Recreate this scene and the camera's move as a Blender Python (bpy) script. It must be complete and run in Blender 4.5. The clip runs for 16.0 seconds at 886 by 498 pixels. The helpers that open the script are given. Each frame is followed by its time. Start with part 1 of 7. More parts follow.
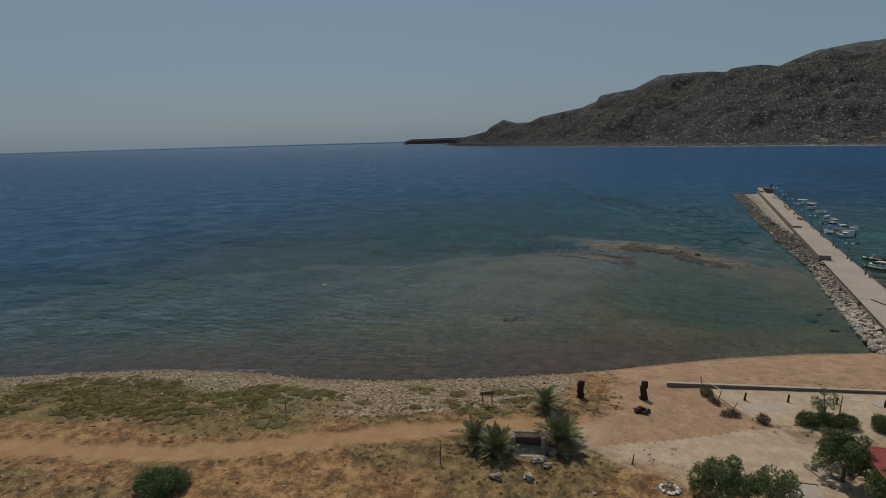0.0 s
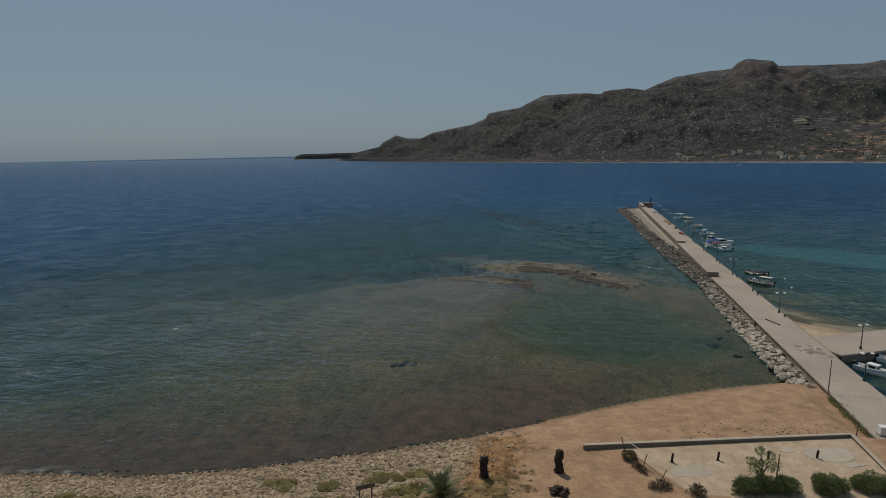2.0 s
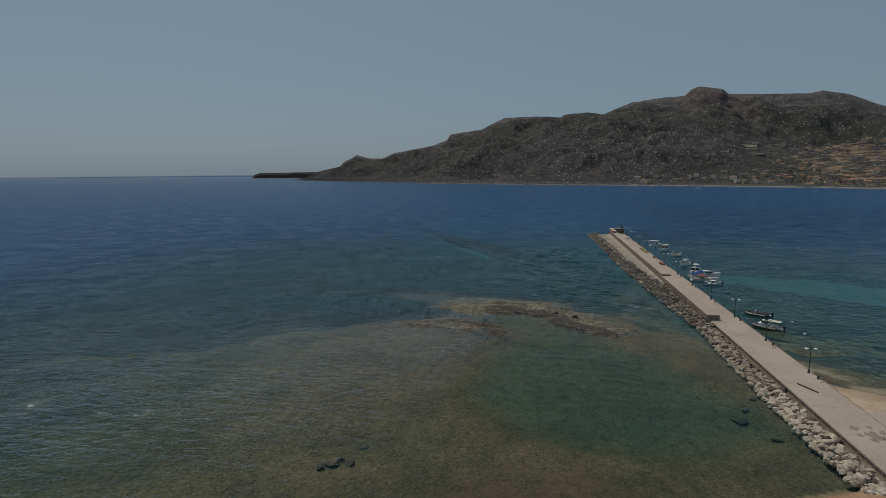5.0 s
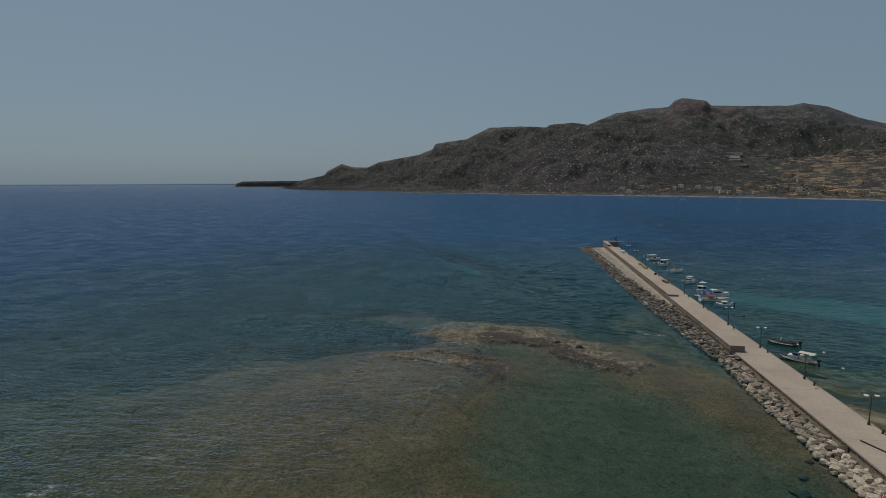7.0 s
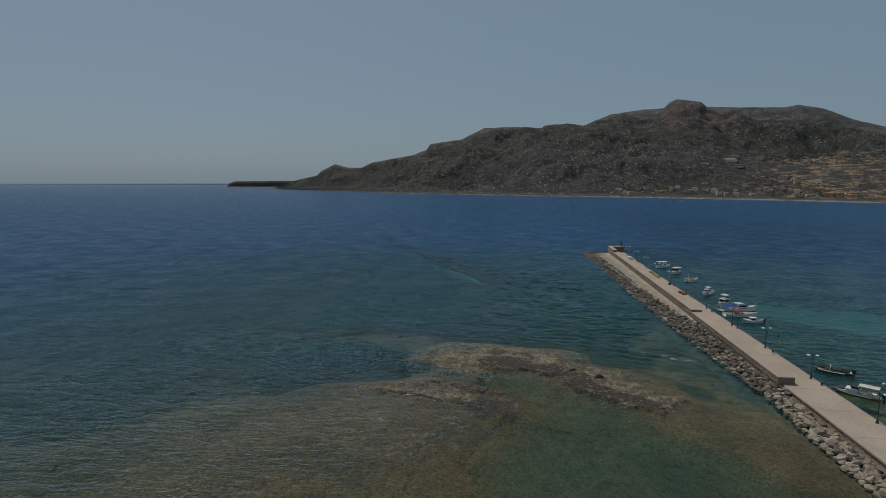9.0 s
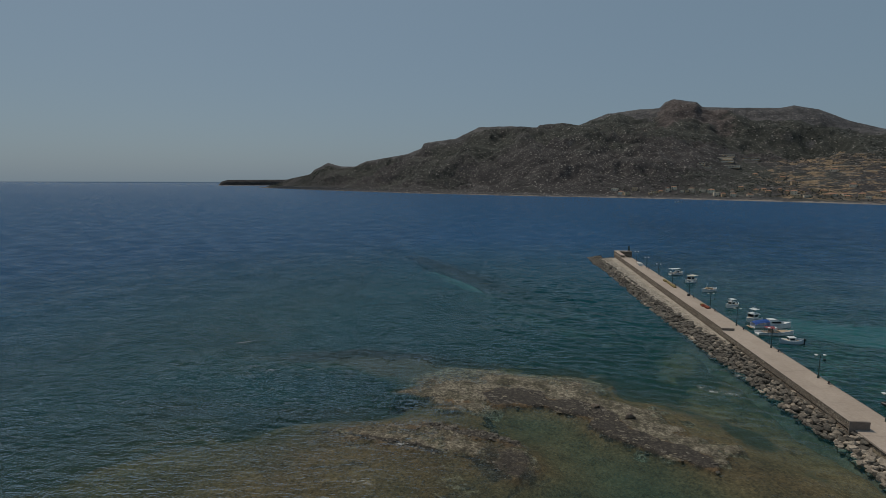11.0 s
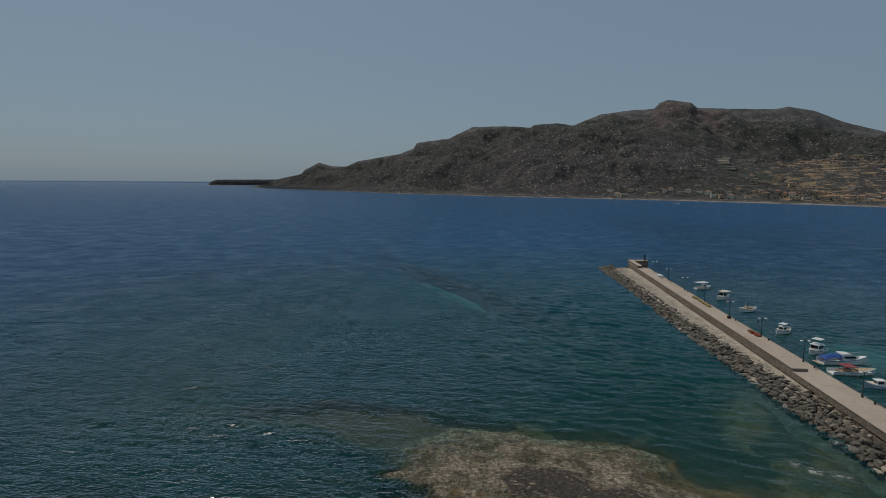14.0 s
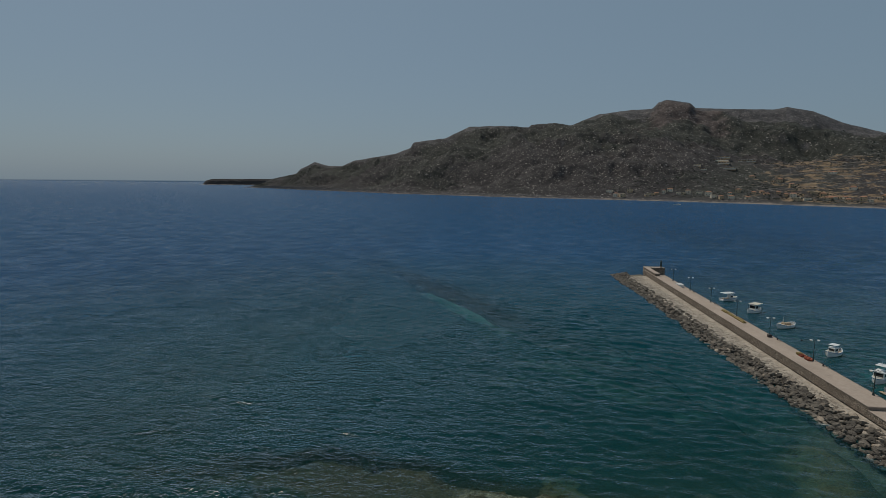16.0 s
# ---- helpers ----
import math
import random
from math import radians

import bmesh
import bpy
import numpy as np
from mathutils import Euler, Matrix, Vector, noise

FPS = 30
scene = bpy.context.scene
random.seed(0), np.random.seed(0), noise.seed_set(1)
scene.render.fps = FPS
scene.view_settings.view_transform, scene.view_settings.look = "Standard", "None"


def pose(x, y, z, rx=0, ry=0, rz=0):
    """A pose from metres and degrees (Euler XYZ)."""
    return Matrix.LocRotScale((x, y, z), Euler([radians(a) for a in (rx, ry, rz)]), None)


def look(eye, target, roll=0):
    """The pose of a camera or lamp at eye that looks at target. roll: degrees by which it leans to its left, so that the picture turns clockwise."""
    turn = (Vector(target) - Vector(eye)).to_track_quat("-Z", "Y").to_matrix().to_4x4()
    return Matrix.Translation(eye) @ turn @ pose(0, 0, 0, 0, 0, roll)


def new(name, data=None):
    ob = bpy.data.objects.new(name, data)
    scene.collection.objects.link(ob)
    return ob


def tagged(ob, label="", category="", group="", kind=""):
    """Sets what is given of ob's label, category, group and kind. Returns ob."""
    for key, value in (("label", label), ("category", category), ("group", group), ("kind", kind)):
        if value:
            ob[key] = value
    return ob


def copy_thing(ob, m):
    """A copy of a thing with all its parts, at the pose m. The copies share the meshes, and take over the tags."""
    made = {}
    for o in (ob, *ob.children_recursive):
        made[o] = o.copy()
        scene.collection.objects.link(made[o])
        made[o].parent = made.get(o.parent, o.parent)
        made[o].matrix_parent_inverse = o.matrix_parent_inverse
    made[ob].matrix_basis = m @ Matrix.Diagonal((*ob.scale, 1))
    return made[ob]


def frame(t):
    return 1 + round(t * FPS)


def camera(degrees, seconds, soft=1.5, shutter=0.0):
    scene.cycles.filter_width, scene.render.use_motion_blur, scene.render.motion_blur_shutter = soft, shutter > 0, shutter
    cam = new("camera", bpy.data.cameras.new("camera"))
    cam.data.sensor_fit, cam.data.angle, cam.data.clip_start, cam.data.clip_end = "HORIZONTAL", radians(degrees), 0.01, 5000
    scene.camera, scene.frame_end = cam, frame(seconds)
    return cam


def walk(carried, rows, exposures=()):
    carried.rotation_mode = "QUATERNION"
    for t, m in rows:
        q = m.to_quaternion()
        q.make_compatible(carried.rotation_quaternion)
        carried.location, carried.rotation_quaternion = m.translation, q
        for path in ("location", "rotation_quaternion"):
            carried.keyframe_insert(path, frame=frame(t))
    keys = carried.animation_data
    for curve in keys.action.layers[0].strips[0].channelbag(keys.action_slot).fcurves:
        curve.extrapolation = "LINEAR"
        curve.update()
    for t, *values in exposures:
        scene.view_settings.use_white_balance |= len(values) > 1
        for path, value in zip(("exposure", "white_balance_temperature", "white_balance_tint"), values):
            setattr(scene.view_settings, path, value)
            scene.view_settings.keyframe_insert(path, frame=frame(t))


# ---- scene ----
cam = camera(78.73, 16.0, soft=0.8)
ROWS = [
    (0.0, 0.03, 0.02, 32.69, 23.08, -11.58, 1.57),
    (0.5, -0.81, 3.74, 32.68, 19.57, -11.24, 1.43),
    (1.0, -1.56, 7.42, 32.62, 16.58, -10.94, 1.32),
    (1.5, -2.12, 11.10, 32.57, 13.87, -10.58, 1.22),
    (2.0, -2.54, 14.81, 32.49, 12.03, -10.26, 1.13),
    (2.5, -2.95, 18.60, 32.44, 10.95, -9.91, 1.03),
    (3.0, -3.42, 22.34, 32.39, 10.14, -9.61, 0.93),
    (3.5, -3.99, 26.09, 32.37, 9.53, -9.27, 0.81),
    (4.0, -4.61, 29.85, 32.36, 9.11, -8.95, 0.69),
    (6.5, -7.59, 48.58, 32.39, 6.67, -7.26, 0.22),
    (7.0, -8.17, 52.36, 32.40, 6.50, -7.20, 0.18),
    (7.5, -8.76, 56.18, 32.43, 6.38, -7.17, 0.13),
    (8.0, -9.32, 59.99, 32.47, 6.17, -7.14, 0.07),
    (8.5, -9.89, 63.78, 32.50, 6.04, -7.13, 0.02),
    (9.0, -10.44, 67.54, 32.53, 5.89, -7.14, -0.02),
    (11.5, -13.56, 86.67, 32.75, 5.10, -7.21, -0.30),
    (12.0, -14.14, 90.52, 32.78, 4.95, -7.20, -0.32),
    (12.5, -14.72, 94.41, 32.82, 4.82, -7.17, -0.35),
    (13.0, -15.24, 98.31, 32.86, 4.68, -7.16, -0.38),
    (13.5, -15.79, 102.21, 32.91, 4.56, -7.15, -0.40),
    (14.0, -16.39, 106.06, 32.97, 4.45, -7.16, -0.45),
    (14.5, -17.09, 109.85, 33.02, 4.35, -7.18, -0.51),
    (15.0, -17.84, 113.56, 33.07, 4.24, -7.19, -0.55),
    (15.5, -18.60, 117.21, 33.12, 4.18, -7.17, -0.58),
    (16.0, -19.33, 120.80, 33.15, 4.06, -7.17, -0.59),
]
walk(cam, [(t, pose(x, y, z, 90 + pitch, roll, yaw)) for t, x, y, z, yaw, pitch, roll in ROWS])

# ---------------------------------------------------------------- world and sun
SUN_AZ, SUN_EL = -38.0, 60.0
world = bpy.data.worlds.new("world")
scene.world = world
world.use_nodes = True
wn, wl = world.node_tree.nodes, world.node_tree.links
wn.clear()
w_out = wn.new("ShaderNodeOutputWorld")
w_bg = wn.new("ShaderNodeBackground")
w_sky = wn.new("ShaderNodeTexSky")
w_sky.sky_type = "NISHITA"
w_sky.sun_disc = False
w_sky.sun_elevation = radians(SUN_EL)
w_sky.sun_rotation = radians(SUN_AZ)
w_sky.dust_density = 1.6
w_sky.air_density = 1.0
w_sky.ozone_density = 1.5
# summer haze: the sky is veiled with a pale grey, and the sea goes on below the edge of the water sheet
w_mix = wn.new("ShaderNodeMixRGB")
w_mix.inputs[0].default_value = 0.74
w_mix.inputs[2].default_value = (2.72, 3.92, 4.95, 1)
w_geo = wn.new("ShaderNodeTexCoord")
w_sep = wn.new("ShaderNodeSeparateXYZ")
w_map = wn.new("ShaderNodeMapRange")
w_map.inputs[1].default_value, w_map.inputs[2].default_value = -0.0052, -0.0030
w_sea = wn.new("ShaderNodeMixRGB")
w_sea.inputs[1].default_value = (0.75, 1.35, 2.2, 1)
wl.new(w_sky.outputs[0], w_mix.inputs[1])
wl.new(w_geo.outputs["Generated"], w_sep.inputs[0])
wl.new(w_sep.outputs[2], w_map.inputs[0])
wl.new(w_map.outputs[0], w_sea.inputs[0])
wl.new(w_mix.outputs[0], w_sea.inputs[2])
wl.new(w_sea.outputs[0], w_bg.inputs[0])
w_bg.inputs[1].default_value = 0.06
wl.new(w_bg.outputs[0], w_out.inputs[0])

sun_data = bpy.data.lights.new("sun", "SUN")
sun_data.energy = 2.15
sun_data.angle = radians(0.53)
sun_data.color = (1.0, 0.91, 0.77)
sun = new("sun", sun_data)
_a, _e = radians(SUN_AZ), radians(SUN_EL)
sun.matrix_world = look((0, 0, 200), Vector((0, 0, 200)) - Vector((math.sin(_a) * math.cos(_e), math.cos(_a) * math.cos(_e), math.sin(_e))))


# ---------------------------------------------------------------- materials
def nodes_of(name):
    m = bpy.data.materials.new(name)
    m.use_nodes = True
    nt = m.node_tree
    return m, nt, nt.nodes["Principled BSDF"]


def noise_node(nt, scale, detail=4.0, rough=0.55, vec=None):
    n = nt.nodes.new("ShaderNodeTexNoise")
    n.inputs["Scale"].default_value = scale
    n.inputs["Detail"].default_value = detail
    n.inputs["Roughness"].default_value = rough
    if vec is not None:
        nt.links.new(vec, n.inputs["Vector"])
    return n


def ramp(nt, fac, stops):
    r = nt.nodes.new("ShaderNodeValToRGB")
    el = r.color_ramp.elements
    while len(el) < len(stops):
        el.new(0.5)
    for e, (p, c) in zip(el, stops):
        e.position, e.color = p, (*c, 1)
    nt.links.new(fac, r.inputs[0])
    return r


def mixrgb(nt, fac, a, b, mode="MIX"):
    n = nt.nodes.new("ShaderNodeMixRGB")
    n.blend_type = mode
    for i, v in enumerate((fac, a, b)):
        if hasattr(v, "is_output"):
            nt.links.new(v, n.inputs[i])
        elif i == 0:
            n.inputs[0].default_value = v
        else:
            n.inputs[i].default_value = (*v, 1)
    return n.outputs[0]


def math_node(nt, op, a, b=0.0, clamp=False):
    n = nt.nodes.new("ShaderNodeMath")
    n.operation, n.use_clamp = op, clamp
    for i, v in enumerate((a, b)):
        if hasattr(v, "is_output"):
            nt.links.new(v, n.inputs[i])
        else:
            n.inputs[i].default_value = v
    return n.outputs[0]


def world_pos(nt):
    return nt.nodes.new("ShaderNodeNewGeometry").outputs["Position"]


def attr(nt, name):
    n = nt.nodes.new("ShaderNodeAttribute")
    n.attribute_name = name
    return n


def bump(nt, bsdf, height, strength, distance):
    b = nt.nodes.new("ShaderNodeBump")
    b.inputs["Strength"].default_value = strength
    b.inputs["Distance"].default_value = distance
    nt.links.new(height, b.inputs["Height"])
    nt.links.new(b.outputs[0], bsdf.inputs["Normal"])
    return b


def mottled(name, dark, mid, light, coarse=0.5, fine=6.0, rough=0.85, relief=0.3, depth=0.05, metal=0.0, vary=0.0, island=False):
    """A surface that varies at two scales, with fine relief; vary: how much single pieces differ."""
    m, nt, b = nodes_of(name)
    pos = world_pos(nt)
    n1, n2 = noise_node(nt, coarse, 5, 0.6, pos), noise_node(nt, fine, 5, 0.65, pos)
    f = math_node(nt, "ADD", math_node(nt, "MULTIPLY", n1.outputs[0], 0.55), math_node(nt, "MULTIPLY", n2.outputs[0], 0.45))
    c = ramp(nt, f, [(0.33, dark), (0.5, mid), (0.67, light)]).outputs[0]
    if vary:
        rnd = nt.nodes.new("ShaderNodeNewGeometry").outputs["Random Per Island"] if island else nt.nodes.new("ShaderNodeObjectInfo").outputs["Random"]
        hsv = nt.nodes.new("ShaderNodeHueSaturation")
        nt.links.new(math_node(nt, "ADD", math_node(nt, "MULTIPLY", rnd, 2 * vary), 1 - vary), hsv.inputs["Value"])
        nt.links.new(c, hsv.inputs["Color"])
        c = hsv.outputs[0]
    nt.links.new(c, b.inputs["Base Color"])
    b.inputs["Roughness"].default_value = rough
    b.inputs["Metallic"].default_value = metal
    if relief:
        bump(nt, b, n2.outputs[0], relief, depth)
    return m


def plain(name, col, rough=0.5, metal=0.0, dirt=0.12):
    d = tuple(c * (1 - dirt) for c in col)
    u = tuple(min(1, c * (1 + dirt)) for c in col)
    return mottled(name, d, col, u, 1.2, 9.0, rough, 0.05, 0.01, metal)


M_CONCRETE = mottled("pier_concrete", (0.285, 0.228, 0.184), (0.35, 0.286, 0.235), (0.42, 0.348, 0.29), 0.12, 2.2, 0.9, 0.15, 0.03)
# aged concrete, also used as painted shade on the sea wall's end faces
M_CONCRETE_DARK = mottled("aged_shaded_concrete", (0.15, 0.12, 0.10), (0.21, 0.17, 0.14), (0.28, 0.23, 0.19), 0.3, 3.0, 0.9, 0.3, 0.04)
M_WHITECON = mottled("pale_concrete", (0.32, 0.26, 0.20), (0.40, 0.335, 0.265), (0.48, 0.42, 0.34), 0.3, 3.0, 0.9, 0.15, 0.02)
M_BOULDER = mottled("pale_limestone", (0.18, 0.148, 0.115), (0.37, 0.315, 0.25), (0.53, 0.465, 0.38), 0.7, 4.0, 0.9, 0.6, 0.12, vary=0.3)
M_BOULDER_J = mottled("pale_limestone_heap", (0.13, 0.105, 0.082), (0.25, 0.207, 0.162), (0.40, 0.345, 0.28), 0.7, 4.0, 0.9, 0.6, 0.12, vary=0.3, island=True)
M_DARKROCK = mottled("dark_sea_rock", (0.038, 0.028, 0.02), (0.092, 0.069, 0.05), (0.19, 0.15, 0.112), 0.6, 4.0, 0.8, 0.7, 0.15, vary=0.35)
M_DARKROCK_J = mottled("dark_sea_rock_heap", (0.036, 0.031, 0.025), (0.094, 0.080, 0.064), (0.205, 0.178, 0.143), 0.6, 4.0, 0.8, 0.7, 0.15, vary=0.35, island=True)
M_REEFTAN = mottled("tan_reef_rock", (0.055, 0.045, 0.031), (0.14, 0.118, 0.082), (0.25, 0.212, 0.155), 0.6, 4.0, 0.85, 0.7, 0.1, vary=0.35, island=True)
M_BERM = mottled("rubble_berm", (0.20, 0.17, 0.14), (0.37, 0.325, 0.27), (0.50, 0.44, 0.37), 0.5, 2.0, 0.95, 0.9, 0.25)
M_PEBBLE = mottled("beach_pebbles", (0.16, 0.115, 0.072), (0.30, 0.23, 0.155), (0.45, 0.365, 0.265), 2.0, 7.0, 0.9, 0.2, 0.02, vary=0.45, island=True)
M_WEED = mottled("dry_seaweed", (0.025, 0.017, 0.012), (0.05, 0.035, 0.024), (0.09, 0.065, 0.045), 1.0, 8.0, 0.9, 0.3, 0.03, vary=0.3, island=True)
M_GREENPOLE = plain("green_painted_steel", (0.035, 0.06, 0.055), 0.5, 0.2)
M_DARKSTEEL = plain("dark_steel", (0.05, 0.05, 0.05), 0.5, 0.6)
M_WHITE = plain("white_gelcoat", (0.74, 0.74, 0.72), 0.25, 0.0, 0.06)
M_CREAM = plain("cream_paint", (0.62, 0.56, 0.45), 0.4)
M_GREY = plain("grey_tube", (0.33, 0.34, 0.35), 0.5)
M_SLATE = plain("dark_grey_tube", (0.055, 0.057, 0.062), 0.5)
M_BLACK = plain("black_rubber", (0.02, 0.02, 0.022), 0.5)
M_BLUE = plain("blue_canvas", (0.03, 0.12, 0.42), 0.7)
M_RED = plain("red_canvas", (0.20, 0.035, 0.045), 0.7)
M_TAN = plain("tan_planks", (0.36, 0.27, 0.18), 0.6)
M_ORANGE = plain("orange_nets", (0.26, 0.06, 0.03), 0.8, 0, 0.5)
M_YELLOW = plain("yellow_nets", (0.20, 0.15, 0.05), 0.85, 0, 0.6)
M_PALEBLUE = plain("pale_blue_hull", (0.42, 0.50, 0.57), 0.35)
M_HULLBLUE = plain("blue_hull_paint", (0.10, 0.22, 0.36), 0.35)
M_WOOD = mottled("weathered_wood", (0.09, 0.06, 0.045), (0.16, 0.11, 0.08), (0.25, 0.19, 0.14), 2.0, 14.0, 0.85, 0.4, 0.02)
M_CHAR = mottled("charred_trunk", (0.012, 0.008, 0.007), (0.035, 0.02, 0.015), (0.09, 0.045, 0.03), 1.6, 8.0, 0.95, 0.9, 0.08)
M_TRUNK = mottled("palm_trunk", (0.05, 0.038, 0.028), (0.10, 0.075, 0.052), (0.17, 0.13, 0.09), 2.0, 10.0, 0.95, 0.7, 0.05)
M_FROND = mottled("palm_leaf", (0.11, 0.115, 0.050), (0.20, 0.205, 0.096), (0.32, 0.312, 0.17), 0.9, 5.0, 0.55, 0.0, vary=0.3)
M_LEAF = mottled("hedge_leaf", (0.07, 0.093, 0.026), (0.125, 0.155, 0.048), (0.19, 0.215, 0.080), 0.9, 5.0, 0.6, 0.0, vary=0.35, island=True)
M_LEAF2 = mottled("tree_leaf", (0.07, 0.105, 0.028), (0.125, 0.17, 0.052), (0.19, 0.235, 0.085), 0.9, 5.0, 0.6, 0.0, vary=0.35, island=True)
M_MAT = mottled("green_ground_cover", (0.07, 0.058, 0.018), (0.118, 0.097, 0.032), (0.18, 0.145, 0.055), 0.6, 7.0, 0.95, 0.8, 0.08, vary=0.3, island=True)
M_MATLEAF = mottled("shore_plant_leaf", (0.14, 0.108, 0.028), (0.21, 0.158, 0.043), (0.29, 0.215, 0.07), 0.6, 7.0, 0.9, 0.0, vary=0.3, island=True)
M_DRYLEAF = mottled("dry_blades", (0.14, 0.10, 0.045), (0.22, 0.16, 0.075), (0.32, 0.235, 0.12), 0.6, 7.0, 0.95, 0.0, vary=0.35, island=True)
M_PARAPET = mottled("hotel_plaster", (0.64, 0.57, 0.47), (0.74, 0.67, 0.56), (0.80, 0.74, 0.64), 0.1, 1.0, 0.9, 0.0)
M_DRY = mottled("dry_grass", (0.07, 0.044, 0.017), (0.13, 0.082, 0.033), (0.20, 0.132, 0.058), 0.6, 7.0, 0.95, 0.8, 0.08, vary=0.35, island=True)
M_TILE = mottled("red_roof_sheet", (0.19, 0.028, 0.026), (0.27, 0.045, 0.04), (0.36, 0.075, 0.065), 0.5, 4.0, 0.6, 0.1, 0.01)
M_ROOF2 = mottled("far_roof_tiles", (0.20, 0.09, 0.05), (0.30, 0.15, 0.09), (0.40, 0.22, 0.14), 0.1, 2.0, 0.9, 0.0)
M_WALLW = mottled("far_white_wall", (0.66, 0.55, 0.41), (0.76, 0.65, 0.50), (0.82, 0.72, 0.58), 0.1, 1.0, 0.9, 0.0)
M_WALLT = mottled("far_tan_wall", (0.46, 0.32, 0.19), (0.56, 0.40, 0.25), (0.64, 0.48, 0.32), 0.1, 1.0, 0.9, 0.0)
M_STONE = mottled("ruin_stone", (0.10, 0.08, 0.065), (0.30, 0.25, 0.20), (0.52, 0.46, 0.38), 1.6, 6.0, 0.95, 0.7, 0.08)
M_RUST = mottled("rusty_sheet", (0.04, 0.02, 0.016), (0.075, 0.035, 0.026), (0.13, 0.06, 0.045), 1.5, 8.0, 0.8, 0.3, 0.02)
M_BRANCH = mottled("dead_branches", (0.075, 0.052, 0.034), (0.15, 0.108, 0.07), (0.24, 0.175, 0.12), 2.0, 9.0, 0.95, 0.2, 0.02, vary=0.3, island=True)
M_SHRUB = mottled("hill_scrub", (0.018, 0.022, 0.016), (0.030, 0.035, 0.025), (0.050, 0.054, 0.040), 0.012, 0.2, 0.9, 0.0, vary=0.4, island=True)


def glass_dark():
    m, nt, b = nodes_of("tinted_glass")
    b.inputs["Base Color"].default_value = (0.012, 0.015, 0.018, 1)
    b.inputs["Roughness"].default_value = 0.06
    return m


M_GLASS = glass_dark()


def masonry_material():
    """Rough coursed rubble: stones of uneven size with recessed dark joints."""
    m, nt, b = nodes_of("rubble_masonry")
    pos = world_pos(nt)
    mp = nt.nodes.new("ShaderNodeMapping")
    mp.inputs["Scale"].default_value = (3.0, 2.6, 4.2)
    nt.links.new(pos, mp.inputs[0])
    v = nt.nodes.new("ShaderNodeTexVoronoi")
    v.feature = "DISTANCE_TO_EDGE"
    v2 = nt.nodes.new("ShaderNodeTexVoronoi")
    for q in (v, v2):
        q.inputs["Scale"].default_value = 1.0
        nt.links.new(mp.outputs[0], q.inputs["Vector"])
    sep = nt.nodes.new("ShaderNodeSeparateColor")
    nt.links.new(v2.outputs["Color"], sep.inputs[0])
    big = noise_node(nt, 0.25, 4, 0.6, pos)
    f = math_node(nt, "ADD", math_node(nt, "MULTIPLY", sep.outputs[0], 0.6), math_node(nt, "MULTIPLY", big.outputs[0], 0.4))
    stone = ramp(nt, f, [(0.1, (0.15, 0.115, 0.09)), (0.5, (0.25, 0.20, 0.155)), (0.9, (0.38, 0.32, 0.255))]).outputs[0]
    joint = ramp(nt, v.outputs["Distance"], [(0.03, (0, 0, 0)), (0.12, (1, 1, 1))]).outputs[0]
    nt.links.new(mixrgb(nt, joint, (0.10, 0.078, 0.06), stone), b.inputs["Base Color"])
    b.inputs["Roughness"].default_value = 0.95
    bump(nt, b, joint, 0.8, 0.12)
    return m


M_MASONRY = masonry_material()


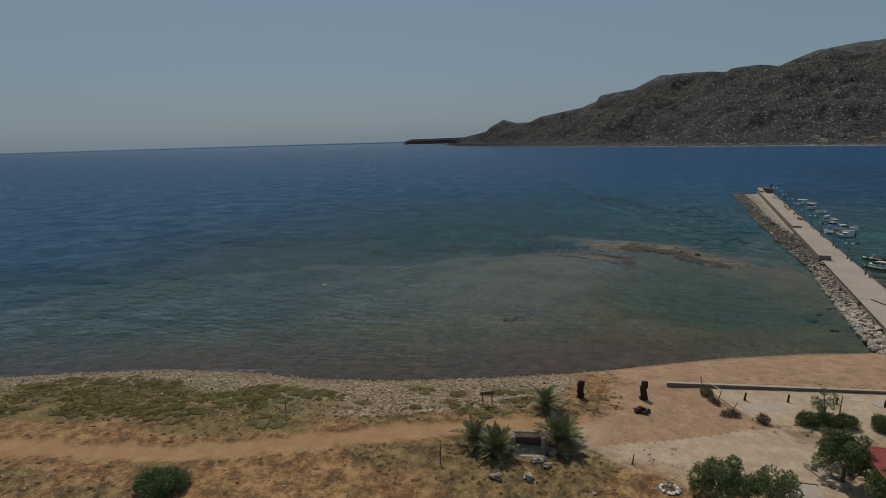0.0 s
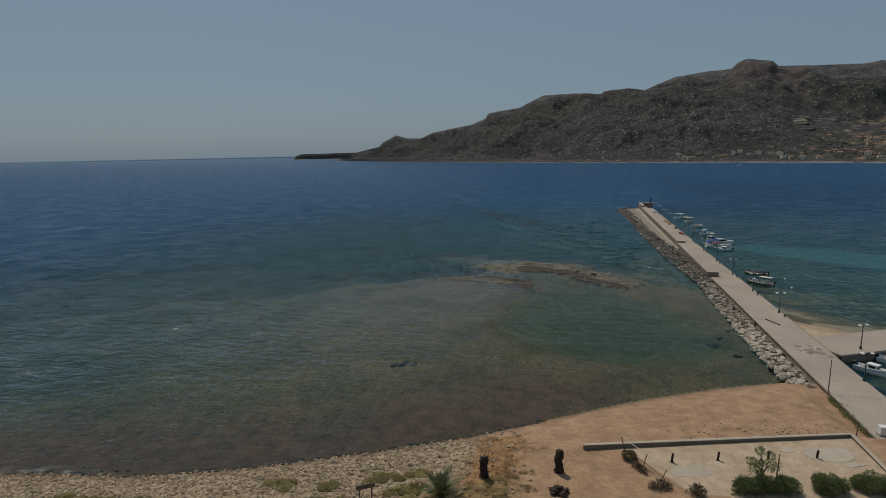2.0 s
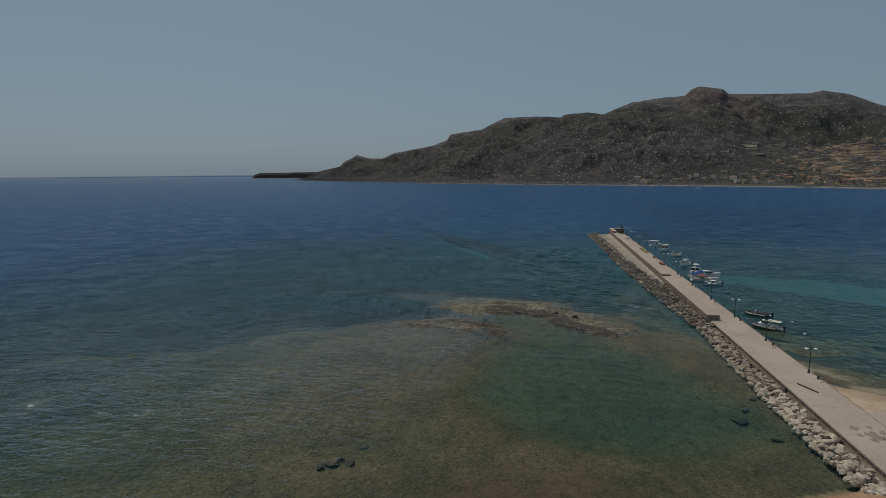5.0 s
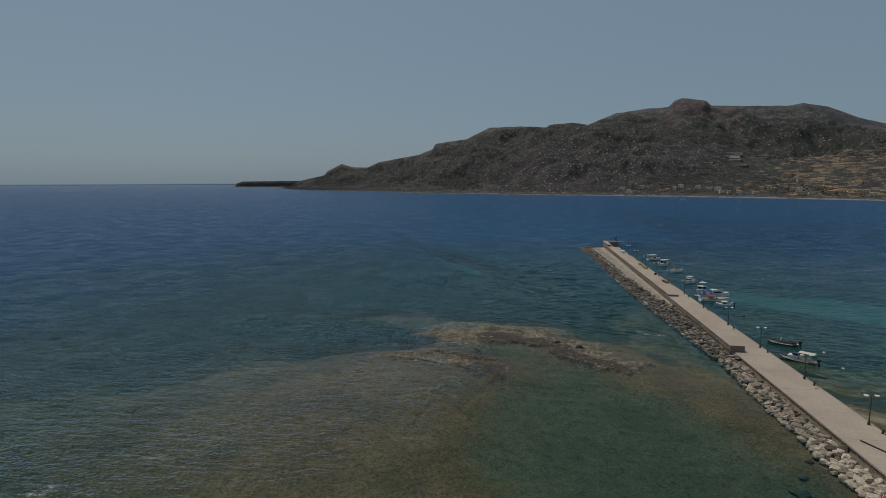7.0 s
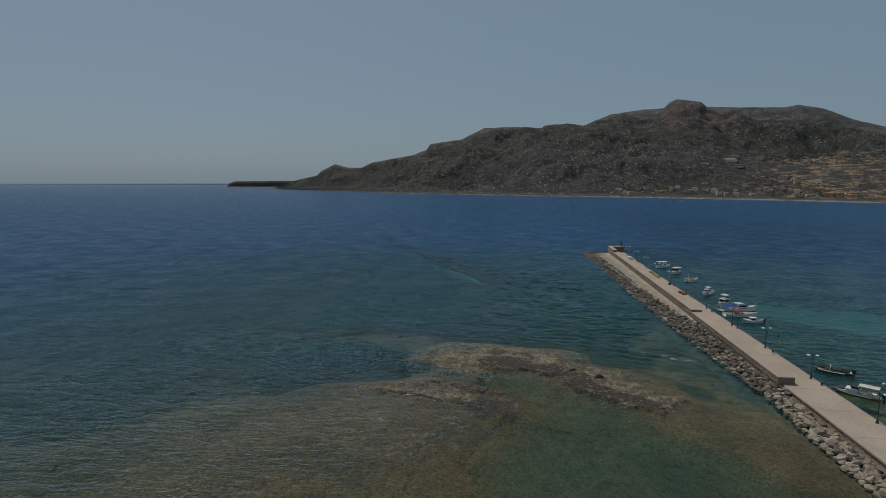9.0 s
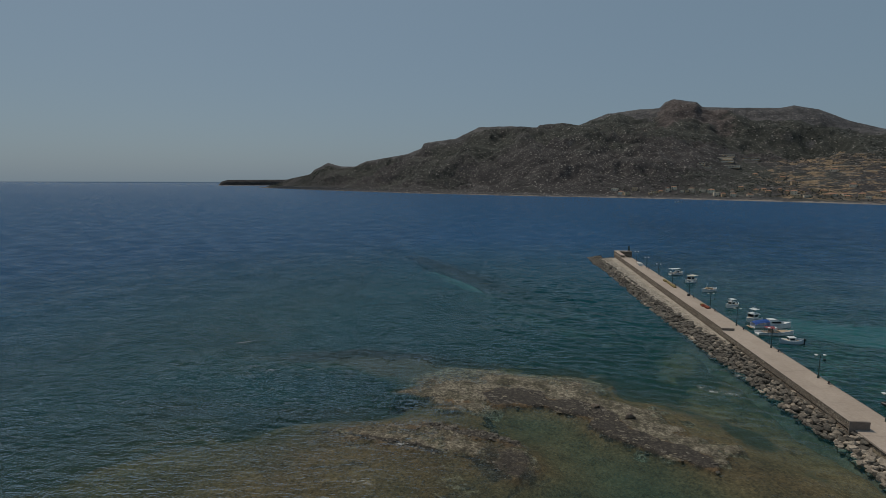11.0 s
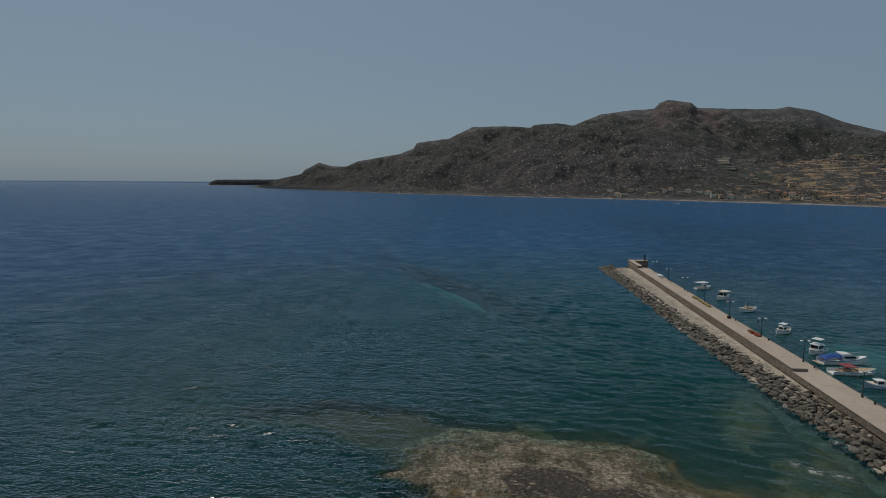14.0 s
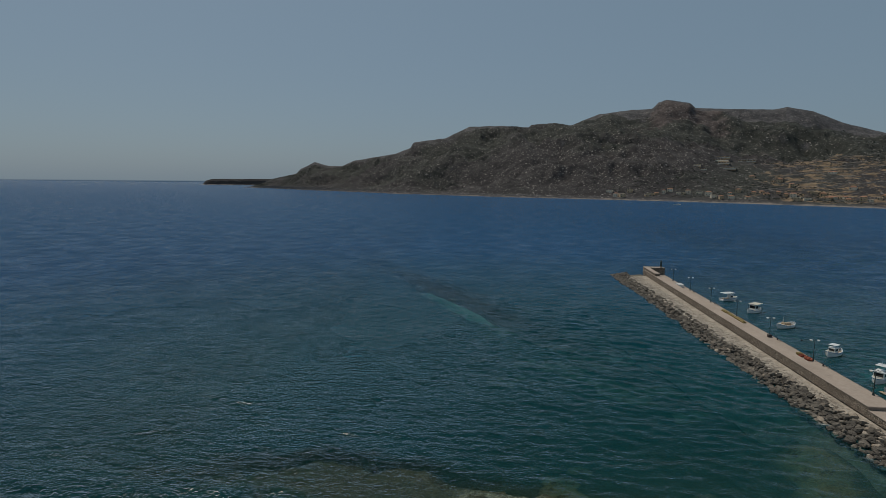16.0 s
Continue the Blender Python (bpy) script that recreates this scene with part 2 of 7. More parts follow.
def ground_material():
    """Land and sea bed in one sheet; what covers it is told by the sheet's own layers."""
    m, nt, b = nodes_of("shore_ground")
    pos = world_pos(nt)
    n_big, n_mid, n_fine = noise_node(nt, 0.09, 5, 0.6, pos), noise_node(nt, 0.55, 8, 0.72, pos), noise_node(nt, 3.2, 6, 0.8, pos)
    vor = nt.nodes.new("ShaderNodeTexVoronoi")
    vor.inputs["Scale"].default_value = 2.6
    nt.links.new(pos, vor.inputs["Vector"])
    f = math_node(nt, "ADD", math_node(nt, "MULTIPLY", n_mid.outputs[0], 0.6), math_node(nt, "MULTIPLY", n_fine.outputs[0], 0.4))
    soil = ramp(nt, f, [(0.42, (0.085, 0.044, 0.016)), (0.5, (0.215, 0.112, 0.042)), (0.58, (0.39, 0.225, 0.097))]).outputs[0]
    grass = ramp(nt, f, [(0.42, (0.050, 0.035, 0.012)), (0.5, (0.150, 0.098, 0.036)), (0.59, (0.29, 0.190, 0.080))]).outputs[0]
    sand = ramp(nt, f, [(0.38, (0.22, 0.132, 0.075)), (0.5, (0.32, 0.198, 0.115)), (0.62, (0.43, 0.278, 0.168))]).outputs[0]
    road = ramp(nt, f, [(0.3, (0.24, 0.125, 0.055)), (0.5, (0.33, 0.19, 0.09)), (0.7, (0.43, 0.265, 0.14))]).outputs[0]
    lot = ramp(nt, f, [(0.36, (0.31, 0.222, 0.148)), (0.5, (0.41, 0.31, 0.215)), (0.64, (0.52, 0.41, 0.30))]).outputs[0]
    sepv = nt.nodes.new("ShaderNodeSeparateColor")
    nt.links.new(vor.outputs["Color"], sepv.inputs[0])
    peb = ramp(nt, sepv.outputs[0], [(0.0, (0.15, 0.10, 0.058)), (0.5, (0.27, 0.195, 0.122)), (1.0, (0.40, 0.31, 0.21))]).outputs[0]
    fr = math_node(nt, "ADD", math_node(nt, "MULTIPLY", n_mid.outputs[0], 0.25), math_node(nt, "MULTIPLY", n_fine.outputs[0], 0.75))
    rock = ramp(nt, fr, [(0.36, (0.05, 0.034, 0.017)), (0.5, (0.17, 0.115, 0.058)), (0.66, (0.30, 0.21, 0.115))]).outputs[0]
    rock = mixrgb(nt, ramp(nt, n_big.outputs[0], [(0.40, (0, 0, 0)), (0.62, (0.75, 0.75, 0.75))]).outputs[0], rock, ramp(nt, fr, [(0.38, (0.03, 0.024, 0.013)), (0.62, (0.13, 0.10, 0.052))]).outputs[0])
    # this colour also paints the shadow along the foot of the shoal
    weed = ramp(nt, fr, [(0.36, (0.02, 0.022, 0.014)), (0.52, (0.055, 0.052, 0.03)), (0.68, (0.11, 0.095, 0.055))]).outputs[0]
    bedsand = ramp(nt, f, [(0.3, (0.42, 0.38, 0.30)), (0.7, (0.58, 0.54, 0.45))]).outputs[0]
    red = ramp(nt, f, [(0.40, (0.075, 0.032, 0.022)), (0.60, (0.18, 0.086, 0.060))]).outputs[0]
    green = ramp(nt, f, [(0.40, (0.070, 0.050, 0.015)), (0.5, (0.155, 0.110, 0.036)), (0.60, (0.26, 0.178, 0.068))]).outputs[0]
    tan = ramp(nt, fr, [(0.38, (0.045, 0.036, 0.025)), (0.5, (0.20, 0.178, 0.130)), (0.62, (0.42, 0.385, 0.305))]).outputs[0]
    crag = ramp(nt, fr, [(0.38, (0.017, 0.014, 0.011)), (0.52, (0.056, 0.047, 0.037)), (0.66, (0.19, 0.165, 0.130))]).outputs[0]
    stony = ramp(nt, sepv.outputs[1], [(0.0, (0.5, 0.48, 0.46)), (0.6, (1, 1, 1)), (1.0, (1.3, 1.3, 1.3))]).outputs[0]
    # broken rock: dark clefts between blocks of uneven size
    wob = noise_node(nt, 0.8, 3, 0.6, pos)
    cleft = nt.nodes.new("ShaderNodeTexVoronoi")
    cleft.feature = "DISTANCE_TO_EDGE"
    cleft.inputs["Scale"].default_value = 1.1
    nt.links.new(mixrgb(nt, 0.8, pos, wob.outputs["Color"], "ADD"), cleft.inputs["Vector"])
    clefts = ramp(nt, cleft.outputs["Distance"], [(0.02, (0.42, 0.40, 0.38)), (0.09, (1, 1, 1))]).outputs[0]
    tan, crag = mixrgb(nt, 0.35, tan, clefts, "MULTIPLY"), mixrgb(nt, 0.7, crag, clefts, "MULTIPLY")
    # weed and damp hollows blotch the flat rock
    blot = ramp(nt, noise_node(nt, 0.33, 7, 0.74, pos).outputs[0], [(0.42, (0.40, 0.41, 0.34)), (0.54, (1, 1, 1))]).outputs[0]
    tan = mixrgb(nt, 1.0, tan, blot, "MULTIPLY")
    tan, crag = mixrgb(nt, 1.0, tan, stony, "MULTIPLY"), mixrgb(nt, 1.0, crag, stony, "MULTIPLY")
    rock = mixrgb(nt, 1.0, mixrgb(nt, 0.6, rock, mixrgb(nt, 1.0, rock, stony, "MULTIPLY")), (0.92, 0.9, 0.9), "MULTIPLY")
    c = soil
    for key, col in (("grass", grass), ("road", road), ("lot", lot), ("sand", sand), ("pebble", peb), ("green", green), ("rock", rock), ("tan", tan), ("crag", crag), ("weed", weed), ("redweed", red), ("bedsand", bedsand)):
        a = math_node(nt, "ADD", attr(nt, key).outputs["Fac"], math_node(nt, "MULTIPLY", math_node(nt, "SUBTRACT", n_mid.outputs[0], 0.5), 0.9))
        lo, hi = (0.3, 0.7) if key == "road" else (0.12, 0.88) if key in ("lot", "redweed", "rock", "grass") else (0.38, 0.62)
        c = mixrgb(nt, ramp(nt, a, [(lo, (0, 0, 0)), (hi, (1, 1, 1))]).outputs[0], c, col)
    # wet sand by the water line is darker
    nt.links.new(mixrgb(nt, attr(nt, "wet").outputs["Fac"], c, (0.55, 0.5, 0.46), "MULTIPLY"), b.inputs["Base Color"])
    b.inputs["Roughness"].default_value = 0.92
    bump(nt, b, f, 0.5, 0.15)
    return m


def water_material():
    """Sea water: the bed shows through by depth, each colour fading at its own rate, under a rippled shiny surface."""
    m = bpy.data.materials.new("sea_water")
    m.use_nodes = True
    nt = m.node_tree
    nt.nodes.clear()
    out = nt.nodes.new("ShaderNodeOutputMaterial")
    pos = world_pos(nt)
    # the sheet itself carries the waves; finer ripples ride on them
    sepz = nt.nodes.new("ShaderNodeSeparateXYZ")
    nt.links.new(pos, sepz.inputs[0])
    mp = nt.nodes.new("ShaderNodeMapping")
    mp.inputs["Rotation"].default_value = (0, 0, radians(-8))
    mp.inputs["Scale"].default_value = (0.66, 1.0, 1.0)
    nt.links.new(pos, mp.inputs[0])
    w2 = noise_node(nt, 1.2, 3, 0.65, mp.outputs[0])
    w3 = noise_node(nt, 3.4, 2, 0.65, mp.outputs[0])
    w4 = noise_node(nt, 7.0, 2, 0.6, mp.outputs[0])
    h = math_node(nt, "ADD", math_node(nt, "MULTIPLY", w2.outputs[0], 0.28), math_node(nt, "MULTIPLY", w3.outputs[0], 0.17))
    h = math_node(nt, "ADD", h, math_node(nt, "MULTIPLY", w4.outputs[0], 0.03))
    mp2 = nt.nodes.new("ShaderNodeMapping")
    mp2.inputs["Rotation"].default_value = (0, 0, radians(7))
    mp2.inputs["Scale"].default_value = (0.55, 1.0, 1.0)
    nt.links.new(pos, mp2.inputs[0])

    def crest(w):
        # rounded troughs and sharp crests
        return math_node(nt, "SUBTRACT", 1.0, math_node(nt, "ABSOLUTE", math_node(nt, "MULTIPLY", math_node(nt, "SUBTRACT", w.outputs[0], 0.5), 3.2)))

    chop = math_node(nt, "ADD", math_node(nt, "MULTIPLY", crest(noise_node(nt, 0.5, 3, 0.58, mp2.outputs[0])), 0.6), math_node(nt, "MULTIPLY", crest(noise_node(nt, 1.7, 2, 0.6, mp.outputs[0])), 0.32))
    chop = math_node(nt, "ADD", chop, math_node(nt, "MULTIPLY", h, 0.5))
    # wind streaks far out, where single ripples run together
    wide = math_node(nt, "ADD", crest(noise_node(nt, 0.10, 3, 0.65, mp.outputs[0])), crest(noise_node(nt, 0.028, 3, 0.65, mp2.outputs[0])))
    chop = math_node(nt, "ADD", chop, math_node(nt, "MULTIPLY", math_node(nt, "MULTIPLY", wide, attr(nt, "far").outputs["Fac"]), 2.2))
    depth = math_node(nt, "ADD", attr(nt, "depth").outputs["Fac"], math_node(nt, "ADD", math_node(nt, "MULTIPLY", sepz.outputs[2], 1.2), math_node(nt, "MULTIPLY", math_node(nt, "SUBTRACT", chop, 0.72), 0.22)))
    depth = math_node(nt, "MAXIMUM", depth, 0.0)
    comb = nt.nodes.new("ShaderNodeCombineColor")
    for i, k in enumerate((0.37, 0.20, 0.185)):
        nt.links.new(math_node(nt, "POWER", math.e, math_node(nt, "MULTIPLY", depth, -k)), comb.inputs[i])
    through_col = mixrgb(nt, 1.0, comb.outputs[0], (0.90, 0.93, 0.92), "MULTIPLY")
    inv = nt.nodes.new("ShaderNodeInvert")
    nt.links.new(comb.outputs[0], inv.inputs["Color"])
    big = noise_node(nt, 0.006, 4, 0.6, pos)
    far = attr(nt, "far").outputs["Fac"]
    # wind streaks vary the reflection; wave light and dark also tints the body
    mp3 = nt.nodes.new("ShaderNodeMapping")
    mp3.inputs["Rotation"].default_value = (0, 0, radians(5))
    mp3.inputs["Scale"].default_value = (0.085, 0.075, 1.0)
    nt.links.new(pos, mp3.inputs[0])
    dash = ramp(nt, noise_node(nt, 1.0, 4, 0.7, mp3.outputs[0]).outputs[0], [(0.40, (0, 0, 0)), (0.60, (1, 1, 1))]).outputs[0]
    swing = math_node(nt, "MULTIPLY", math_node(nt, "SUBTRACT", dash, 0.5), math_node(nt, "ADD", math_node(nt, "MULTIPLY", far, 0.6), 0.2))
    gusty = math_node(nt, "ADD", 1.0, math_node(nt, "MULTIPLY", swing, 0.8))
    body_near = mixrgb(nt, big.outputs[0], (0.004, 0.046, 0.061), (0.005, 0.056, 0.074))
    body_far = mixrgb(nt, big.outputs[0], (0.013, 0.068, 0.158), (0.017, 0.078, 0.182))
    body = mixrgb(nt, 1.0, mixrgb(nt, far, body_near, body_far), inv.outputs[0], "MULTIPLY")
    # brighter and darker wave reflection painted into the body colour
    body = mixrgb(nt, 1.0, body, math_node(nt, "ADD", 1.0, math_node(nt, "MULTIPLY", swing, 0.26)), "MULTIPLY")
    tr = nt.nodes.new("ShaderNodeBsdfTransparent")
    nt.links.new(through_col, tr.inputs[0])
    di = nt.nodes.new("ShaderNodeBsdfDiffuse")
    nt.links.new(body, di.inputs[0])
    add = nt.nodes.new("ShaderNodeAddShader")
    nt.links.new(tr.outputs[0], add.inputs[0])
    nt.links.new(di.outputs[0], add.inputs[1])
    gl = nt.nodes.new("ShaderNodeBsdfGlossy")
    nt.links.new(math_node(nt, "ADD", math_node(nt, "MULTIPLY", attr(nt, "far").outputs["Fac"], 0.06), 0.15), gl.inputs["Roughness"])
    bp = nt.nodes.new("ShaderNodeBump")
    bp.inputs["Strength"].default_value = 1.0
    bp.inputs["Distance"].default_value = 0.11
    nt.links.new(h, bp.inputs["Height"])
    bp2 = nt.nodes.new("ShaderNodeBump")
    bp2.inputs["Distance"].default_value = 0.55
    nt.links.new(chop, bp2.inputs["Height"])
    nt.links.new(attr(nt, "chop").outputs["Fac"], bp2.inputs["Strength"])
    nt.links.new(bp.outputs[0], gl.inputs["Normal"])
    nt.links.new(bp2.outputs[0], di.inputs["Normal"])
    fr = nt.nodes.new("ShaderNodeFresnel")
    fr.inputs["IOR"].default_value = 1.33
    nt.links.new(bp2.outputs[0], fr.inputs["Normal"])
    mx = nt.nodes.new("ShaderNodeMixShader")
    nt.links.new(math_node(nt, "MULTIPLY", math_node(nt, "SUBTRACT", fr.outputs[0], 0.09, True), math_node(nt, "MULTIPLY", math_node(nt, "SUBTRACT", 1.0, math_node(nt, "MULTIPLY", far, 0.34)), gusty)), mx.inputs[0])
    nt.links.new(add.outputs[0], mx.inputs[1])
    nt.links.new(gl.outputs[0], mx.inputs[2])
    # foam where small waves break over the shallows
    foam = nt.nodes.new("ShaderNodeBsdfDiffuse")
    foam.inputs[0].default_value = (0.62, 0.62, 0.60, 1)
    fn = noise_node(nt, 1.1, 6, 0.75, mp.outputs[0])
    ff = math_node(nt, "MULTIPLY", attr(nt, "foam").outputs["Fac"], ramp(nt, fn.outputs[0], [(0.49, (0, 0, 0)), (0.61, (1, 1, 1))]).outputs[0], True)
    mx2 = nt.nodes.new("ShaderNodeMixShader")
    nt.links.new(ff, mx2.inputs[0])
    nt.links.new(mx.outputs[0], mx2.inputs[1])
    nt.links.new(foam.outputs[0], mx2.inputs[2])
    nt.links.new(mx2.outputs[0], out.inputs[0])
    return m


def mountain_material():
    """Dark scrub between pale limestone outcrops; bare cliffs under the crest, terraced dry fields near the water."""
    m, nt, b = nodes_of("scrub_hillside")
    pos = world_pos(nt)
    n_big, n_mid, n_fine = noise_node(nt, 0.006, 6, 0.6, pos), noise_node(nt, 0.035, 6, 0.68, pos), noise_node(nt, 0.16, 5, 0.75, pos)
    f = math_node(nt, "ADD", math_node(nt, "MULTIPLY", n_mid.outputs[0], 0.45), math_node(nt, "MULTIPLY", n_fine.outputs[0], 0.55))
    green = ramp(nt, f, [(0.40, (0.013, 0.015, 0.012)), (0.5, (0.020, 0.023, 0.018)), (0.62, (0.031, 0.034, 0.027))]).outputs[0]
    earth = ramp(nt, f, [(0.40, (0.014, 0.012, 0.013)), (0.5, (0.023, 0.020, 0.021)), (0.62, (0.042, 0.036, 0.036))]).outputs[0]
    cliff = ramp(nt, f, [(0.38, (0.018, 0.018, 0.020)), (0.5, (0.048, 0.046, 0.049)), (0.62, (0.105, 0.100, 0.102))]).outputs[0]
    red = ramp(nt, f, [(0.38, (0.024, 0.018, 0.018)), (0.5, (0.056, 0.042, 0.040)), (0.62, (0.100, 0.080, 0.074))]).outputs[0]
    dry = ramp(nt, f, [(0.40, (0.055, 0.036, 0.020)), (0.5, (0.135, 0.090, 0.050)), (0.60, (0.27, 0.192, 0.115))]).outputs[0]

    def cover(key, spread, lo, hi, n):
        a = math_node(nt, "ADD", attr(nt, key).outputs["Fac"], math_node(nt, "MULTIPLY", math_node(nt, "SUBTRACT", n.outputs[0], 0.5), spread))
        return ramp(nt, a, [(lo, (0, 0, 0)), (hi, (1, 1, 1))]).outputs[0]

    c = mixrgb(nt, cover("lush", 2.4, 0.35, 0.75, n_big), earth, green)
    c = mixrgb(nt, cover("rocky", 1.2, 0.40, 0.66, n_mid), c, cliff)
    c = mixrgb(nt, cover("redrock", 1.2, 0.40, 0.66, n_mid), c, red)
    # single pale blocks, thick where the scrub is thin
    for scale, big, share in ((0.115, 0.30, 0.9), (0.23, 0.34, 0.75)):
        vor = nt.nodes.new("ShaderNodeTexVoronoi")
        vor.inputs["Scale"].default_value = scale
        nt.links.new(pos, vor.inputs["Vector"])
        sepc = nt.nodes.new("ShaderNodeSeparateColor")
        nt.links.new(vor.outputs["Color"], sepc.inputs[0])
        edge = math_node(nt, "ADD", vor.outputs["Distance"], math_node(nt, "MULTIPLY", math_node(nt, "SUBTRACT", n_fine.outputs[0], 0.5), 0.40))
        dot = ramp(nt, edge, [(big * 0.6, (1, 1, 1)), (big, (0, 0, 0))]).outputs[0]
        some = math_node(nt, "ADD", sepc.outputs[0], math_node(nt, "MULTIPLY", math_node(nt, "SUBTRACT", n_mid.outputs[0], 0.5), 2.2))
        some = math_node(nt, "ADD", some, attr(nt, "blocks").outputs["Fac"])
        pick = ramp(nt, some, [(0.44, (0, 0, 0)), (0.70, (share, share, share))]).outputs[0]
        c = mixrgb(nt, math_node(nt, "MULTIPLY", dot, pick), c, ramp(nt, sepc.outputs[1], [(0.0, (0.085, 0.077, 0.072)), (1.0, (0.26, 0.238, 0.218))]).outputs[0])
    # narrow terraces: bare straw-coloured strips with scrub left along their banks
    sepz = nt.nodes.new("ShaderNodeSeparateXYZ")
    nt.links.new(pos, sepz.inputs[0])
    level = math_node(nt, "ADD", math_node(nt, "MULTIPLY", sepz.outputs[2], 0.95), math_node(nt, "MULTIPLY", n_big.outputs[0], 26.0))
    strip = math_node(nt, "MULTIPLY", math_node(nt, "SINE", level), 0.11)
    d = math_node(nt, "ADD", attr(nt, "dry").outputs["Fac"], math_node(nt, "MULTIPLY", math_node(nt, "SUBTRACT", n_mid.outputs[0], 0.5), 2.6))
    d = math_node(nt, "ADD", math_node(nt, "ADD", d, strip), math_node(nt, "MULTIPLY", math_node(nt, "SUBTRACT", n_fine.outputs[0], 0.5), 0.8))
    tilled = ramp(nt, attr(nt, "dry").outputs["Fac"], [(0.04, (0, 0, 0)), (0.22, (1, 1, 1))]).outputs[0]
    c = mixrgb(nt, math_node(nt, "MULTIPLY", tilled, ramp(nt, d, [(0.42, (0, 0, 0)), (0.58, (1, 1, 1))]).outputs[0]), c, dry)
    # bare pale rock along the water line
    zz = math_node(nt, "ADD", sepz.outputs[2], math_node(nt, "MULTIPLY", math_node(nt, "SUBTRACT", n_mid.outputs[0], 0.5), 16.0))
    c = mixrgb(nt, ramp(nt, math_node(nt, "MULTIPLY", zz, 0.1), [(0.06, (0.9, 0.9, 0.9)), (0.22, (0, 0, 0))]).outputs[0], c, (0.23, 0.198, 0.17))
    nt.links.new(c, b.inputs["Base Color"])
    b.inputs["Roughness"].default_value = 0.95
    bump(nt, b, f, 0.8, 3.0)
    return m


M_GROUND, M_WATER, M_MOUNT = ground_material(), water_material(), mountain_material()


# ---------------------------------------------------------------- helpers
def part(name, bm, material, parent=None, label=""):
    me = bpy.data.meshes.new(name)
    bm.to_mesh(me)
    bm.free()
    me.materials.append(material)
    ob = new(name, me)
    if parent is not None:
        ob.parent = parent
    if label:
        ob["label"] = label
    return ob


def thing(name, x, y, z, yaw, label, category, group="", kind=""):
    ob = new(name)
    ob.empty_display_size = 0.3
    ob.matrix_world = pose(x, y, z, 0, 0, yaw)
    return tagged(ob, label, category, group, kind)


def bevelled(bm, width, segments=1):
    if width:
        bmesh.ops.bevel(bm, geom=list(bm.edges), offset=width, segments=segments, affect="EDGES", clamp_overlap=True)
    return bm


def box(x0, x1, y0, y1, z0, z1, bev=0.0, bm=None):
    b = bmesh.new()
    bmesh.ops.create_cube(b, size=1.0)
    for v in b.verts:
        v.co = Vector(((x0 + x1) / 2 + v.co.x * (x1 - x0), (y0 + y1) / 2 + v.co.y * (y1 - y0), (z0 + z1) / 2 + v.co.z * (z1 - z0)))
    bevelled(b, bev)
    return merge(bm, b)


def merge(bm, b):
    if bm is None:
        return b
    vm = [bm.verts.new(v.co) for v in b.verts]
    b.verts.index_update()
    for f in b.faces:
        bm.faces.new([vm[v.index] for v in f.verts])
    b.free()
    return bm


def tube(points, radii, sides=8, bm=None, cap=True):
    """A tapered round bar along points."""
    b = bm if bm is not None else bmesh.new()
    rings = []
    pts = [Vector(p) for p in points]
    for i, p in enumerate(pts):
        d = (pts[min(i + 1, len(pts) - 1)] - pts[max(i - 1, 0)]).normalized()
        u = d.cross(Vector((0, 0, 1)) if abs(d.z) < 0.9 else Vector((1, 0, 0))).normalized()
        w = d.cross(u)
        r = radii[i] if hasattr(radii, "__len__") else radii
        rings.append([b.verts.new(p + r * (math.cos(2 * math.pi * k / sides) * u + math.sin(2 * math.pi * k / sides) * w)) for k in range(sides)])
    for a, c in zip(rings, rings[1:]):
        for k in range(sides):
            b.faces.new((a[k], a[(k + 1) % sides], c[(k + 1) % sides], c[k]))
    if cap:
        b.faces.new(rings[0][::-1])
        b.faces.new(rings[-1])
    return b


def hull_rock(rng, sx, sy, sz, count=15):
    """An angular stone: the hull of points strewn over a squashed ball."""
    b = bmesh.new()
    for _ in range(count):
        v = rng.normal(size=3)
        v /= np.linalg.norm(v)
        v *= rng.uniform(0.82, 1.05)
        b.verts.new((v[0] * sx, v[1] * sy, v[2] * sz))
    res = bmesh.ops.convex_hull(b, input=list(b.verts))
    loose = [v for v in b.verts if not v.link_faces]
    bmesh.ops.delete(b, geom=loose, context="VERTS")
    return b


def mesh_from_arrays(name, verts, faces):
    me = bpy.data.meshes.new(name)
    me.from_pydata([tuple(v) for v in verts], [], [tuple(int(i) for i in f) for f in faces])
    me.update()
    return me


def block_arrays(rng, n=16):
    """Angular quarry blocks: knocked-about boxes, each tilted its own way."""
    out = []
    for _ in range(n):
        b = bmesh.new()
        for _k in range(30):
            v = rng.normal(size=3)
            v = v / np.linalg.norm(v)
            v = np.sign(v) * np.abs(v) ** 0.55 * rng.uniform(0.9, 1.06)
            b.verts.new((v[0] * 0.95, v[1] * 0.78, v[2] * 0.66))
        bmesh.ops.convex_hull(b, input=list(b.verts))
        bmesh.ops.delete(b, geom=[v for v in b.verts if not v.link_faces], context="VERTS")
        bmesh.ops.rotate(b, verts=list(b.verts), cent=(0, 0, 0), matrix=Euler((rng.uniform(-0.5, 0.5), rng.uniform(-0.5, 0.5), rng.uniform(0, 6.28))).to_matrix())
        bmesh.ops.triangulate(b, faces=list(b.faces))
        b.verts.index_update()
        out.append((np.array([v.co[:] for v in b.verts]), np.array([[v.index for v in f.verts] for f in b.faces])))
        b.free()
    return out


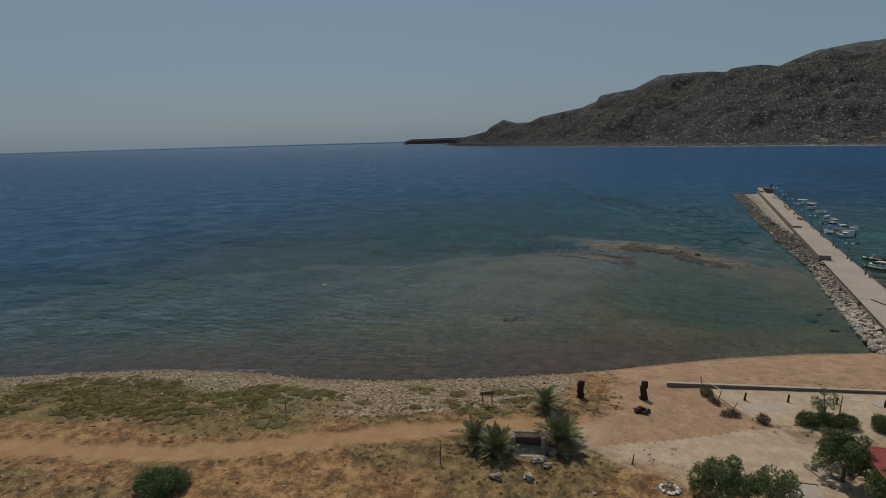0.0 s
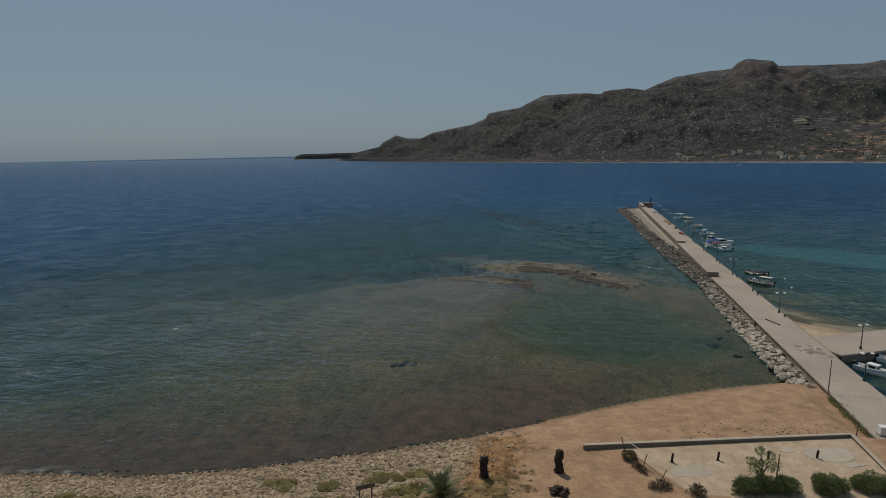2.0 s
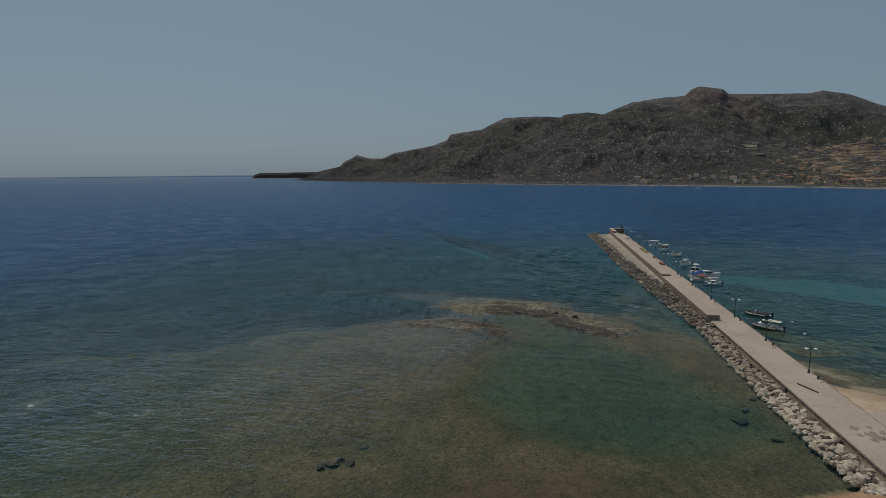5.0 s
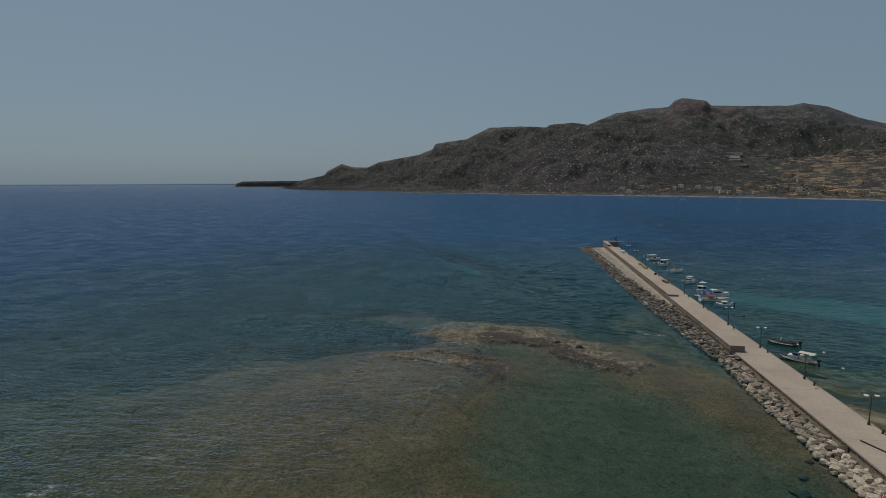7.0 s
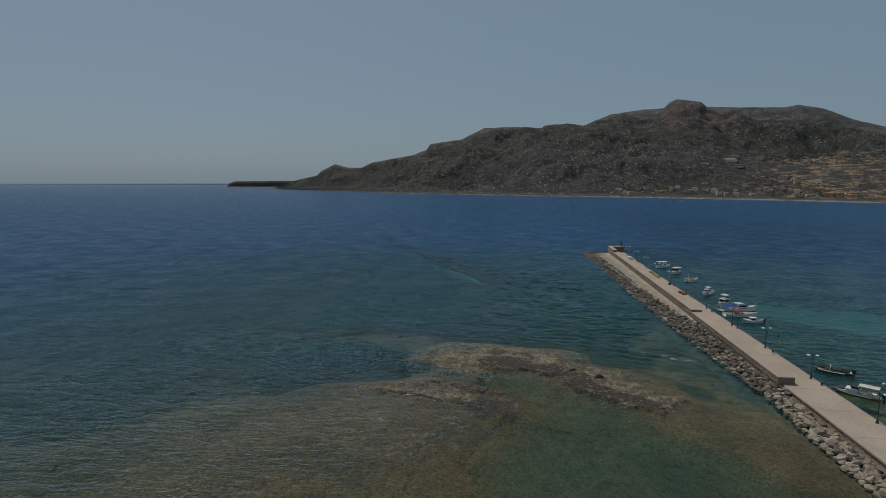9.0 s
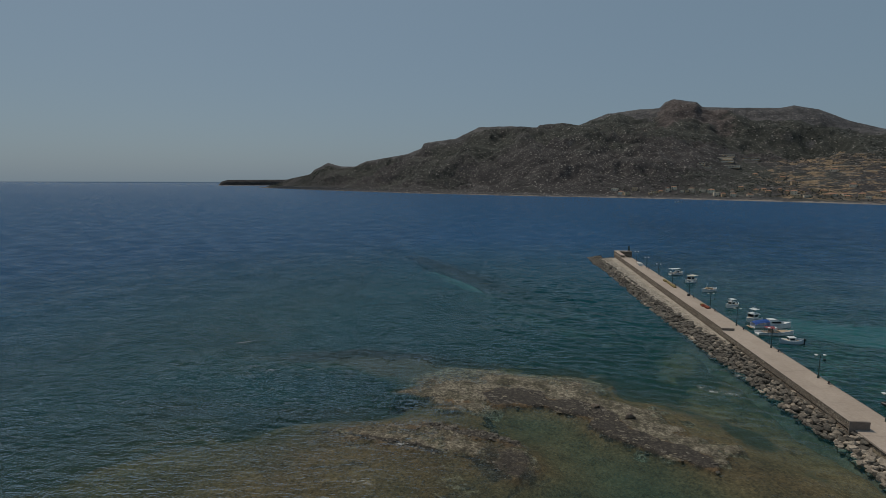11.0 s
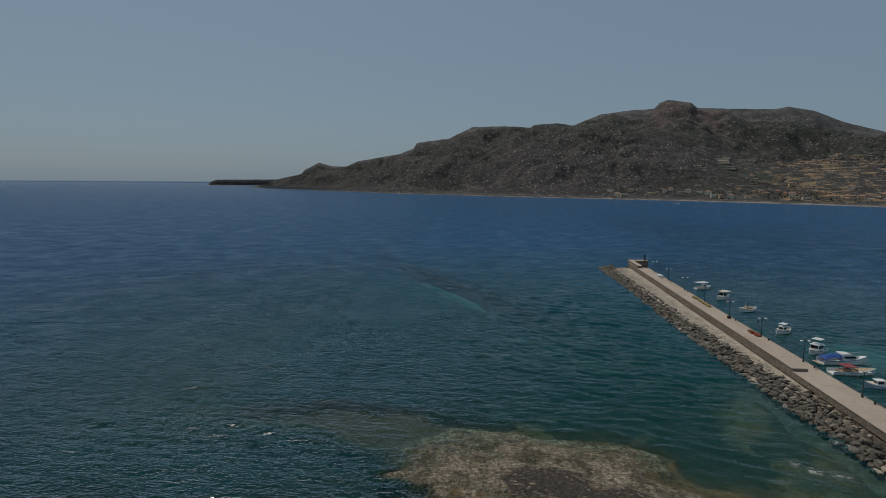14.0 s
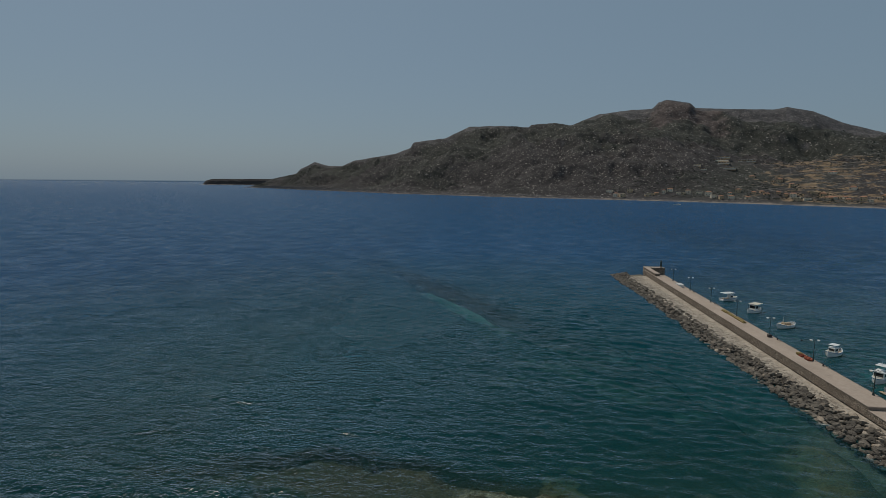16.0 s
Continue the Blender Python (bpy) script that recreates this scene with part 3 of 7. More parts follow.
def rock_arrays(rng, n=8, count=14):
    out = []
    for _ in range(n):
        b = hull_rock(rng, 1, 1, 1, count)
        bmesh.ops.triangulate(b, faces=list(b.faces))
        b.verts.index_update()
        out.append((np.array([v.co[:] for v in b.verts]), np.array([[v.index for v in f.verts] for f in b.faces])))
        b.free()
    return out


def dome_arrays(rng, n=8):
    """Low cushions: lumpy half domes."""
    out = []
    for _ in range(n):
        b = bmesh.new()
        bmesh.ops.create_icosphere(b, subdivisions=2, radius=1.0)
        for v in b.verts:
            v.co *= 1 + rng.normal() * 0.09
            v.co.z = max(v.co.z, -0.15)
        b.verts.index_update()
        out.append((np.array([v.co[:] for v in b.verts]), np.array([[v.index for v in f.verts] for f in b.faces])))
        b.free()
    return out


def scatter_mesh(name, shapes, places, material, soft=False):
    """One joined mesh out of many small shapes: places are (x, y, z, sx, sy, sz, yaw)."""
    vs, fs, base = [], [], 0
    for i, (x, y, z, sx, sy, sz, yaw) in enumerate(places):
        v, f = shapes[i % len(shapes)]
        c, s = math.cos(yaw), math.sin(yaw)
        p = v * np.array((sx, sy, sz))
        q = np.stack((p[:, 0] * c - p[:, 1] * s + x, p[:, 0] * s + p[:, 1] * c + y, p[:, 2] + z), 1)
        vs.append(q)
        fs.append(f + base)
        base += len(v)
    V, F = np.concatenate(vs), np.concatenate(fs)
    me = bpy.data.meshes.new(name)
    me.vertices.add(len(V))
    me.vertices.foreach_set("co", V.astype(np.float32).ravel())
    me.loops.add(F.size)
    me.loops.foreach_set("vertex_index", F.astype(np.int32).ravel())
    me.polygons.add(len(F))
    me.polygons.foreach_set("loop_start", np.arange(0, F.size, 3, dtype=np.int32))
    me.polygons.foreach_set("loop_total", np.full(len(F), 3, dtype=np.int32))
    me.polygons.foreach_set("use_smooth", np.full(len(F), soft))
    me.update(calc_edges=True)
    me.validate()
    me.materials.append(material)
    return new(name, me)


LATTICES = {}


def lattice(seed):
    if seed not in LATTICES:
        LATTICES[seed] = np.random.RandomState(seed).rand(256, 256)
    return LATTICES[seed]


def vnoise(x, y, seed=0):
    """Smooth value noise, 0 to 1, for arrays."""
    g = lattice(seed)
    xi, yi = np.floor(x).astype(int), np.floor(y).astype(int)
    u, v = x - xi, y - yi
    u, v = u * u * (3 - 2 * u), v * v * (3 - 2 * v)
    a, b = g[xi % 256, yi % 256], g[(xi + 1) % 256, yi % 256]
    c, d = g[xi % 256, (yi + 1) % 256], g[(xi + 1) % 256, (yi + 1) % 256]
    return (a * (1 - u) + b * u) * (1 - v) + (c * (1 - u) + d * u) * v


def fbm(x, y, octaves=4, seed=0, gain=0.5):
    t, amp, tot = 0.0, 1.0, 0.0
    for o in range(octaves):
        t = t + amp * vnoise(x * 2 ** o + 17.3 * o, y * 2 ** o + 5.1 * o, seed + o)
        tot += amp
        amp *= gain
    return t / tot


def ridged(x, y, octaves=4, seed=0):
    t, amp, tot = 0.0, 1.0, 0.0
    for o in range(octaves):
        t = t + amp * (1 - np.abs(2 * vnoise(x * 2 ** o + 9.7 * o, y * 2 ** o + 3.3 * o, seed + o) - 1))
        tot += amp
        amp *= 0.5
    return t / tot


def smooth(a, b, x):
    t = np.clip((x - a) / (b - a), 0, 1)
    return t * t * (3 - 2 * t)


def line_distance(x, y, pts):
    """Distance from places to a bent line."""
    best = np.full(np.shape(x), 1e9)
    for (ax, ay), (bx, by) in zip(pts, pts[1:]):
        dx, dy = bx - ax, by - ay
        t = np.clip(((x - ax) * dx + (y - ay) * dy) / (dx * dx + dy * dy), 0, 1)
        best = np.minimum(best, np.hypot(x - ax - t * dx, y - ay - t * dy))
    return best


def inside(x, y, pts):
    """Signed distance to a closed outline, positive inside."""
    n = len(pts)
    odd = np.zeros(np.shape(x), bool)
    for i in range(n):
        (ax, ay), (bx, by) = pts[i], pts[(i + 1) % n]
        if ay == by:
            continue
        cross = ((ay > y) != (by > y)) & (x < (bx - ax) * (y - ay) / (by - ay) + ax)
        odd ^= cross
    d = line_distance(x, y, list(pts) + [pts[0]])
    return np.where(odd, d, -d)


# ---------------------------------------------------------------- the lie of the shore
SHORE = [(-900, -330), (-300, -60), (-150, 8), (-110, 31), (-90, 42), (-79, 47.8), (-68, 53), (-56, 56.3), (-45, 57.8), (-34, 61.2), (-22, 66.5),
         (-12, 71.6), (-3, 77.2), (9, 84.7), (20, 90), (29, 93.7), (34, 95.5)]
SHELF = [(-150, 20), (-115, 96), (-85, 118), (-65, 128), (-52, 138), (-41, 146), (-37, 149), (-28, 152.5), (-18, 153),
         (-12, 157), (4, 160), (10, 157), (20, 146), (30, 130), (34, 92), (-20, 60), (-80, 40)]
LAGOON = [(-15, 152.5), (-12.5, 157.5), (-9, 158.6), (-5, 158.4), (-2.2, 156.6), (0, 155.5), (0.2, 152.6), (2, 150.4), (6, 148.4), (10.5, 143), (20, 133), (26, 118), (29, 104), (10, 95),
          (-6, 100), (-13.5, 108), (-15.5, 115), (-14.5, 121), (-14, 127), (-12, 132), (-9.8, 137.6), (-6, 140.6), (-8, 146), (-11.5, 149)]
PLATEAU = [(-26.2, 163.2), (-25, 167), (-24.1, 171.1), (-19.9, 173.9), (-17.5, 176.8), (-13.9, 175.8), (-6.9, 174.6), (0.6, 173.1), (3.7, 172), (4.4, 165.2), (7.4, 162.7), (11.4, 159.3),
           (13.1, 155.7), (18, 149), (14, 143), (9, 146), (4.5, 149.2), (2.2, 150.7), (0.7, 153.1), (0.6, 156), (-2.2, 157.2), (-5.1, 159), (-9.1, 159.2), (-12.3, 158.3), (-13.2, 155.4),
           (-17.9, 156.9), (-21.9, 156.9), (-23.5, 159.7)]
DARK = [(-14.5, 163.5), (-11.2, 166.2), (-7.7, 166), (-4.8, 164.3), (-3.8, 162.1), (-0.5, 162.4), (3.1, 160.2), (4.3, 158.6), (6.3, 153), (8.9, 150.7), (14, 146.5), (13, 143), (9, 145.6),
        (4.5, 149), (2.2, 150.5), (0.5, 153), (0.4, 155.8), (-2.2, 157), (-5.1, 158.8), (-9.1, 159), (-12.5, 158), (-13.5, 160.5)]
SHOAL = [(-58, 176.5), (-52.9, 177.6), (-46, 181), (-38, 182.5), (-29, 181.2), (-20.5, 178.3), (-12.6, 176.8), (-5.3, 174.8), (1.5, 172.8), (7.5, 170.5), (6, 166), (-6, 171),
         (-13, 170.5), (-26.7, 166.8), (-34.6, 170.5), (-39.5, 172.1), (-44.6, 173.5), (-51.4, 174.6)]
SHOAL_FOOT_SHADE = [(-52, 174.6), (-44.6, 173.6), (-39.5, 172.4), (-34.6, 170.8), (-28.5, 167.2)]
INNER = [(-35.8, 149.7), (-31.6, 149.6), (-25.4, 151.6), (-19.4, 151.4), (-15.7, 149.7), (-13.5, 147.7), (-8.2, 146.4), (-7.7, 144.2), (-6.3, 142.5), (-8.0, 140.4), (-9.9, 139.2), (-12.2, 141.4),
         (-15.5, 144.0), (-21.5, 144.7), (-25.2, 146.4), (-31.7, 147.1)]
PIER_SHOAL = [(21, 190), (18.7, 182), (18.7, 178), (20.8, 174.5), (18.5, 171.2), (20, 166.5), (23, 160), (27, 140), (34, 120), (34, 200), (29, 198)]
REEF_INNER = [(-38, 147), (-34.2, 148.5), (-31, 150), (-28.3, 151.1), (-22.8, 151.6), (-19.1, 151.6), (-16.5, 149.8), (-12, 149.2), (-9.5, 147.5)]
LEDGES = [[(-34.5, 149.1), (-29.0, 147.7), (-24.5, 146.4), (-20.2, 145.2), (-14.8, 143.7), (-12.8, 141.9), (-10.4, 139.3)], [(-13, 139.9), (-16.4, 136.1), (-19.1, 132.6), (-21, 126.3)],
          [(-18.5, 128.2), (-19.9, 122.8), (-21, 117.5)], [(-36.5, 144.5), (-31.2, 145.5), (-25.3, 147.0)], [(-13.2, 155.4), (-12.1, 151.9), (-11.5, 149.4), (-9.9, 148.3)],
          [(-6.3, 140.6), (-10.3, 137.6), (-12.5, 131.7), (-14.5, 127.2)], [(-33.3, 140.2), (-30.0, 141.0), (-26.9, 141.7)], [(-7.8, 146), (-8.3, 141.1), (-9.9, 137.7), (-12.2, 134.3), (-14.3, 129.9)]]
LANE = [(-140, 8), (-90, 20), (-65, 29.5), (-55, 32.0), (-46, 35.3), (-39.7, 38.6), (-33.5, 42.3), (-26.4, 46.9), (-18, 51.4), (-9.6, 54.8), (-3, 56.0), (8, 56.5), (30, 60)]
YARD = [(4.6, 69.4), (28.4, 75.6), (28.2, 64), (20, 62.5), (9.5, 62.4)]
LOT = [(-6, 52), (-3, 60), (3, 64), (8, 59.5), (20, 60.5), (40, 62), (40, 52), (14, 50), (4, 49.5)]


def shore_y(x):
    p = np.array(SHORE)
    return np.interp(x, p[:, 0], p[:, 1])


def sand_streak(x, y):
    """A bare streak of pale sand among the weed, 1 at its edge."""
    u, v = 0.48 * (x + 27.5) - 0.877 * (y - 277), 0.877 * (x + 27.5) + 0.48 * (y - 277)
    return np.hypot(u / 20, v / 2.5) + 0.9 * (fbm(x * 0.16, y * 0.16, 3, 79) - 0.5)


def ground_height(x, y):
    x, y = np.asarray(x, float), np.asarray(y, float)
    off = (y - shore_y(x)) * 0.86                      # metres out from the water line
    land = 1.75 * (1 - np.exp(-np.clip(-off, 0, None) / 5.5))
    land = land + 0.12 * (fbm(x * 0.22, y * 0.22, 3, 3) - 0.5) * smooth(1, 6, -off)
    land = land - 0.10 * smooth(2.2, 1.2, line_distance(x, y, LANE))
    land = land + np.clip(-y - 60, 0, None) * 0.045
    sh = inside(x, y, SHELF)
    sh = np.where(sh < 0, sh * (1 - 0.62 * smooth(-42, -62, x)), sh) + 9 * (fbm(x * 0.10, y * 0.10, 4, 11) - 0.5) + 26 * smooth(-20, -60, x) * (fbm(x * 0.03, y * 0.03, 3, 13) - 0.5)
    lag = inside(x, y, LAGOON) + 3 * (fbm(x * 0.16, y * 0.16, 3, 12) - 0.5)
    n = fbm(x * 0.11, y * 0.11, 4, 5)
    shelf = -(0.22 + 0.55 * np.clip(n - 0.30, 0, 1) + 0.20 * smooth(60, 0, y - 95)) - 1.15 * smooth(-1, 7, lag) - 1.25 * smooth(-32, -88, x) * smooth(4, 30, off) + 0.16 * (ridged(x * 0.5, y * 0.5, 4, 25) - 0.6)
    deep = -(0.9 + (0.095 + 0.085 * smooth(-12, -38, x)) * np.clip(-sh, 0, 34) + 0.07 * np.clip(-sh - 34, 0, 400))
    deep = deep + 1.4 * (n - 0.5) * smooth(0, 15, -sh)
    bed = deep + (shelf - deep) * smooth(-15 - 9 * smooth(-34, -60, x), 5, sh)
    rag = 2.4 * (fbm(x * 0.35, y * 0.35, 4, 21) - 0.5)
    bed = bed - 1.7 * smooth(9, 2, line_distance(x, y, [(-64, 163), (-44, 161.5), (-31, 160.5)]))
    top = -0.62 - 0.95 * smooth(-30, -58, x) - 0.9 * (n - 0.4) + 0.35 * (ridged(x * 0.45, y * 0.45, 3, 23) - 0.6)
    bed = np.maximum(bed, bed + (top - bed) * smooth(-2.6, 1.6, inside(x, y, SHOAL) + 2.2 * rag))
    bed = np.maximum(bed, bed + (-1.7 - 1.4 * (n - 0.4) - bed) * smooth(-9, 6, inside(x, y, PIER_SHOAL) + 3.0 * rag))
    bed = bed + (np.maximum(bed, -3.4) - bed) * smooth(5.0, 0.6, sand_streak(x, y))
    pl = inside(x, y, PLATEAU) + 2.8 * rag - 0.2
    flat = 0.20 + 0.42 * (fbm(x * 0.3, y * 0.3, 4, 22) - 0.5) + 0.20 * (ridged(x * 1.0, y * 1.0, 3, 24) - 0.62) - 0.40 * smooth(3.0, -1.0, pl) - 0.45 * smooth(165, 174, y + 5 * rag)
    bed = np.maximum(bed, bed + (flat - bed) * smooth(-1.0 - 2.4 * smooth(160, 169, y), 0.9, pl))
    inn = inside(x, y, INNER) + 1.3 * rag
    bed = np.maximum(bed, bed + (0.02 + 0.3 * (fbm(x * 0.3, y * 0.3, 4, 26) - 0.5) + 0.22 * (ridged(x * 0.9, y * 0.9, 3, 27) - 0.62) - bed) * smooth(-1.4, 0.8, inn))
    bed = np.where(lag > -1, np.minimum(bed, -0.12 - 0.75 * smooth(-0.8, 2.4, lag)), bed)
    dk = inside(x, y, DARK) + 0.9 * rag
    crag = 0.18 + 0.85 * (ridged(x * 0.6, y * 0.6, 4, 31) - 0.45)
    bed = np.maximum(bed, bed + (crag - bed) * smooth(-0.6, 0.8, dk))
    d = line_distance(x, y, REEF_INNER) + 0.8 * rag
    bed = np.maximum(bed, bed + (0.55 * (ridged(x * 0.7, y * 0.7, 4, 33) - 0.40) - bed) * smooth(1.6, 0.4, d) * smooth(-27, -19, x))
    for pts in LEDGES:
        d = line_distance(x, y, pts) + 0.5 * rag
        bed = bed - 0.12 * smooth(0.55, 0.15, d)
    bed = np.minimum(bed, -0.035 * np.clip(off, 0, 12) + 0.0 + 0.6 * smooth(12, 30, off))
    z = np.where(off > 0, bed, land)
    # the sand lies lower along the foot of the pier
    z = np.minimum(z, 1.8 - 1.2 * smooth(26.8, 30.6, x) * smooth(75.2, 78.0, y))
    # beyond the pier: a wedge of sand, then the harbour
    run = np.clip(y - 110, -4, None) + 0.75 * (x - 40)
    east = 0.95 - 0.075 * np.minimum(run, 16) - 0.060 * np.clip(run - 16, 0, 45) - 0.05 * np.clip(run - 61, 0, None) + 0.5 * (fbm(x * 0.15, y * 0.15, 3, 41) - 0.5)
    east = np.maximum(east, -4.5 - 0.01 * np.clip(y - 200, 0, None) + 0.8 * (fbm(x * 0.03, y * 0.03, 3, 43) - 0.5))
    east = np.where(y < 107, -2.2, east)
    east = np.where(y < 84, 1.1, east)
    open_sea = smooth(300, 420, y)
    join = (1 - open_sea) * np.where(y < 311, (x > 36.5) * 1.0, smooth(20, 60, x)) + open_sea * smooth(20, 110, x)
    z = z * (1 - join) + east * join
    z = np.where((x > 33.2) & (x < 38.5) & (y > 70) & (y < 309), np.where(y < 95, 0.6, -2.0), z)
    return z


def spaced(lo, hi, step, limit, grow):
    a = list(np.arange(lo, hi + 1e-6, step))
    s, v = step, hi
    while v < limit[1]:
        s *= grow
        v += s
        a.append(v)
    s, v = step, lo
    while v > limit[0]:
        s *= grow
        v -= s
        a.insert(0, v)
    return np.array(a)


def sheet(name, xs, ys, height, layers, material):
    X, Y = np.meshgrid(xs, ys)
    Z = height(X, Y)
    nx, ny = len(xs), len(ys)
    V = np.stack((X, Y, Z), -1).reshape(-1, 3).astype(np.float32)
    i = np.arange(nx * ny).reshape(ny, nx)
    F = np.stack((i[:-1, :-1], i[:-1, 1:], i[1:, 1:], i[1:, :-1]), -1).reshape(-1, 4).astype(np.int32)
    me = bpy.data.meshes.new(name)
    me.vertices.add(len(V))
    me.vertices.foreach_set("co", V.ravel())
    me.loops.add(F.size)
    me.loops.foreach_set("vertex_index", F.ravel())
    me.polygons.add(len(F))
    me.polygons.foreach_set("loop_start", np.arange(0, F.size, 4, dtype=np.int32))
    me.polygons.foreach_set("loop_total", np.full(len(F), 4, dtype=np.int32))
    me.polygons.foreach_set("use_smooth", np.ones(len(F), dtype=bool))
    me.update(calc_edges=True)
    for key, fn in layers.items():
        a = me.attributes.new(key, "FLOAT", "POINT")
        a.data.foreach_set("value", np.asarray(fn(X, Y, Z), dtype=np.float32).ravel())
    me.materials.append(material)
    return new(name, me)


def off_shore(x, y):
    return (y - shore_y(x)) * 0.86


def l_lane(x, y, z):
    d = line_distance(x, y, LANE)
    return 0.8 * smooth(2.9, 0.6, d + 1.6 * (fbm(x * 0.25, y * 0.25, 3, 61) - 0.5)) * (off_shore(x, y) < -4)


def l_sand(x, y, z):
    o = off_shore(x, y)
    s = smooth(-14, 2, x) * (o > -21) * (o < 3) + smooth(-24, -12, x) * smooth(-3, -1, o) * 0.5
    s = s * (1 - smooth(-0.4, 0.5, inside(x, y, YARD)))
    east = smooth(-0.9, 0.1, z) * np.maximum(smooth(66, 88, y + 14 * (fbm(x * 0.08, y * 0.08, 3, 64) - 0.5)), 0.0)
    return np.where(x > 36.5, 0.45 * east * (y < 84), s)


def l_pebble(x, y, z):
    o = -off_shore(x, y)
    return smooth(0.2, 1.2, o) * smooth(13.5 - 3.5 * smooth(-38, -50, x), 9.0 - 3.0 * smooth(-38, -50, x), o + 3 * (fbm(x * 0.1, y * 0.1, 3, 63) - 0.5)) * smooth(-6, -16, x)


def l_grass(x, y, z):
    o = -off_shore(x, y)
    n = fbm(x * 0.09, y * 0.09, 4, 65)
    return 0.95 * smooth(0.42, 0.60, n + 0.05 * smooth(18, 26, o)) * smooth(9, 12, o) * (1 - l_lane(x, y, z))


def l_lot(x, y, z):
    yard = inside(x, y, YARD) + 1.5
    near = smooth(-3.5, 2.0, np.maximum(inside(x, y, LOT), yard - 1) + 5 * (fbm(x * 0.2, y * 0.2, 4, 69) - 0.5))
    return np.where((x > 36.5) & (y > 84), smooth(-1.2, -0.1, z), near)


def l_rock(x, y, z):
    o = off_shore(x, y)
    sh = inside(x, y, SHELF)
    near = smooth(-14, 3, sh + 6 * (fbm(x * 0.2, y * 0.2, 3, 71) - 0.5)) * (o > 1)
    near = np.maximum(near, 0.85 * smooth(-2.5, 1.5, inside(x, y, SHOAL) + 5 * (fbm(x * 0.3, y * 0.3, 3, 72) - 0.5)))
    near = np.maximum(near, 0.6 * smooth(-7, 5, inside(x, y, PIER_SHOAL) + 6 * (fbm(x * 0.3, y * 0.3, 3, 72) - 0.5)))
    near = np.maximum(near, smooth(-3.5, -1.0, np.maximum(inside(x, y, PLATEAU), inside(x, y, INNER))))
    near = near * (1 - 0.3 * smooth(0, 5, inside(x, y, LAGOON)))
    return np.where(x > 36.5, 0.9 * smooth(0.48, 0.60, fbm(x * 0.2, y * 0.2, 4, 73)) * (z < 0.0), near)


def l_weed_and_shade(x, y, z):
    o = off_shore(x, y)
    n = fbm(x * 0.06, y * 0.06, 5, 75)
    w = (0.28 * smooth(0.50, 0.66, n) + smooth(2, -14, inside(x, y, SHELF)) * (0.42 + 0.3 * smooth(-10, -35, x) + 0.6 * smooth(0.40, 0.58, fbm(x * 0.13, y * 0.13, 4, 76)))) * (1 - smooth(-3, 0.5, inside(x, y, PLATEAU))) * (o > 6) * (1 - 0.5 * smooth(-3, 1, np.maximum(inside(x, y, SHOAL), inside(x, y, PIER_SHOAL))))
    # painted shadow edge under the shoal's drop-off, in the weed colour
    w = np.maximum(w, 0.95 * smooth(2.4, 0.7, line_distance(x, y, SHOAL_FOOT_SHADE) + 1.6 * (fbm(x * 0.3, y * 0.3, 3, 74) - 0.5)))
    return np.where(x > 36.5, smooth(0.5, 0.6, n) * (z < -1), w)


def l_redweed(x, y, z):
    o = off_shore(x, y)
    return smooth(0.3, 1.5, o) * smooth(22, 4, o + 8 * (fbm(x * 0.08, y * 0.08, 2, 77) - 0.5)) * smooth(14, -8, x) * 0.85


def l_bedsand(x, y, z):
    a = sand_streak(x, y)
    b = np.hypot((x - 14 + 0.45 * (y - 247)) / 6, (y - 247) / 8)
    c = np.hypot(((x - 95) * 0.6 + (y - 210) * 0.8) / 16, ((x - 95) * 0.8 - (y - 210) * 0.6) / 46)
    n = 0.5 * (fbm(x * 0.12, y * 0.12, 3, 79) - 0.5)
    lag = 0.36 * smooth(38, 50, x) * smooth(108, 130, y)
    return np.maximum(np.maximum(smooth(1.35, 0.8, a), 0.45 * smooth(1.4, 0.6, b + n)), np.maximum(0.9 * smooth(1.6, 0.3, c + n), lag))


def l_green(x, y, z):
    o = -off_shore(x, y)
    n = fbm(x * 0.07, y * 0.12, 4, 66)
    return 1.0 * smooth(0.34, 0.52, n) * smooth(5.5, 9, o) * smooth(18.5, 14.5, o) * smooth(-30, -42, x)


def l_tan(x, y, z):
    p = inside(x, y, PLATEAU) + 10 * (fbm(x * 0.35, y * 0.35, 4, 21) - 0.5)
    d = line_distance(x, y, [(-28, 147), (-20, 148), (-16, 143), (-17, 136), (-21, 128)]) + 6 * (fbm(x * 0.15, y * 0.15, 3, 67) - 0.5)
    inn = inside(x, y, INNER) + 4 * (fbm(x * 0.35, y * 0.35, 4, 21) - 0.5)
    sho = inside(x, y, SHOAL) + 8 * (fbm(x * 0.22, y * 0.22, 4, 28) - 0.5)
    t = np.maximum(0.85 * smooth(-1.0, 1.5, p) * (1 - 0.75 * smooth(-0.5, 1.0, inside(x, y, DARK))), 0.40 * smooth(8, 2, d))
    return np.maximum(np.maximum(t, 0.62 * smooth(-1.2, 1.0, inn)), 0.62 * smooth(-1.0, 2.0, sho))


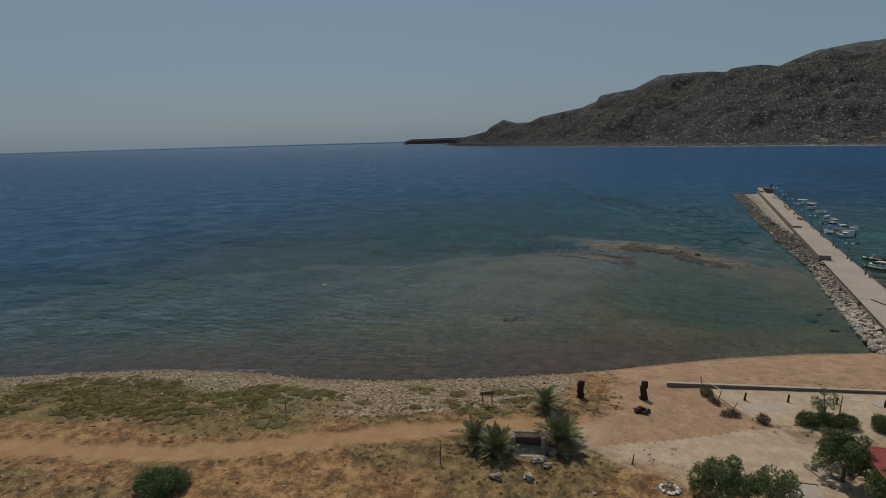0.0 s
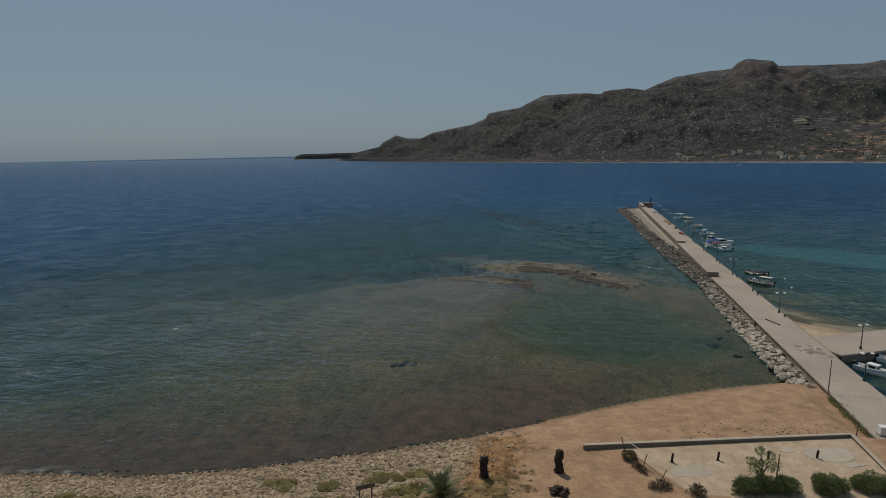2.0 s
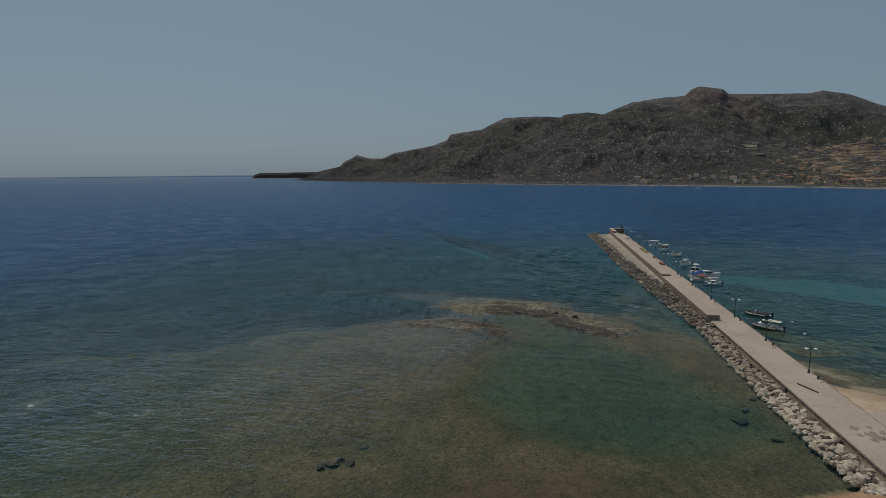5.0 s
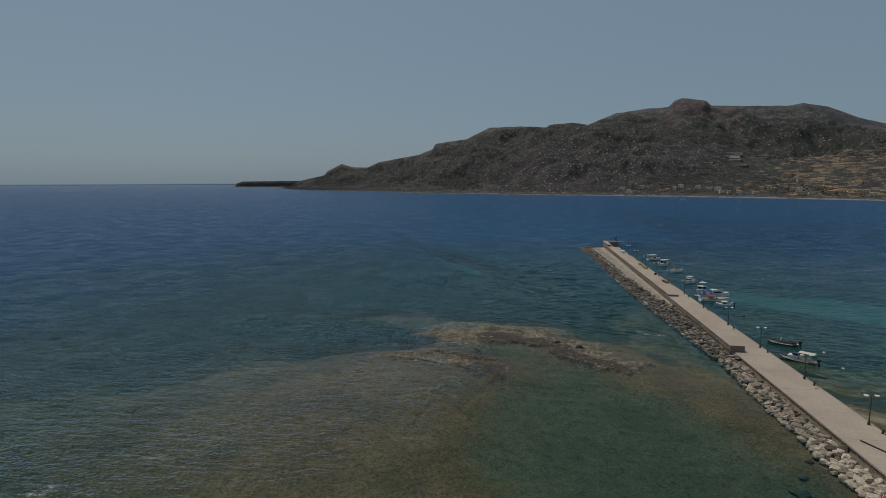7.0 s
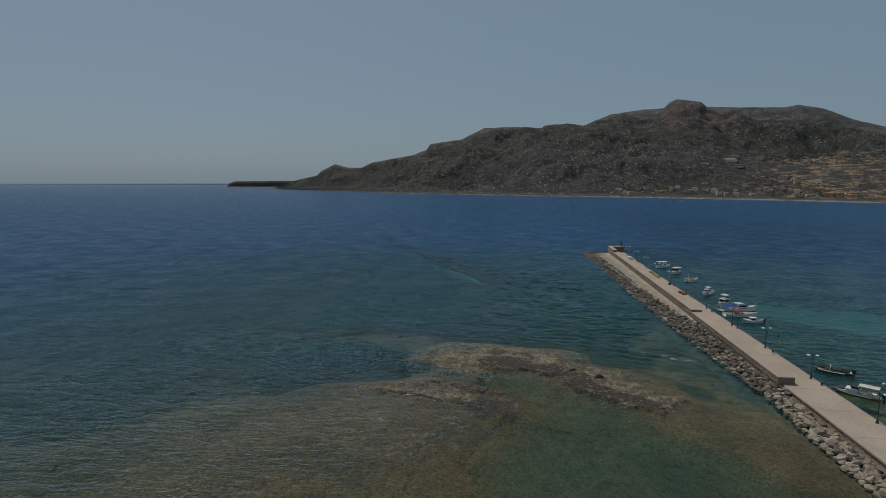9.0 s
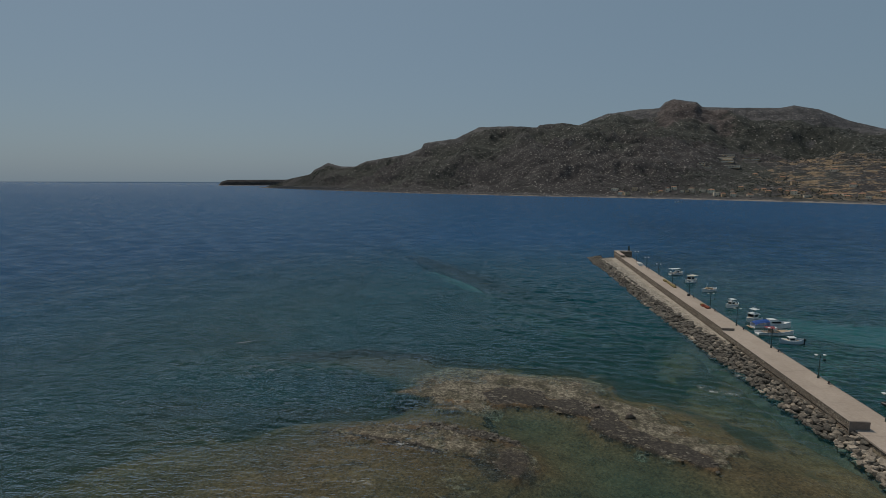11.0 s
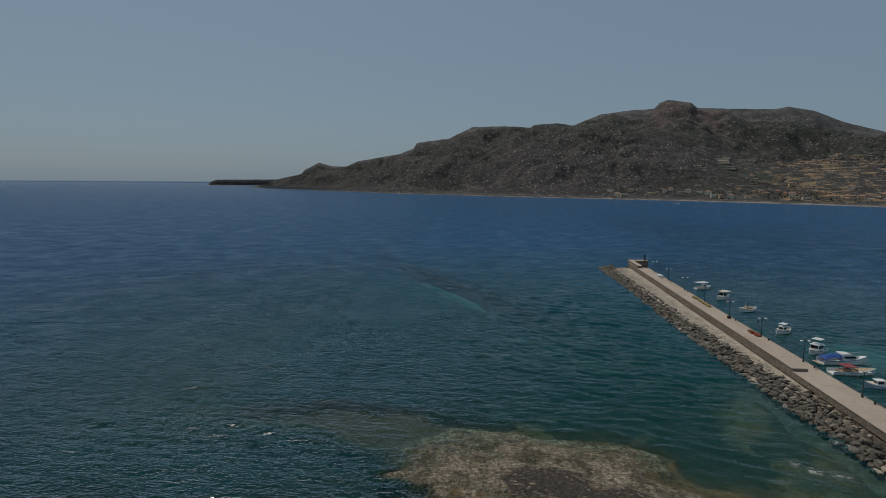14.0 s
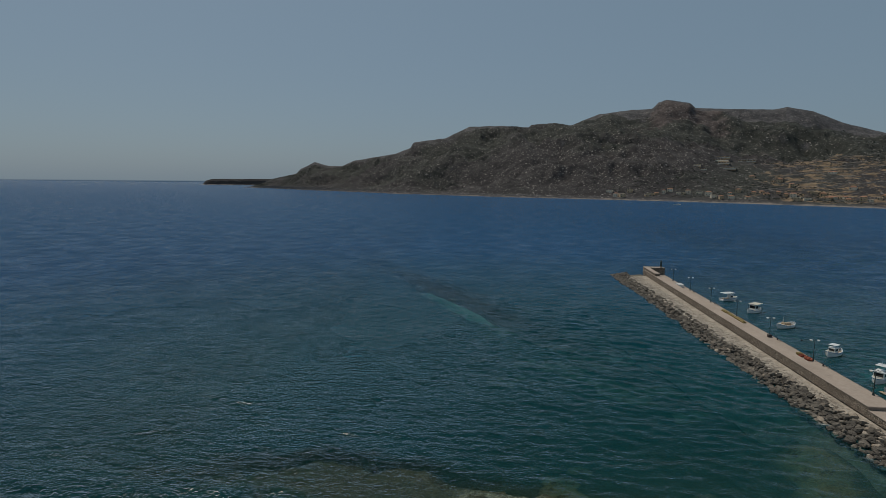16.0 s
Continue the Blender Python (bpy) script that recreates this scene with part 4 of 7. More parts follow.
def l_crag(x, y, z):
    rag = fbm(x * 0.45, y * 0.45, 3, 70) - 0.5
    a = 0.85 * smooth(-0.5, 1.0, inside(x, y, DARK) + 2.5 * rag)
    a = np.maximum(a, 0.9 * smooth(1.3, 0.3, line_distance(x, y, REEF_INNER) + 1.8 * rag) * smooth(-28, -18, x))
    a = np.maximum(a, 0.62 * smooth(7.5, 2.0, np.hypot(x + 10.5, y - 142.5) + 6 * rag))
    for k, pts in enumerate(LEDGES):
        a = np.maximum(a, (0.85, 0.5, 0.45, 0.5, 0.8, 0.5, 0.5, 0.45)[k] * smooth(0.62, 0.2, line_distance(x, y, pts) + 1.2 * rag))
    return a


def l_wet(x, y, z):
    return 0.6 * smooth(0.62, 0.02, z) * smooth(-0.6, 0.0, z)


def build_setting():
    # closest over the reef, where the rock breaks the water
    xs = spaced(-100, 60, 0.55, (-3200, 3200), 1.16)
    xs = np.concatenate((xs[xs < -48], np.arange(-48, 21, 0.28), xs[xs > 21]))
    ys = spaced(22, 205, 0.55, (-2500, 900), 1.14)
    ys = np.concatenate((ys[ys < 137], np.arange(137, 184, 0.28), ys[(ys > 184) & (ys < 205)], np.arange(205, 312, 1.2), 312 + 2.0 * 1.14 ** np.arange(0, 47)))
    xs = np.concatenate((xs[xs < 60], np.arange(60, 136, 1.2), 136 + 2.0 * 1.16 ** np.arange(0, 52)))
    g = sheet("ground", xs, ys, ground_height, {
        "road": l_lane, "sand": l_sand, "pebble": l_pebble, "grass": l_grass, "lot": l_lot, "green": l_green, "tan": l_tan, "crag": l_crag, "rock": l_rock,
        "weed": l_weed_and_shade, "redweed": l_redweed, "bedsand": l_bedsand, "wet": l_wet}, M_GROUND)
    tagged(g, "sandy and pebbly shore with dry grass and a shallow rocky sea bed", "ground", kind="structure")
    xs = spaced(-110, 130, 1.0, (-4900, 4900), 1.12)
    ys = spaced(40, 300, 1.0, (-700, 4960), 1.12)

    def depth(x, y, z):
        return np.clip(-ground_height(x, y), 0, 40) + smooth(300, 900, np.hypot(x, y - 150)) * 30

    def far(x, y, z):
        # the bay's deep basin is bluer than the green water over the near slope
        return smooth(35, 190, np.hypot((x + 10) * 0.9, (y - 168) * 0.8))

    def foam(x, y, z):
        h = ground_height(x, y)
        f = 0.45 * smooth(1.6, 0.4, line_distance(x, y, [(-23, 163.5), (-20, 162.5), (-16, 161)])) * (h < 0.1)
        f = f + 0.2 * smooth(1.2, 0.4, line_distance(x, y, [(-26, 151.5), (-20, 152.5)]))
        for fx, fy, fr in ((20.9, 169.7, 1.0), (22.4, 168.2, 1.2), (24.2, 167.2, 1.2), (30.0, 175.2, 1.5), (29.5, 186.5, 1.3), (29.2, 195.8, 1.2), (-27, 137, 1.3), (-77.4, 87.9, 1.2), (-74, 101, 1.6), (-56.6, 100.7, 1.5),
                           (-49.1, 108.1, 1.4), (-79.3, 80.9, 1.3), (-83, 78, 1.4), (-62, 100, 1.1), (-23.4, 146, 1.0)):
            f = f + 0.7 * smooth(fr * 1.0, fr * 0.25, np.hypot((x - fx) * 0.8, y - fy))
        f = f + 0.4 * smooth(2.5, 0.5, line_distance(x, y, [(30, 310), (31, 250), (32, 215)]))
        o = off_shore(x, y)
        f = f + 0.30 * smooth(0.5, 0.2, np.abs(o - 0.3)) * (x < -14) * smooth(0.45, 0.6, fbm(x * 0.07, y * 0.07, 2, 83))
        return np.clip(f, 0, 1)

    # waves run in from the open bay: many small trains of different length and heading
    rng = np.random.RandomState(77)
    trains = [(math.exp(rng.uniform(math.log(1.7), math.log(3.8))), radians(-97 + rng.normal() * 21), rng.uniform(0, 6.28), 0.0046) for _ in range(40)]
    trains += [(rng.uniform(1.6, 3.2), radians(-130 + rng.normal() * 12), rng.uniform(0, 6.28), 0.0038) for _ in range(12)]
    trains += [(rng.uniform(5, 13), radians(-97 + rng.normal() * 18), rng.uniform(0, 6.28), 0.0022) for _ in range(14)]
    cx, cy = xs, ys
    CX, CY = np.meshgrid(cx, cy)
    coarse = {k: fn(CX, CY, None) for k, fn in (("depth", depth), ("far", far), ("foam", foam))}
    coarse["lagoon"] = smooth(-3, 3, inside(CX, CY, LAGOON))
    # the pier and the reef shelter the water between them
    lee = smooth(-45, 15, CX) * smooth(330, 240, CY) * smooth(60, 110, CY)
    coarse["chop"] = (1 - 0.5 * lee) * (1 - 0.7 * coarse["lagoon"]) * (0.48 + 0.20 * smooth(0, -30, CX) + 0.32 * smooth(0.4, 2.5, coarse["depth"]))
    coarse["chop"] = coarse["chop"] * (0.66 + 0.34 * smooth(10, 60, off_shore(CX, CY)))
    fx, fy = spaced(-125, 75, 0.62, (-4900, 4900), 1.02), spaced(90, 300, 0.34, (-700, 4960), 1.011)

    def fine(key):
        def fn(x, y, z):
            c = coarse[key]
            i = np.clip(np.searchsorted(cx, fx) - 1, 0, len(cx) - 2)
            j = np.clip(np.searchsorted(cy, fy) - 1, 0, len(cy) - 2)
            u = (fx - cx[i]) / (cx[i + 1] - cx[i])
            v = ((fy - cy[j]) / (cy[j + 1] - cy[j]))[:, None]
            a = c[j][:, i] * (1 - u) + c[j][:, i + 1] * u
            b = c[j + 1][:, i] * (1 - u) + c[j + 1][:, i + 1] * u
            return a * (1 - v) + b * v
        return fn

    def swell(x, y):
        step = np.maximum(np.gradient(fx)[None, :] * 0.4, np.gradient(fy)[:, None])
        z = 0 * x
        for length, head, phase, steep in trains:
            z += steep * length * smooth(length / 2.6, length / 4.5, step) * (np.exp(1.1 * np.sin((x * math.cos(head) + y * math.sin(head)) * 2 * math.pi / length + phase)) - 1.33) * 0.75
        gust = 0.6 + 0.8 * fbm(x * 0.012, y * 0.02, 3, 91)
        calm = (0.16 + 0.84 * smooth(0.05, 1.9, fine("depth")(x, y, z))) * (1 - 0.45 * fine("lagoon")(x, y, z)) * np.where((x > 36) & (y < 330), 0.6, 1.0) * (0.8 + 0.2 * smooth(8, 45, off_shore(x, y)))
        return z * gust * calm

    w = sheet("water", fx, fy, swell, {"depth": depth, "far": fine("far"), "foam": fine("foam"), "chop": fine("chop")}, M_WATER)
    tagged(w, "rippled clear sea, brown over shallows and deep blue far out", "water", kind="structure")


build_setting()


# ---------------------------------------------------------------- the mountain across the bay
BAY = (-19.0, 121.0)
COAST = [(-30, 2700), (-23.4, 2270), (-18, 1790), (-9, 1385), (2.8, 1185), (14, 1120), (24, 1070), (33, 1030), (45, 980), (64, 900)]
CREST = [(-30, -0.8), (-23.6, -0.6), (-21.5, 0.05), (-19.1, 0.6), (-18.75, 1.05), (-17.9, 1.45), (-17.3, 1.8), (-16, 1.42), (-14.5, 1.44), (-13.4, 1.98), (-9, 2.8),
         (-7.5, 3.4), (-7.2, 3.95), (-3.8, 4.45), (-1.4, 5.6), (2.1, 5.72), (4.7, 5.5), (5, 5.78), (7.5, 5.96), (8.9, 5.68), (11.6, 6.72), (14.6, 7.08),
         (16.6, 7.12), (17.1, 7.65), (17.8, 7.86), (19.9, 7.55), (20.4, 7.06), (23.7, 6.78), (26.8, 6.6), (27.8, 6.74), (29.7, 6.28), (31.8, 5.23),
         (34.8, 4.22), (42, 3.2), (52, 3.6), (64, 3.0)]
BACK = [(-30, 90), (-23, 110), (-17, 290), (-9, 450), (0, 500), (8, 560), (12, 700), (18, 730), (30, 820), (45, 840), (64, 830)]
BROW = [(-30, 0.45), (-18, 0.62), (-9, 0.72), (5, 0.80), (9, 0.86), (12, 0.80), (16.5, 0.70), (21.5, 0.56), (24, 0.42), (28, 0.47), (32, 0.62), (35, 0.72), (45, 0.8), (64, 0.8)]


HOTEL = [(22.91, 2.44, 34), (22.5, 2.16, 46), (22.65, 1.92, 44), (20.88, 1.69, 14), (24.98, 2.08, 34), (23.21, 1.42, 44), (21.29, 1.34, 20)]


def curve_at(points, a):
    p = np.array(points)
    return np.interp(a, p[:, 0], p[:, 1])


def slope_height(a, v):
    """Height at bearing a (degrees) and share v of the way from the coast to the crest."""
    rs, back = curve_at(COAST, a), curve_at(BACK, a)
    r = rs + v * back
    x, y = BAY[0] + r * np.sin(np.radians(a)), BAY[1] + r * np.cos(np.radians(a))
    h1 = np.maximum(33 + (rs + back) * np.tan(np.radians(curve_at(CREST, a))), 1)
    mean_crest = sum(curve_at(CREST, a + k) for k in (-3, -2, -1, 0, 1, 2, 3)) / 7
    hb = 33 + (rs + 0.55 * back) * np.tan(np.radians(mean_crest)) * curve_at(BROW, a)
    hb = np.maximum(hb, 0.35 * h1)
    flat = smooth(12, 24, a)
    h0 = 1.5 + 2.5 * (1 - flat)
    va = 0.02 + 0.07 * flat
    ha = 5 + 5 * (1 - flat) + 4 * flat
    h = np.where(v < va, h0 + (ha - h0) * v / va,
        np.where(v < 0.55, ha + (hb - ha) * np.clip((v - va) / (0.55 - va), 0, 1) ** (0.9 + 0.25 * flat),
        np.where(v < 1, hb + (h1 - hb) * smooth(0, 1, (v - 0.55) / 0.45) ** 0.85, h1 - (v - 1) * back * 0.35)))
    h = h * smooth(-24.1, -21.0, a) ** 0.6
    h = np.where(v < 0, -6 + (h0 + 6) * np.clip(1 + v / 0.03, 0, 1), h)
    body = np.clip(v * 5, 0, 1) * np.clip((1.0 - v) * 6, 0.0, 1) * np.clip(h1 / 90, 0.12, 1)
    rough = 70 * np.minimum(ridged(x / 150, y / 210, 5, 101) - 0.84, 0) + 22 * np.minimum(ridged(x / 40, y / 40, 3, 111) - 0.80, 0)
    rough = rough * (1 - 0.75 * flat * smooth(0.55, 0.4, v))
    top = 2.2 * (fbm(x / 16, y / 16, 3, 121) - 0.5) * np.clip(v * 4, 0, 1)
    return x, y, h + body * rough + top


def build_mountain():
    na, nv = 620, 150
    a = np.linspace(-24.2, 64, na)
    v = np.concatenate((np.linspace(-0.03, 0.12, 26), np.linspace(0.126, 1.0, nv - 36), np.linspace(1.03, 1.5, 10)))
    A, Vv = np.meshgrid(a, v)
    X, Y, Z = slope_height(A, Vv)
    i = np.arange(X.size).reshape(X.shape)
    F = np.stack((i[:-1, :-1], i[1:, :-1], i[1:, 1:], i[:-1, 1:]), -1).reshape(-1, 4)
    F = F[:, ::-1]
    me = bpy.data.meshes.new("mountain")
    P = np.stack((X, Y, Z), -1).reshape(-1, 3).astype(np.float32)
    me.vertices.add(len(P))
    me.vertices.foreach_set("co", P.ravel())
    me.loops.add(F.size)
    me.loops.foreach_set("vertex_index", F.astype(np.int32).ravel())
    me.polygons.add(len(F))
    me.polygons.foreach_set("loop_start", np.arange(0, F.size, 4, dtype=np.int32))
    me.polygons.foreach_set("loop_total", np.full(len(F), 4, dtype=np.int32))
    me.update(calc_edges=True)
    gz = np.gradient(Z, axis=0) / np.maximum(np.hypot(np.gradient(X, axis=0), np.gradient(Y, axis=0)), 0.5)
    ragged = 0.12 * (fbm(X / 90, Y / 90, 3, 151) - 0.5)
    rocky = 0.45 * smooth(0.7, 1.3, np.abs(gz)) + 0.95 * smooth(0.84, 0.92, Vv + ragged) * smooth(7, 12, A) + 0.6 * smooth(0.9, 0.95, Vv) * smooth(7, 3, A) + 0.6 * smooth(0.03, 0.0, Vv) + 0.35 * smooth(-14, -18, A)
    redrock = 0.8 * smooth(0.70, 0.80, Vv + ragged) * smooth(0.98, 0.90, Vv) * smooth(15.0, 17.5, A) * smooth(25, 21, A) + 0.35 * smooth(0.5, 0.62, Vv + ragged) * smooth(0.85, 0.75, Vv) * smooth(21, 23, A) * smooth(30, 27, A)
    lush = 0.45 + 0.35 * smooth(0.5, 0.65, Vv) * smooth(0.95, 0.85, Vv) + 0.35 * smooth(25, 30, A) * smooth(0.45, 0.6, Vv) - 0.35 * smooth(0.45, 0.25, Vv) * smooth(-6, 6, A) * smooth(20, 14, A) - 0.1 * smooth(0, -12, A)
    blocks = 0.10 + 0.16 * smooth(0.6, 0.4, Vv) - 0.22 * smooth(0.55, 0.7, Vv) * smooth(24, 30, A) - 0.14 * smooth(-10, -16, A)
    dry = 0.42 * smooth(22.5, 30, A) * smooth(0.58, 0.44, Vv + 0.6 * ragged) * smooth(0.0, 0.06, Vv)
    for key, val in (("rocky", rocky), ("dry", dry), ("redrock", redrock), ("lush", lush), ("blocks", blocks)):
        t = me.attributes.new(key, "FLOAT", "POINT")
        t.data.foreach_set("value", val.astype(np.float32).ravel())
    me.materials.append(M_MOUNT)
    tagged(new("mountain", me), "scrub-covered limestone mountain ending in a rocky cape", "mountain", kind="structure")

    # the low flat cape that shows behind the headland
    me2 = bpy.data.meshes.new("headland")
    a = np.linspace(-27.9, -20, 160)
    v = np.linspace(-0.1, 1.0, 20)
    A, Vv = np.meshgrid(a, v)
    r = 3300 + Vv * 220
    X, Y = BAY[0] + r * np.sin(np.radians(A)), BAY[1] + r * np.cos(np.radians(A))
    top = 33 + 3300 * np.tan(np.radians(np.interp(A, [-27.9, -27.6, -27, -21, -20], [-0.55, -0.2, -0.03, 0.03, 0.03])))
    Z = np.where(Vv < 0, -4, top * smooth(0, 0.12, Vv)) + 3 * (fbm(X / 30, Y / 30, 3, 131) - 0.5)
    i = np.arange(X.size).reshape(X.shape)
    F = np.stack((i[:-1, :-1], i[:-1, 1:], i[1:, 1:], i[1:, :-1]), -1).reshape(-1, 4)
    me2.from_pydata(np.stack((X, Y, Z), -1).reshape(-1, 3).tolist(), [], F.tolist())
    me2.update()
    me2.materials.append(M_MOUNT)
    tagged(new("headland", me2), "low flat rocky headland far across the bay", "headland", kind="structure")

    # scrub that stands up from the slopes
    rng = np.random.RandomState(7)
    shapes = rock_arrays(rng, 8, 9)
    n = 60000
    a = rng.uniform(-24, 42, n)
    v = rng.uniform(0.03, 0.93, n) ** 0.9
    x, y, z = slope_height(a, v)
    keep = (fbm(x / 110, y / 110, 5, 141) > rng.uniform(0.42, 0.72, n)) & (z > 4) & ((v < 0.80) | (a < 4) | (rng.rand(n) < 0.15))
    x, y, z, a = x[keep], y[keep], z[keep], a[keep]
    s = rng.uniform(0.6, 1.7, len(x)) * (1 + 0.6 * (rng.rand(len(x)) > 0.95))
    pl = zip(x, y, z + s * 0.25, s * rng.uniform(0.8, 1.5, len(x)), s, s * rng.uniform(0.55, 0.9, len(x)), rng.uniform(0, 6.28, len(x)))
    sc = scatter_mesh("hill_scrub", shapes, list(pl), M_SHRUB)
    tagged(sc, "dark green scrub and low trees on the mountain slopes", "scrub", kind="stuff")


build_mountain()


def on_slope(a, el):
    """The place on the mountain seen at bearing a and elevation el from over the reef."""
    v = np.linspace(0.0, 1.0, 400)
    x, y, z = slope_height(np.full(400, a), v)
    e = np.degrees(np.arctan2(z - 33, np.hypot(x - BAY[0], y - BAY[1])))
    k = int(np.argmax(e >= el))
    return float(x[k]), float(y[k]), float(z[k])


def far_house(x, y, z, w, d, h, yaw, roof, wall_mat, floors=1, label="", group="houses along the far shore"):
    ob = thing("house", x, y, z - 0.5, yaw, label, "house", group)
    part("wall", box(-w / 2, w / 2, -d / 2, d / 2, -2, h + 0.5, 0.05), wall_mat, ob)
    if roof == "flat":
        part("roof", box(-w / 2 - 0.3, w / 2 + 0.3, -d / 2 - 0.3, d / 2 + 0.3, h + 0.5, h + 0.85, 0.05), M_WALLW, ob)
    else:
        b = bmesh.new()
        e, t = 0.5, min(d * 0.22, 2.2)
        z0 = h + 0.5
        v = [b.verts.new(p) for p in ((-w / 2 - e, -d / 2 - e, z0), (w / 2 + e, -d / 2 - e, z0), (w / 2 + e, d / 2 + e, z0), (-w / 2 - e, d / 2 + e, z0),
                                      (-w / 2 + d * 0.3, 0, z0 + t), (w / 2 - d * 0.3, 0, z0 + t))]
        for f in ((0, 1, 5, 4), (1, 2, 5), (2, 3, 4, 5), (3, 0, 4), (3, 2, 1, 0)):
            b.faces.new([v[i] for i in f])
        part("roof", b, M_ROOF2, ob)
    n = max(2, int(w // 4))
    for fl in range(floors):
        for i in range(n):
            cx = -w / 2 + (i + 0.5) * w / n
            tall = 1.1 if (i + fl) % 3 else 2.0
            zb = 0.5 + fl * 3.0 + (0.9 if tall < 2 else 0.1)
            win = part("window", box(cx - 0.5, cx + 0.5, -d / 2 - 0.06, -d / 2 + 0.1, zb, zb + tall, 0.02), M_GLASS, ob)
            part("window_frame", box(cx - 0.6, cx + 0.6, -d / 2 - 0.12, -d / 2 - 0.07, zb - 0.12, zb - 0.02), M_WALLW, win)
    return ob


def hotel_wing(x, y, z, w, yaw):
    ob = thing("hotel_wing", x, y, z, yaw, "long low hotel wing with a pale parapet on the slope", "hotel", "hotel wings")
    part("wall", box(-w / 2, w / 2, -1.0, 8.0, -4, 2.6, 0.05), M_WALLT, ob)
    part("parapet", box(-w / 2 - 0.5, w / 2 + 0.5, -3.4, -3.0, -1.6, 0.5, 0.05), M_PARAPET, ob, "pale rendered parapet")
    part("terrace", box(-w / 2 - 0.5, w / 2 + 0.5, -3.0, -1.0, -3.0, -0.2), M_WALLT, ob)
    part("roof", box(-w / 2 - 0.4, w / 2 + 0.4, -2.4, 8.4, 2.6, 3.1, 0.05), M_PARAPET, ob)
    n = int(w // 5)
    for i in range(n):
        cx = -w / 2 + (i + 0.5) * w / n
        part("window", box(cx - 1.6, cx + 1.6, -1.08, -0.95, 0.0, 2.1, 0.02), M_GLASS, ob)


def build_far_shore():
    rng = np.random.RandomState(19)
    roofs = {"hip": "with an orange tiled hip roof", "flat": "with a flat concrete roof"}
    spots = [(a + rng.uniform(-0.25, 0.25), rng.uniform(-1.45, -0.75)) for a in np.linspace(13.2, 36.8, 44)]
    spots += [(25.5, 0.6), (28.6, -0.2), (31.5, 1.0), (33.0, -0.3), (27.7, 0.2)]
    for a, el in spots:
        if 15.2 < a < 16 or 20.3 < a < 21:
            continue
        x, y, z = on_slope(a, el)
        roof = "hip" if rng.rand() < 0.55 else "flat"
        white = rng.rand() < 0.4
        floors = 2 if rng.rand() < 0.35 else 1
        far_house(x, y, z, rng.uniform(6, 13), rng.uniform(6, 8), 2.9 * floors, -a + rng.uniform(-25, 25), roof, M_WALLW if white else M_WALLT, floors,
                  ("white" if white else "tan") + (" two-storey" if floors == 2 else " single-storey") + " plastered house " + roofs[roof])
    # the hotel: low terraced wings up the slope, each with a pale parapet before shaded rooms
    for a, el, w in HOTEL:
        x, y, z = on_slope(a, el)
        hotel_wing(x, y, z, w, -a)
    # terraced fields: dry stone banks that follow the slope
    banks = []
    shapes = rock_arrays(rng, 6, 9)
    for a0, a1, el in ((26, 37, 0.2), (28, 37, 0.9), (27, 35, 1.5), (30, 38, 2.0), (24, 31, -0.3), (31, 38, 2.5)):
        for a in np.arange(a0, a1, 0.12):
            x, y, z = on_slope(a, el + 0.12 * math.sin(a * 1.3))
            banks.append((x, y, z, 2.6, 1.0, 1.1, radians(-a)))
    tagged(scatter_mesh("terrace_banks", shapes, banks, M_BERM), "dry stone banks of terraced fields on the slope", "stone bank", kind="stuff")
    # a pale shingle strip along the far water line
    strip = []
    for a in np.arange(-22, 40, 0.035):
        x, y, z = slope_height(np.array([a]), np.array([0.004]))
        strip.append((float(x[0]), float(y[0]), 0.3, 2.2, 1.6, 0.5 + 0.6 * rng.rand(), rng.uniform(0, 6)))
    tagged(scatter_mesh("shingle_strip", shapes, strip, M_BERM), "pale rocks and shingle along the far water line", "rocks", kind="stuff")


build_far_shore()

# ---------------------------------------------------------------- the pier
PIER_TURN = -1.907
PIER = pose(31.18, 77.0, 0.0, 0, 0, PIER_TURN)
DECK, WIDE, END = 1.3, 6.15, 238.0


def pier_left(y):
    return 32.75 + 0.0333 * (y - 124) - 0.72 * (np.asarray(y) > 153)


